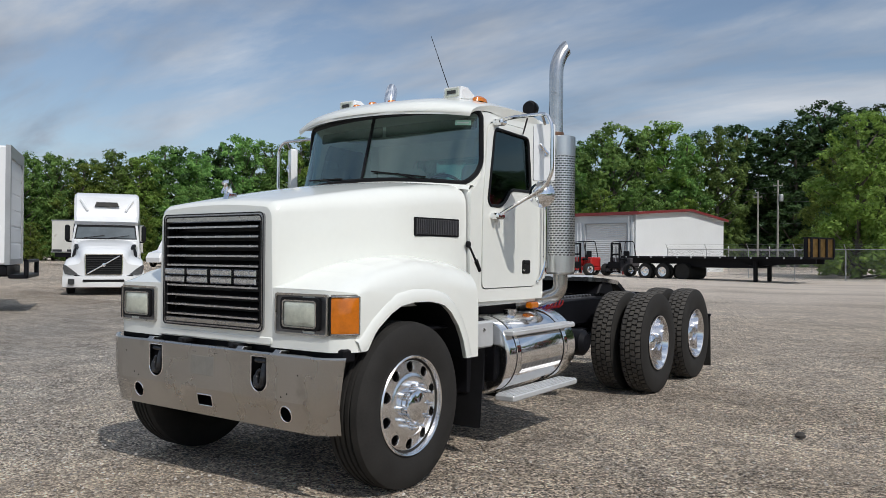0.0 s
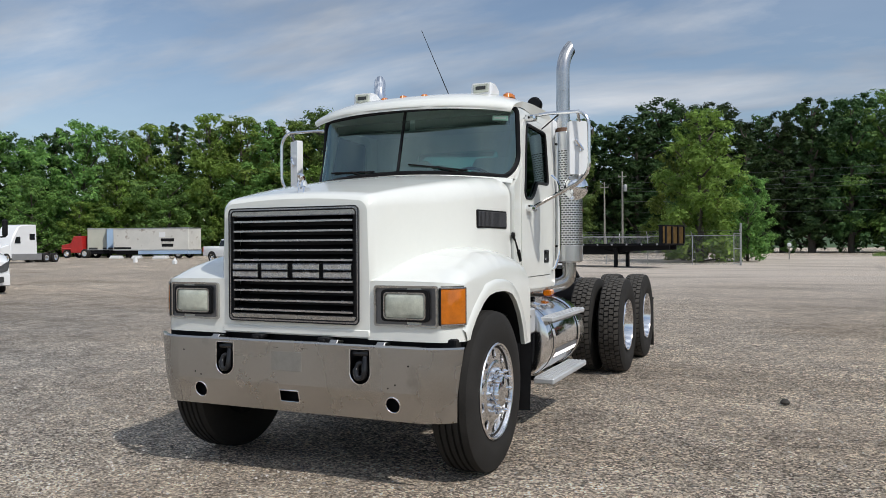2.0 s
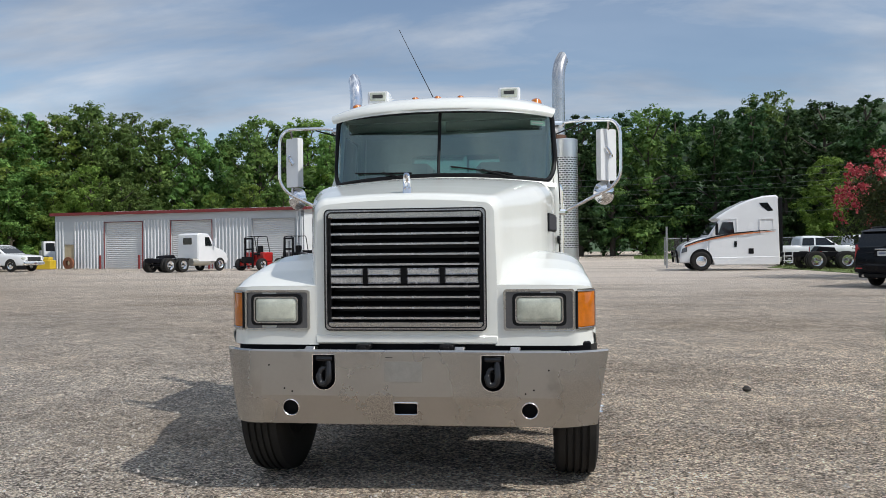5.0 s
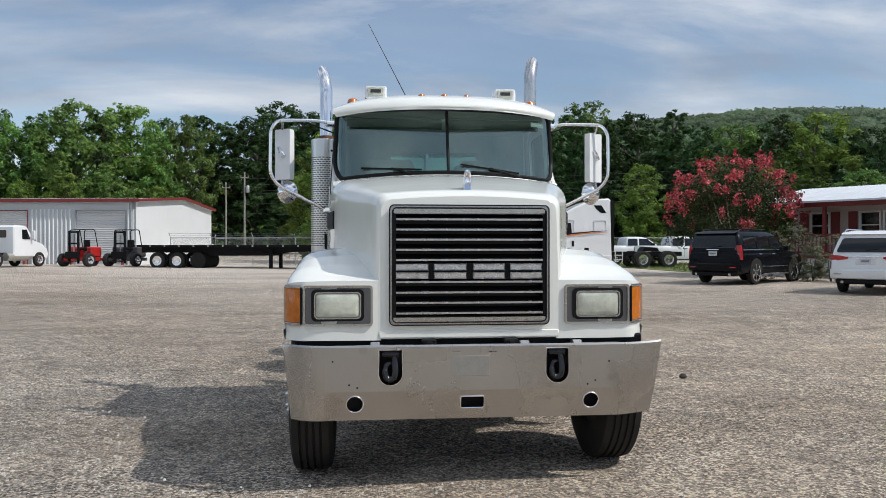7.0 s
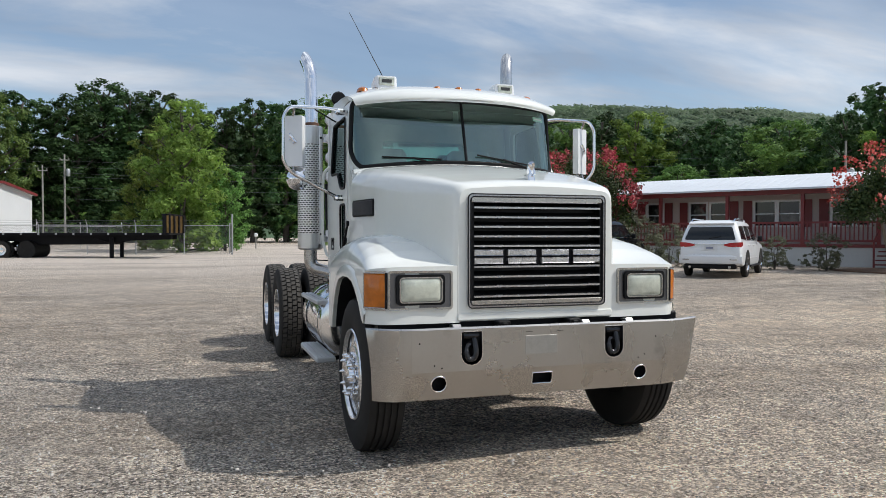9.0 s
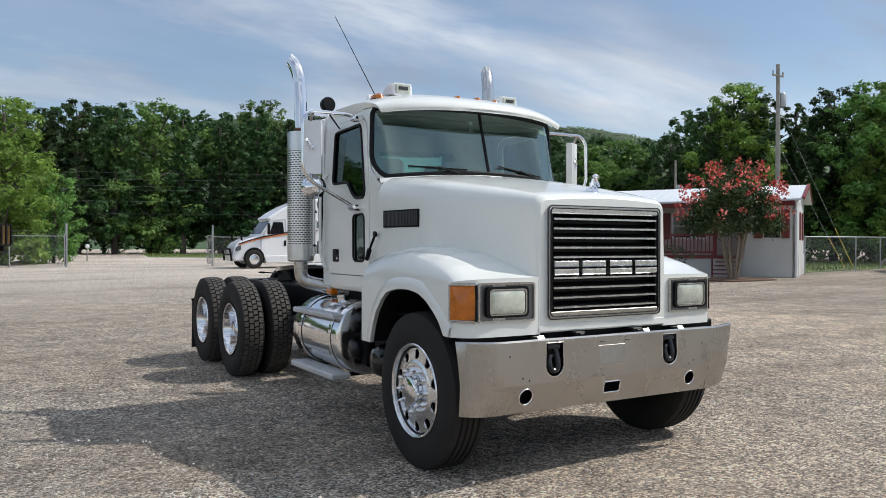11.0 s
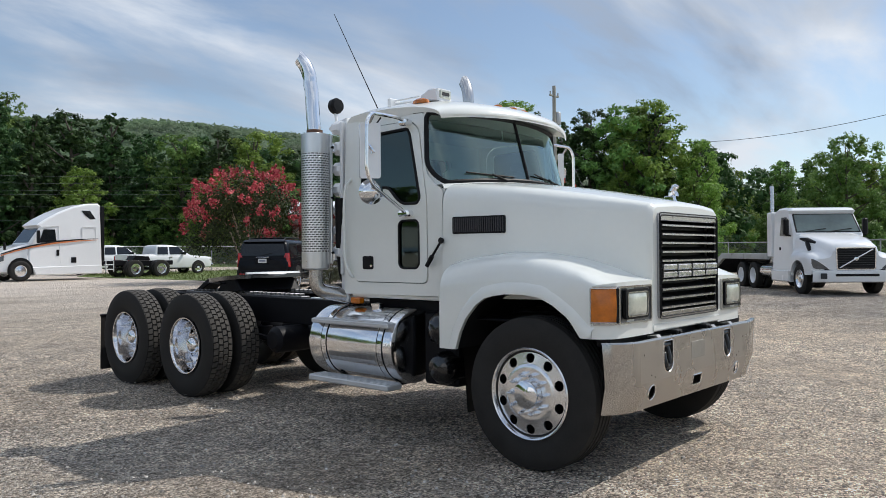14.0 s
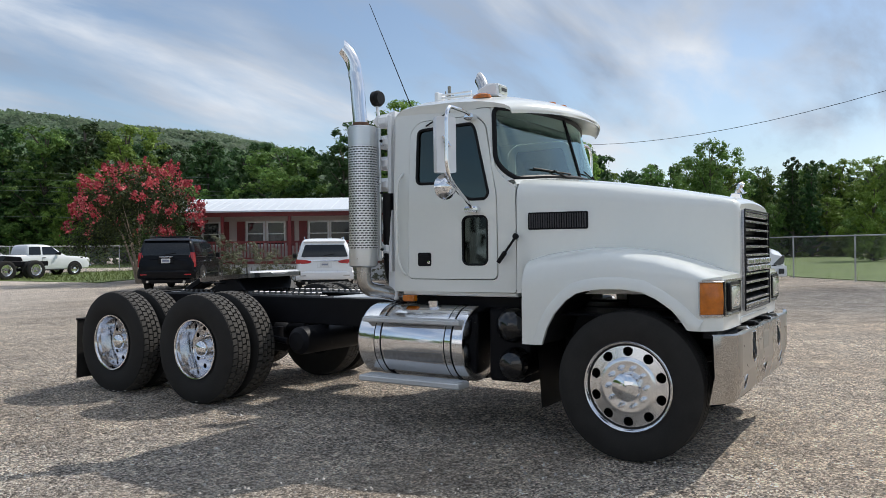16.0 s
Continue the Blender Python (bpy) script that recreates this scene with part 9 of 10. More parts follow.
part("wall", Mesh().plate([[(0.1, 0.9), (PD, 0.9), (PD, 3.45), (0.1, 3.45)]], lambda d, z: hp(RM, d, z), lambda d, z: hp(RM + 0.1, d, z)), SKIRT, home)
part("wall", Mesh().plate([[(0.1, -0.3), (PD, -0.3), (PD, 3.45), (0.1, 3.45)]], lambda d, z: hp(HL, d, z), lambda d, z: hp(HL - 0.1, d, z)), SKIRT, home)
part("pane", Mesh().plate([[(RW[0], 1.75), (RW[1], 1.75), (RW[1], 2.95), (RW[0], 2.95)]], lambda s, z: hp(s, 0.18, z), lambda s, z: hp(s, 0.2, z)), CARGL, home)
part("window_bar", hbox(Mesh(), RW[0], RW[1], 0.12, 0.2, 2.3, 2.36), WHITE2, home)
for s in (RW[0] - 0.22, RW[1] + 0.22):
    part("shutter", hbox(Mesh(), s - 0.17, s + 0.17, 0.04, 0.09, 1.72, 2.98), REDP, home, "dark red shutter")
part("skirting", hbox(Mesh(), 0, RM, 0.05, 0.10, -0.3, 0.82), SKIRT, home, "pale skirting below the porch")
part("porch_floor", hbox(Mesh(), 0, RM, 0.0, PD, 0.82, 0.95), REDP, home)
for a, b in wins:
    w_ = part("window", Mesh().plate([[(a - 0.04, 1.71), (b + 0.04, 1.71), (b + 0.04, 2.99), (a - 0.04, 2.99)], [(a + 0.05, 1.8), (a + 0.05, 2.9), (b - 0.05, 2.9), (b - 0.05, 1.8)]], lambda s, z: hp(s, PD - 0.03, z), lambda s, z: hp(s, PD + 0.08, z)), WHITE2, home, "white-framed window")
    part("pane", Mesh().plate([[(a + 0.04, 1.79), (b - 0.04, 1.79), (b - 0.04, 2.91), (a + 0.04, 2.91)]], lambda s, z: hp(s, PD + 0.05, z), lambda s, z: hp(s, PD + 0.07, z)), CARGL, w_)
    part("meeting_bar", hbox(Mesh(), a + 0.04, b - 0.04, PD + 0.02, PD + 0.06, 2.32, 2.37), WHITE2, w_)
for s in (0.6, 2.1, 2.9, 5.45, 6.1, 8.8, 9.5):
    part("shutter", hbox(Mesh(), s - 0.2, s + 0.2, PD - 0.06, PD - 0.01, 1.72, 2.98), REDP, home, "dark red shutter")
for s in (0.1, 2.5, 5.8, 9.1, RM - 1.2):
    part("porch_post", hbox(Mesh(), s - 0.07, s + 0.07, 0.02, 0.16, 0.9, 3.2), REDP, home, "dark red porch post")
for z in (1.05, 1.85):
    part("rail", hbox(Mesh(), 0.1, RM - 1.2, 0.05, 0.12, z, z + 0.09), REDP, home)
s = 0.25
pick = hbox(Mesh(), 0.0, 0.05, 0.06, 0.10, 1.1, 1.88).mesh("baluster", REDP)
while s < RM - 1.2:
    p = HU * s
    part("baluster", pick, None, home, at=pose(p.x, p.y, 0))
    s += 0.17
ex = 0.35
part("porch_beam", hbox(Mesh(), -0.1, HL, 0.0, 0.18, 3.15, 3.42), REDP, home)
part("porch_ceiling", hbox(Mesh(), 0, HL, 0.1, PD, 3.38, 3.42), SKIRT, home)
part("roof", Mesh().loft([[hp(s, d, z) for d, z in ((-ex, 3.42), (PD + 1.5, 4.25), (PD + HD + 0.35, 3.5), (PD + HD + 0.35, 3.42), (PD + 1.5, 4.15), (-ex, 3.34))] for s in (-ex, HL + ex)]), ROOFW, home, "white sheet metal roof")
rb = Mesh()
for k in range(int((HL + 2 * ex) / 0.45)):
    s = -ex + 0.1 + k * 0.45
    rb.loft([[hp(s + a, d, z + h) for a, h in ((-0.02, 0.0), (0.0, 0.014), (0.02, 0.0))] for d, z in ((-ex, 3.425), (PD + 1.5, 4.255))], closed=False)
tagged(part("roof_ribs", rb, ROOFW, home), kind="stuff")
part("gable", Mesh().add([hp(HL, PD, 3.3), hp(HL, PD + HD, 3.3), hp(HL, PD + HD, 3.5), hp(HL, PD + 1.5, 4.15), hp(HL, 0.3, 3.5), hp(HL, 0.3, 3.3)], [(0, 1, 2, 3, 4, 5)]), SKIRT, home)
part("gable_trim", Mesh().tube([hp(HL + ex, -ex, 3.42), hp(HL + ex, PD + 1.5, 4.25), hp(HL + ex, PD + HD + 0.35, 3.5)], 0.08, 4), REDP, home)
part("shutter", Mesh().plate([[(PD + 0.75, 1.65), (PD + 1.1, 1.65), (PD + 1.1, 2.95), (PD + 0.75, 2.95)]], lambda d, z: hp(HL + 0.05, d, z), lambda d, z: hp(HL, d, z)), REDP, home)
part("shutter", Mesh().plate([[(PD + 2.3, 1.65), (PD + 2.65, 1.65), (PD + 2.65, 2.95), (PD + 2.3, 2.95)]], lambda d, z: hp(HL + 0.05, d, z), lambda d, z: hp(HL, d, z)), REDP, home)
part("pane", Mesh().plate([[(PD + 1.2, 1.7), (PD + 2.2, 1.7), (PD + 2.2, 2.9), (PD + 1.2, 2.9)]], lambda d, z: hp(HL - 0.05, d, z), lambda d, z: hp(HL - 0.08, d, z)), CARGL, home)
for i in range(5):
    part("stair_tread", hbox(Mesh(), RM - 1.1, RM - 0.1, -1.3 + 0.26 * i, -1.0 + 0.26 * i, 0.14 + 0.17 * i, 0.19 + 0.17 * i), REDP, home, "dark red porch step")
for s in (RM - 1.1, RM - 0.1):
    part("stair_rail", Mesh().tube([hp(s, -1.3, 0.05), hp(s, -1.3, 1.05), hp(s, 0.05, 1.85)], 0.04, 4), REDP, home)
part("downpipe", Mesh().tube([hp(HL + 0.06, 0.05, 0.0), hp(HL + 0.06, 0.05, 3.3)], 0.05, 6), WHITE2, home)


# ---- crape myrtles with red blossom, and shrubs ----
BLOOM = leaf_mat("crape_blossom", (0.31, 0.026, 0.046), (0.53, 0.085, 0.100), (0.71, 0.23, 0.23))
MLEAF = leaf_mat("myrtle_leaves", (0.030, 0.050, 0.016), (0.045, 0.070, 0.022), (0.085, 0.105, 0.035))


def myrtle(x, y, h, w, seed, label, blooms, big, low=0.30):
    """Many pale stems under a broad dome; blossom stands in panicles on the dome's outside."""
    rg = np.random.default_rng(seed)
    t = thing("crape_myrtle", label, "tree", pose(x, y, gz(x, y)))
    mid, up = h * (low + 0.16), h * (0.84 - low)
    k = 64
    u = rg.uniform(-0.30, 1.0, k)
    a = np.arange(k) * 2.4 + rg.uniform(-0.3, 0.3, k)
    shell = rg.uniform(0.45, 0.90, k)
    flat = np.sqrt(np.clip(1 - u * u, 0, 1))
    cs = np.stack([w * flat * shell * np.cos(a), w * flat * shell * np.sin(a), mid + up * u * np.where(u > 0, shell, 0.8)], 1)
    bark = surf("pale_myrtle_bark", (0.30, 0.24, 0.18), 0.8, vary=0.25, scale=6)
    for i in range(9):
        b = i * 0.698 + rg.uniform(-0.2, 0.2)
        part("stem", Mesh().tube([(0.12 * math.cos(b), 0.12 * math.sin(b), -0.05), (0.3 * math.cos(b), 0.3 * math.sin(b), h * 0.16), (0.25 * w * math.cos(b), 0.25 * w * math.sin(b), h * 0.4), (0.5 * w * math.cos(b), 0.5 * w * math.sin(b), h * 0.66)], [0.06, 0.05, 0.035, 0.012], 6), bark, t)
    n = 17000
    pk = rg.integers(0, k, n)
    d = rg.normal(size=(n, 3))
    d[:, 2] *= 0.8
    d /= np.linalg.norm(d, axis=1, keepdims=True)
    v, q = leaf_quads(cs[pk] + d * (w * 0.24 * rg.uniform(0.3, 1.15, n))[:, None], d + rg.normal(scale=0.5, size=d.shape) + np.array([0, 0, 0.4]), 0.055, rg)
    part("crown", np_mesh("crown", v, q, MLEAF), None, t)
    cen = []
    for i in range(blooms):
        ub = rg.uniform(-0.10, 0.97)
        ab = i * 2.4 + rg.uniform(-0.5, 0.5)
        fb = math.sqrt(1 - ub * ub)
        o = np.array([fb * math.cos(ab) * w, fb * math.sin(ab) * w, up * ub])
        g_ = o / np.linalg.norm(o) + np.array([0, 0, 0.35])
        o = o * rg.uniform(0.90, 1.06) + np.array([0, 0, mid])
        m = int(rg.uniform(26, 70) * big)
        s_ = rg.uniform(0, 1, m)
        cen.append(o + g_ * (s_ * rg.uniform(0.2, 0.42))[:, None] + rg.normal(size=(m, 3)) * (0.13 * (1.15 - s_))[:, None])
    cen = np.concatenate(cen)
    v, q = leaf_quads(cen, rg.normal(size=cen.shape) + np.array([0, 0, 0.3]), 0.06, rg)
    part("blossom", np_mesh("blossom", v, q, BLOOM), None, t, "clusters of coral red blossom")
    return t


myrtle(16.4, 29.2, 5.45, 2.9, 31, "crape myrtle tree thick with coral red blossom", 120, 1.0)
myrtle(22.8, 16.7, 4.7, 2.1, 37, "crape myrtle with pale stems and some red blossom", 75, 0.5, 0.40)
SHRUBL = leaf_mat("olive_shrub_leaves", (0.13, 0.14, 0.085), (0.20, 0.21, 0.13), (0.30, 0.30, 0.19))
random.seed(9)
SHR = []
for seed, hh in ((61, 1.9), (62, 1.3)):
    cen, nrm, cs, _ = crown_points(seed, hh, hh * 0.56, 0.03, 7000, blobs=34)
    v, q = leaf_quads(cen, nrm, 0.022, np.random.default_rng(seed))
    SHR.append(np_mesh("foliage", v, q, SHRUBL))
for x, y, k, sc in ((16.7, 24.3, 0, 1.2), (17.5, 23.3, 0, 1.0), (19.8, 19.6, 1, 1.05), (20.8, 18.0, 1, 1.15), (18.3, 21.6, 1, 1.0), (17.2, 24.0, 1, 1.1), (18.0, 22.5, 0, 0.85), (19.1, 20.6, 1, 1.1)):
    sh = thing("shrub", "wispy grey-green shrub in front of the porch", "shrub", pose(x, y, gz(x, y), 0, 0, 70 * x) @ Matrix.Diagonal((sc, sc, sc, 1)), group="shrubs by the porch")
    part("foliage", SHR[k], None, sh)
    part("stems", Mesh().tube([(0, 0, -0.05), (0.1, 0.05, 0.9)], [0.03, 0.01], 5).tube([(0, 0, -0.05), (-0.15, 0.1, 0.8)], [0.03, 0.01], 5).tube([(0, 0, -0.05), (0.02, -0.2, 0.8)], [0.03, 0.01], 5), BARK, sh)


# ---- chain-link fences ----
WIRE = surf("fence_wire", (0.20, 0.21, 0.21), 0.5, 0.6, vary=0.1)


def fence(pts, h, name_label, barbed=False, step=3.0):
    f_ = thing("chain_link_fence", name_label, "fence")
    wv_ = []
    for (x0, y0), (x1, y1) in zip(pts, pts[1:]):
        L = math.hypot(x1 - x0, y1 - y0)
        n = max(1, round(L / step))
        d = Vector((x1 - x0, y1 - y0)) / L
        for i in range(n + 1 if (x1, y1) == pts[-1] else n):
            x, y = x0 + d.x * L * i / n, y0 + d.y * L * i / n
            z = gz(x, y)
            pm = Mesh().tube([(x, y, z - 0.1), (x, y, z + h + 0.05)], 0.032, 8)
            if barbed:
                pm.tube([(x, y, z + h), (x - d.y * 0.25, y + d.x * 0.25, z + h + 0.35)], 0.02, 5)
            part("post", pm, GREYM, f_)
        part("top_rail", Mesh().tube([(x0, y0, gz(x0, y0) + h), (x1, y1, gz(x1, y1) + h)], 0.025, 6), GREYM, f_)
        if barbed:
            for k in (0.15, 0.3):
                part("barbed_wire", Mesh().tube([(x0 - d.y * 0.2, y0 + d.x * 0.2, gz(x0, y0) + h + k), (x1 - d.y * 0.2, y1 + d.x * 0.2, gz(x1, y1) + h + k)], 0.008, 4), WIRE, f_)
        s = -h
        while s < L:
            for sgn in (1, -1):
                a0, a1 = max(s, 0), min(s + h, L)
                if a1 > a0:
                    za, zb = (a0 - s, a1 - s) if sgn > 0 else (h - (a0 - s), h - (a1 - s))
                    g0, g1 = gz(x0 + d.x * a0, y0 + d.y * a0), gz(x0 + d.x * a1, y0 + d.y * a1)
                    A, B = np.array([x0 + d.x * a0, y0 + d.y * a0, g0 + za]), np.array([x0 + d.x * a1, y0 + d.y * a1, g1 + zb])
                    o = np.array([d.x, d.y, -1.0 * sgn]) * 0.0026
                    wv_.append([A - o, B - o, B + o, A + o])
            s += 0.11
    wv_ = np.array(wv_).reshape(-1, 3)
    tagged(part("wire_mesh", np_mesh("wire_mesh", wv_, np.arange(len(wv_)).reshape(-1, 4), WIRE), None, f_, "woven diamond wire"), kind="stuff")
    return f_


fence([(0.42, 46.0), (-14.2, 50.0)], 1.85, "galvanised chain-link fence with barbed wire beside the gate", True)
fence([(-14.0, 65.0), (-4.5, 67.5)], 1.85, "galvanised chain-link fence behind the workshop", True)
fence([(8.6, 44.6), (13.0, 49.0), (30.0, 50.0), (33.0, 36.0)], 1.85, "galvanised chain-link fence behind parked trucks")
fence([(29.25, 17.88), (34.8, 18.8), (43.0, 21.0), (46.0, 12.0), (30.0, 3.2), (22.0, -4.5), (12.0, -14.0)], 1.8, "galvanised chain-link fence along the grass", step=4.2)
for (x, y), a in (((0.42, 46.0), -97), ((8.6, 44.6), 85)):
    g = thing("gate", "open galvanised chain-link gate", "gate", pose(x, y, gz(x, y), 0, 0, a))
    part("gate_post", Mesh().tube([(0, 0, -0.1), (0, 0, 2.6)], 0.06, 10), GREYM, g)
    part("gate_frame", Mesh().tube([(0.12, 0, 0.15), (0.12, 0, 1.95), (2.2, 0, 1.95), (2.2, 0, 0.15), (0.12, 0, 0.15)], 0.025, 6).tube([(0.12, 0, 1.05), (2.2, 0, 1.05)], 0.02, 6), GREYM, g)
    w_ = []
    for k in np.arange(-1.8, 2.1, 0.11):
        for sgn in (1, -1):
            a0, a1 = max(k, 0), min(k + 1.8, 2.08)
            if a1 > a0:
                za, zb = (a0 - k, a1 - k) if sgn > 0 else (1.8 - a0 + k, 1.8 - a1 + k)
                w_.append([(0.12 + a0, 0, 0.15 + za), (0.12 + a1, 0, 0.15 + zb), (0.128 + a1, 0.004, 0.158 + zb), (0.128 + a0, 0.004, 0.158 + za)])
    w_ = np.array(w_).reshape(-1, 3)
    tagged(part("wire_mesh", np_mesh("wire_mesh", w_, np.arange(len(w_)).reshape(-1, 4), WIRE), None, g), kind="stuff")

# ---- poles and wires ----
def pole(x, y, h, label, arm):
    p_ = thing("utility_pole", label, "utility pole", pose(x, y, gz(x, y)))
    part("shaft", Mesh().tube([(0, 0, -0.3), (0, 0, h * 0.5), (0, 0, h)], [h * 0.0135, h * 0.0115, h * 0.009], 10), WOODP, p_)
    if arm:
        part("crossarm", Mesh().box(-0.5, 0.5, -0.05, 0.05, h - 0.70, h - 0.60, 0.01).tube([(-0.45, 0, h - 0.62), (-0.45, 0, h - 0.40)], 0.04, 6).tube([(0.45, 0, h - 0.62), (0.45, 0, h - 0.40)], 0.04, 6), WOODP, p_)
    if h > 10 or x > 0:
        part("transformer", Mesh().lathe([(0.0, 0.0), (0.22, 0.02), (0.24, 0.1), (0.24, 0.75), (0.18, 0.85), (0.0, 0.88)], (0.36, 0, h - 2.5), "z", 16), GREYM, p_, "grey pole-mounted transformer can")
    return p_


pole(36.5, 24.6, 12.0, "tall weathered wooden utility pole behind the house", True)
pole(-15.6, 92.2, 10.2, "wooden utility pole at the wood's edge", True)
pole(-18.0, 93.0, 9.0, "short wooden utility pole at the wood's edge", True)
pole(36.0, 32.0, 7.0, "short wooden utility pole behind the house", False)


def wire(a, b, sag, r=0.02):
    A, B = Vector(a), Vector(b)
    return Mesh().tube([A.lerp(B, t) - Vector((0, 0, 4 * sag * t * (1 - t))) for t in np.linspace(0, 1, 20)], r, 4)


LINE = surf("dull_line_aluminium", (0.24, 0.25, 0.25), 0.6, 0.3, vary=0.1)
for z in (9.9, 9.2, 8.5, 8.1, 6.9, 5.6):
    spans = [((-16.0, 92.2, z), (36.0, 72.0, z - 0.3), 0.6), ((36.0, 72.0, z - 0.3), (60.0, 48.0, z - 0.3), 0.4)]
    if z > 9:
        spans.append(((-48.0, 104.0, z - 0.3), (-16.0, 92.2, z), 0.3))
    for a, b, sg in spans:
        solo("power_line", wire(a, b, sg, 0.010), LINE, "thin sagging grey power line", "cable", group="power lines")
solo("power_line", Mesh().tube([(38.8 - 9.7 * s, 9.7 - 17.0 * s, 7.96 - 0.4 * s + 1.93 * s * s) for s in np.linspace(-1.1, 1.5, 24)], 0.014, 5), BLACK, "thin sagging dark power line", "cable", group="power lines")
for ax, ay, az_ in ((37.0, 20.7, 7.5), (36.5, 19.9, 9.8)):
    g = solo("guy_wire", Mesh().tube([(36.5, 24.6, az_), (ax, ay, 0.2)], 0.008, 5), LINE, "steel guy wire with yellow sleeve", "cable", group="guy wires")
    A, B = Vector((36.5, 24.6, az_)), Vector((ax, ay, 0.2))
    part("sleeve", Mesh().tube([A.lerp(B, 0.76), A.lerp(B, 0.98)], 0.020, 6), YEL, g, "yellow plastic sleeve")
mbx = thing("mailbox", "white mailbox on a post by the drive", "mailbox", pose(3.2, 62.0, gz(3, 62)))
part("post", Mesh().tube([(0, 0, -0.1), (0, 0, 1.0)], 0.05, 6), WOODP, mbx)
part("box", Mesh().box(-0.15, 0.15, -0.3, 0.3, 1.0, 1.3, 0.06), WHITE2, mbx)

# ---- grass verges ----
GRASSM = surf("mown_grass_soil", (0.135, 0.185, 0.055), 0.9, vary=0.35, scale=0.5, fine=14, bump=0.02)
BLADE = leaf_mat("grass_blades", (0.10, 0.14, 0.035), (0.145, 0.195, 0.055), (0.20, 0.24, 0.08))


def verge(name, poly, label, blades, hgt, seed):
    m = Mesh().plate([poly], lambda x, y: (x, y, gz(x, y) + 0.03), lambda x, y: (x, y, gz(x, y) - 0.05))
    solo(name, m, GRASSM, label, "grass", kind="structure")
    rg = np.random.default_rng(seed)
    P = np.array(poly)
    lo_, hi_ = P.min(0), P.max(0)
    pts = rg.uniform(lo_, hi_, (blades * 3, 2))
    ins = np.zeros(len(pts), bool)
    for (xa, ya), (xb, yb) in zip(poly, poly[1:] + poly[:1]):
        c = ((ya > pts[:, 1]) != (yb > pts[:, 1])) & (pts[:, 0] < (xb - xa) * (pts[:, 1] - ya) / ((yb - ya) or 1e-9) + xa)
        ins ^= c
    pts = pts[ins][:blades]
    z = -0.015 + 0.0055 * np.clip(np.hypot(pts[:, 0], pts[:, 1]) - 6, 0, 80) + 0.02
    a = rg.uniform(0, 2 * np.pi, len(pts))
    h = hgt * rg.uniform(0.5, 1.3, len(pts))
    w = h * 0.13
    dx, dy = np.cos(a) * w, np.sin(a) * w
    lx, ly = rg.normal(0, 0.3, len(pts)) * h, rg.normal(0, 0.3, len(pts)) * h
    q = np.stack([np.stack([pts[:, 0] - dx, pts[:, 1] - dy, z], 1), np.stack([pts[:, 0] + dx, pts[:, 1] + dy, z], 1), np.stack([pts[:, 0] + lx + dx * 0.3, pts[:, 1] + ly + dy * 0.3, z + h], 1), np.stack([pts[:, 0] + lx - dx * 0.3, pts[:, 1] + ly - dy * 0.3, z + h], 1)], 1).reshape(-1, 3)
    tagged(new("grass", np_mesh("grass", q, np.arange(len(q)).reshape(-1, 4), BLADE)), "tufts of green grass", "grass", kind="stuff")


verge("grass_verge", [(31.0, 3.0), (22.5, -5.0), (12.0, -15.0), (60.0, -60.0), (92.0, -10.0), (85.0, 30.0), (48.0, 22.0), (46.5, 12.0)], "short green grass beyond the fence", 30000, 0.07, 71)
# Grass added behind the fence, standing in for ground dark with shade.
verge("grass_verge", [(31.6, 19.6), (33.0, 34.0), (44.0, 40.0), (58.0, 30.0), (49.0, 22.5), (43.2, 21.3)], "rough green grass behind the house", 5000, 0.16, 75)
verge("grass_verge", [(10.0, 74.0), (40.0, 56.0), (52.0, 60.0), (34.0, 84.0), (12.0, 92.0)], "mown green grass by the road", 5000, 0.2, 72)
verge("grass_verge", [(16.0, 31.5), (19.5, 33.5), (30.0, 38.0), (30.0, 48.0), (17.0, 48.0), (14.5, 44.0)], "mown green grass beside the house", 6000, 0.12, 73)
verge("grass_verge", [(-110.0, 60.0), (-72.0, 72.0), (-45.0, 76.0), (-40.0, 84.0), (-60.0, 100.0), (-110.0, 90.0)], "rough green grass under the trees", 3000, 0.4, 74)
solo("mulch_bed", Mesh().plate([rpoly([(21.0, 15.4), (24.3, 15.4), (24.4, 18.4), (21.1, 18.4)], 0.8)], lambda x, y: (x, y, gz(x, y) + 0.05), lambda x, y: (x, y, gz(x, y) - 0.05)), surf("mulch", (0.14, 0.085, 0.055), 0.95, vary=0.4, scale=3, fine=40, bump=0.02), "brown mulch bed under the myrtle", "bed", kind="structure")

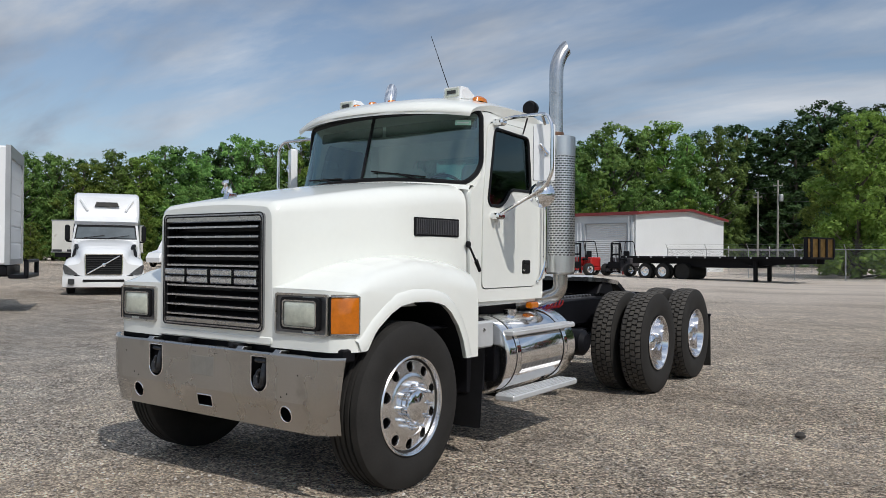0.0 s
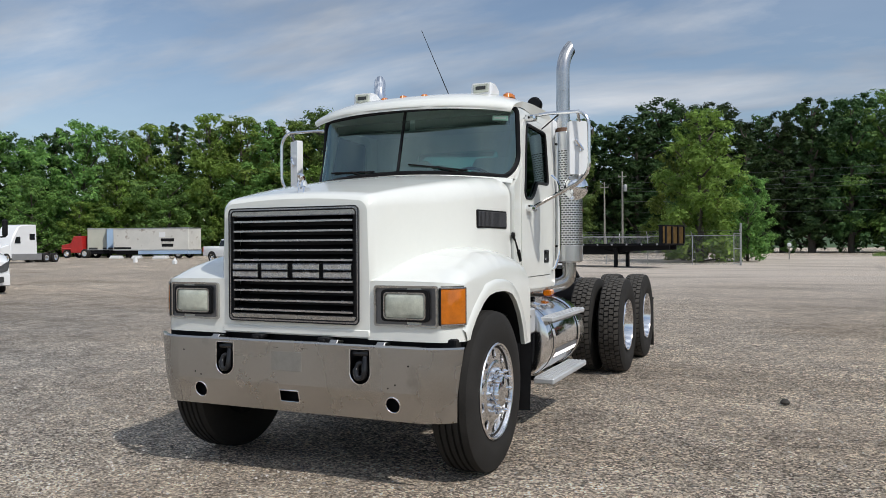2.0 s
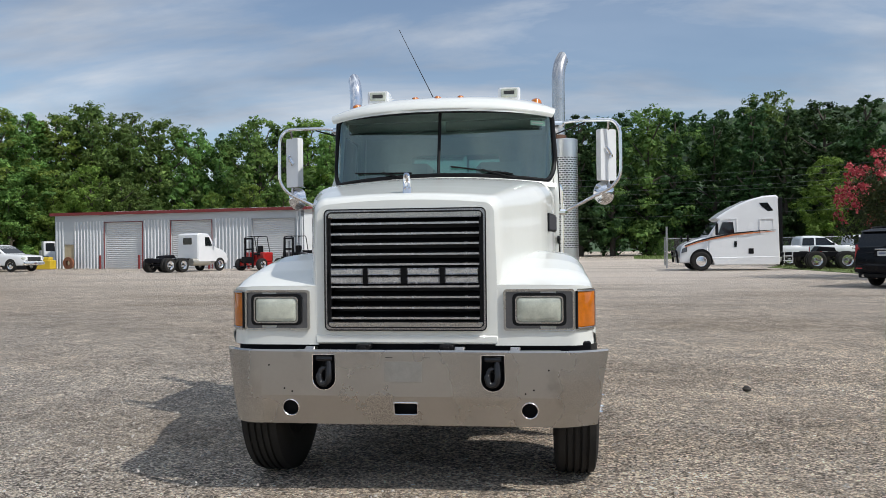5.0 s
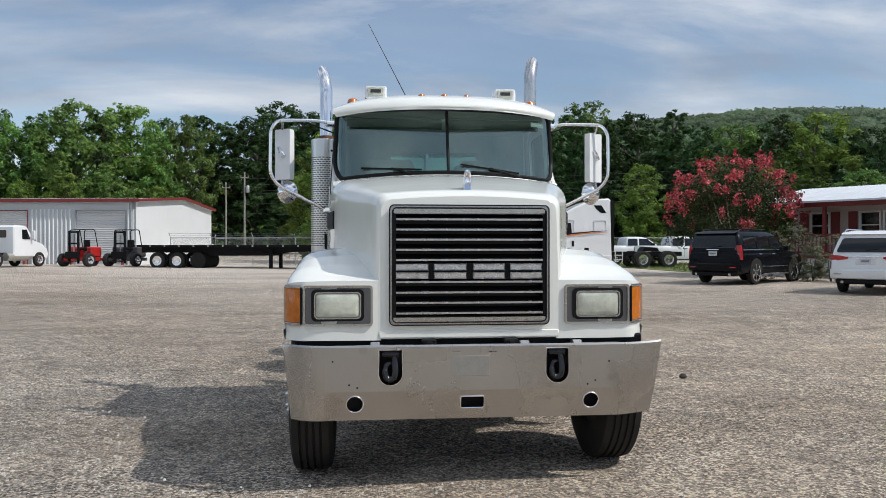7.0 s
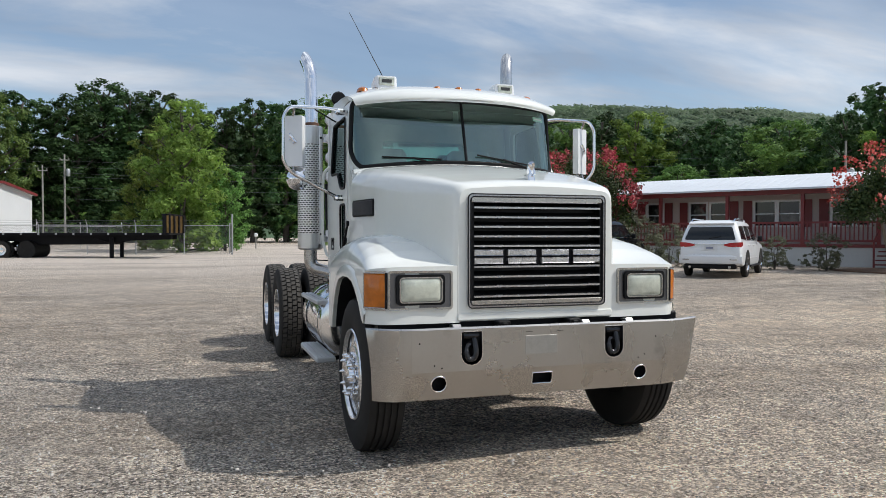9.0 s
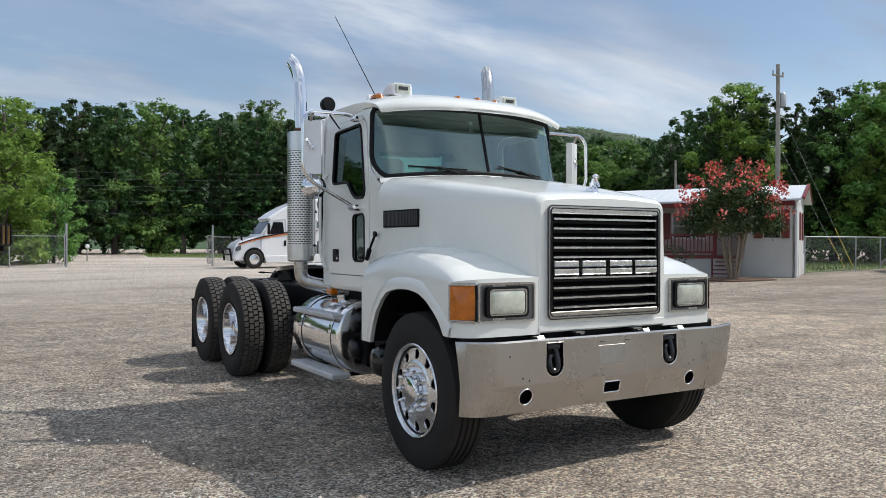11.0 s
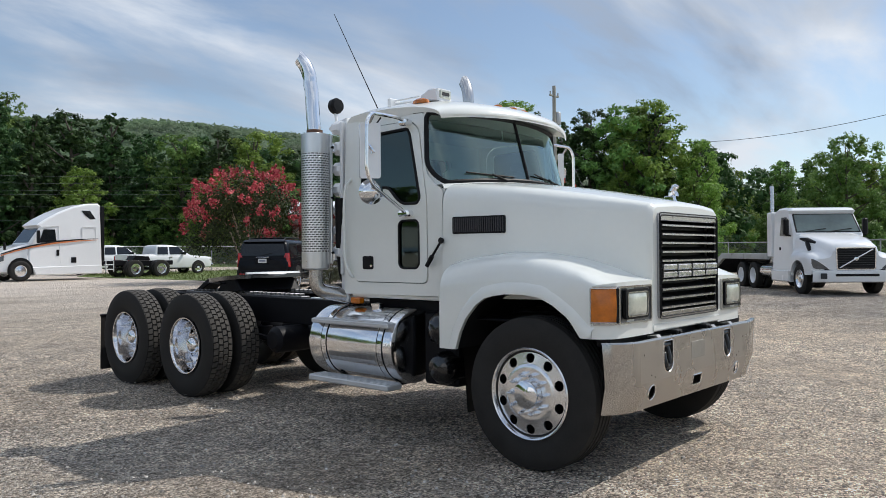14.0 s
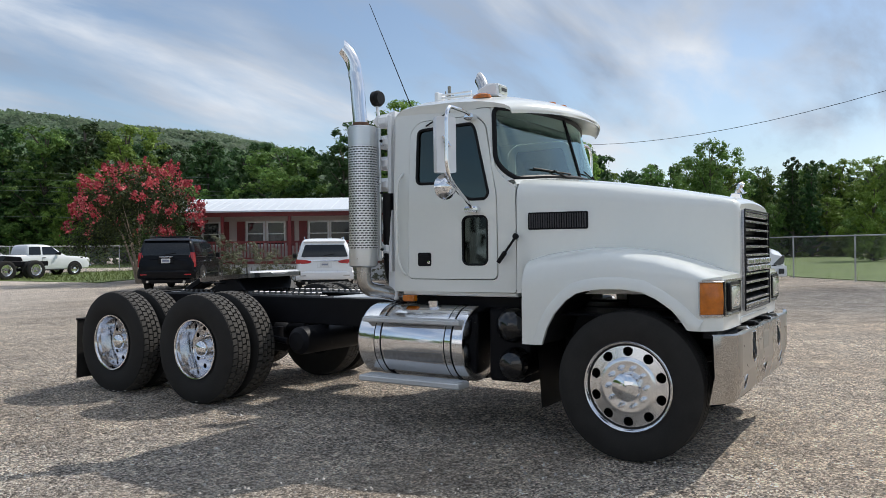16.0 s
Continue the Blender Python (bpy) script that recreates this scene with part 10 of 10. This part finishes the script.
# ---- vehicles far beyond the fence ----
for x, y, mat, w, h, lab in ((92.0, 8.5, WALLW, 5.0, 2.0, "pale shed far beyond the fence"), (74.0, -1.0, PALEB, 4.0, 2.2, "faded blue vehicle far beyond the fence"), (75.0, -5.0, surf("faded_orange", (0.45, 0.16, 0.06), 0.6), 3.6, 2.0, "faded orange vehicle far beyond the fence")):
    v_ = thing("parked_van", lab, "vehicle", on(x, y, 175))
    part("body", Mesh().prism([(-w / 2, 0.4), (-w / 2, h * 0.6), (-w / 2 + 0.7, h), (w / 2, h), (w / 2, 0.4)], 1.0, 0.08), mat, v_)
    for s in (1, -1):
        for yy in (-w * 0.3, w * 0.3):
            wheel(v_, s * 0.9, yy, 0.38)

# ---- loose stones on the packed gravel ----
rg = np.random.default_rng(99)
NST = 27000
cx_, cy_ = rg.uniform(-9, 8, NST), rg.uniform(-6.2, 9, NST)
sz = 0.0035 + 0.0070 * rg.uniform(0, 1, NST) ** 3.0
base_ = np.array([(-1, -1, -0.3), (1, -1, -0.3), (1, 1, -0.3), (-1, 1, -0.3), (-0.6, -0.6, 0.75), (0.6, -0.6, 0.75), (0.6, 0.6, 0.75), (-0.6, 0.6, 0.75)])
vv = base_[None] * sz[:, None, None] * rg.uniform(0.7, 1.4, (NST, 8, 3))
a = rg.uniform(0, 6.28, NST)
vx = vv[:, :, 0] * np.cos(a)[:, None] - vv[:, :, 1] * np.sin(a)[:, None] + cx_[:, None]
vy = vv[:, :, 0] * np.sin(a)[:, None] + vv[:, :, 1] * np.cos(a)[:, None] + cy_[:, None]
gz_ = -0.015 + 0.0055 * np.clip(np.hypot(cx_, cy_) - 6, 0, 80)
vz = vv[:, :, 2] + gz_[:, None]
V_ = np.stack([vx, vy, vz], 2).reshape(-1, 3)
F_ = (np.array([(4, 5, 6, 7), (0, 1, 5, 4), (1, 2, 6, 5), (2, 3, 7, 6), (3, 0, 4, 7)])[None] + (np.arange(NST) * 8)[:, None, None]).reshape(-1, 4)
tagged(new("loose_stones", np_mesh("loose_stones", V_, F_, surf("stone_chips", (0.36, 0.33, 0.295), 0.9, vary=0.2, scale=9, island=0.6))), "scattered grey stone chips on the gravel", "gravel", kind="stuff")
solo("stone", Mesh().lathe([(0.0, -0.01), (0.04, 0.0), (0.045, 0.02), (0.025, 0.045), (0.0, 0.05)], (0, 0, 0), "z", 9), surf("dark_stone", (0.05, 0.045, 0.04), 0.9, vary=0.3), "small dark stone on the gravel", "stone", pose(2.94, 3.05, 0))
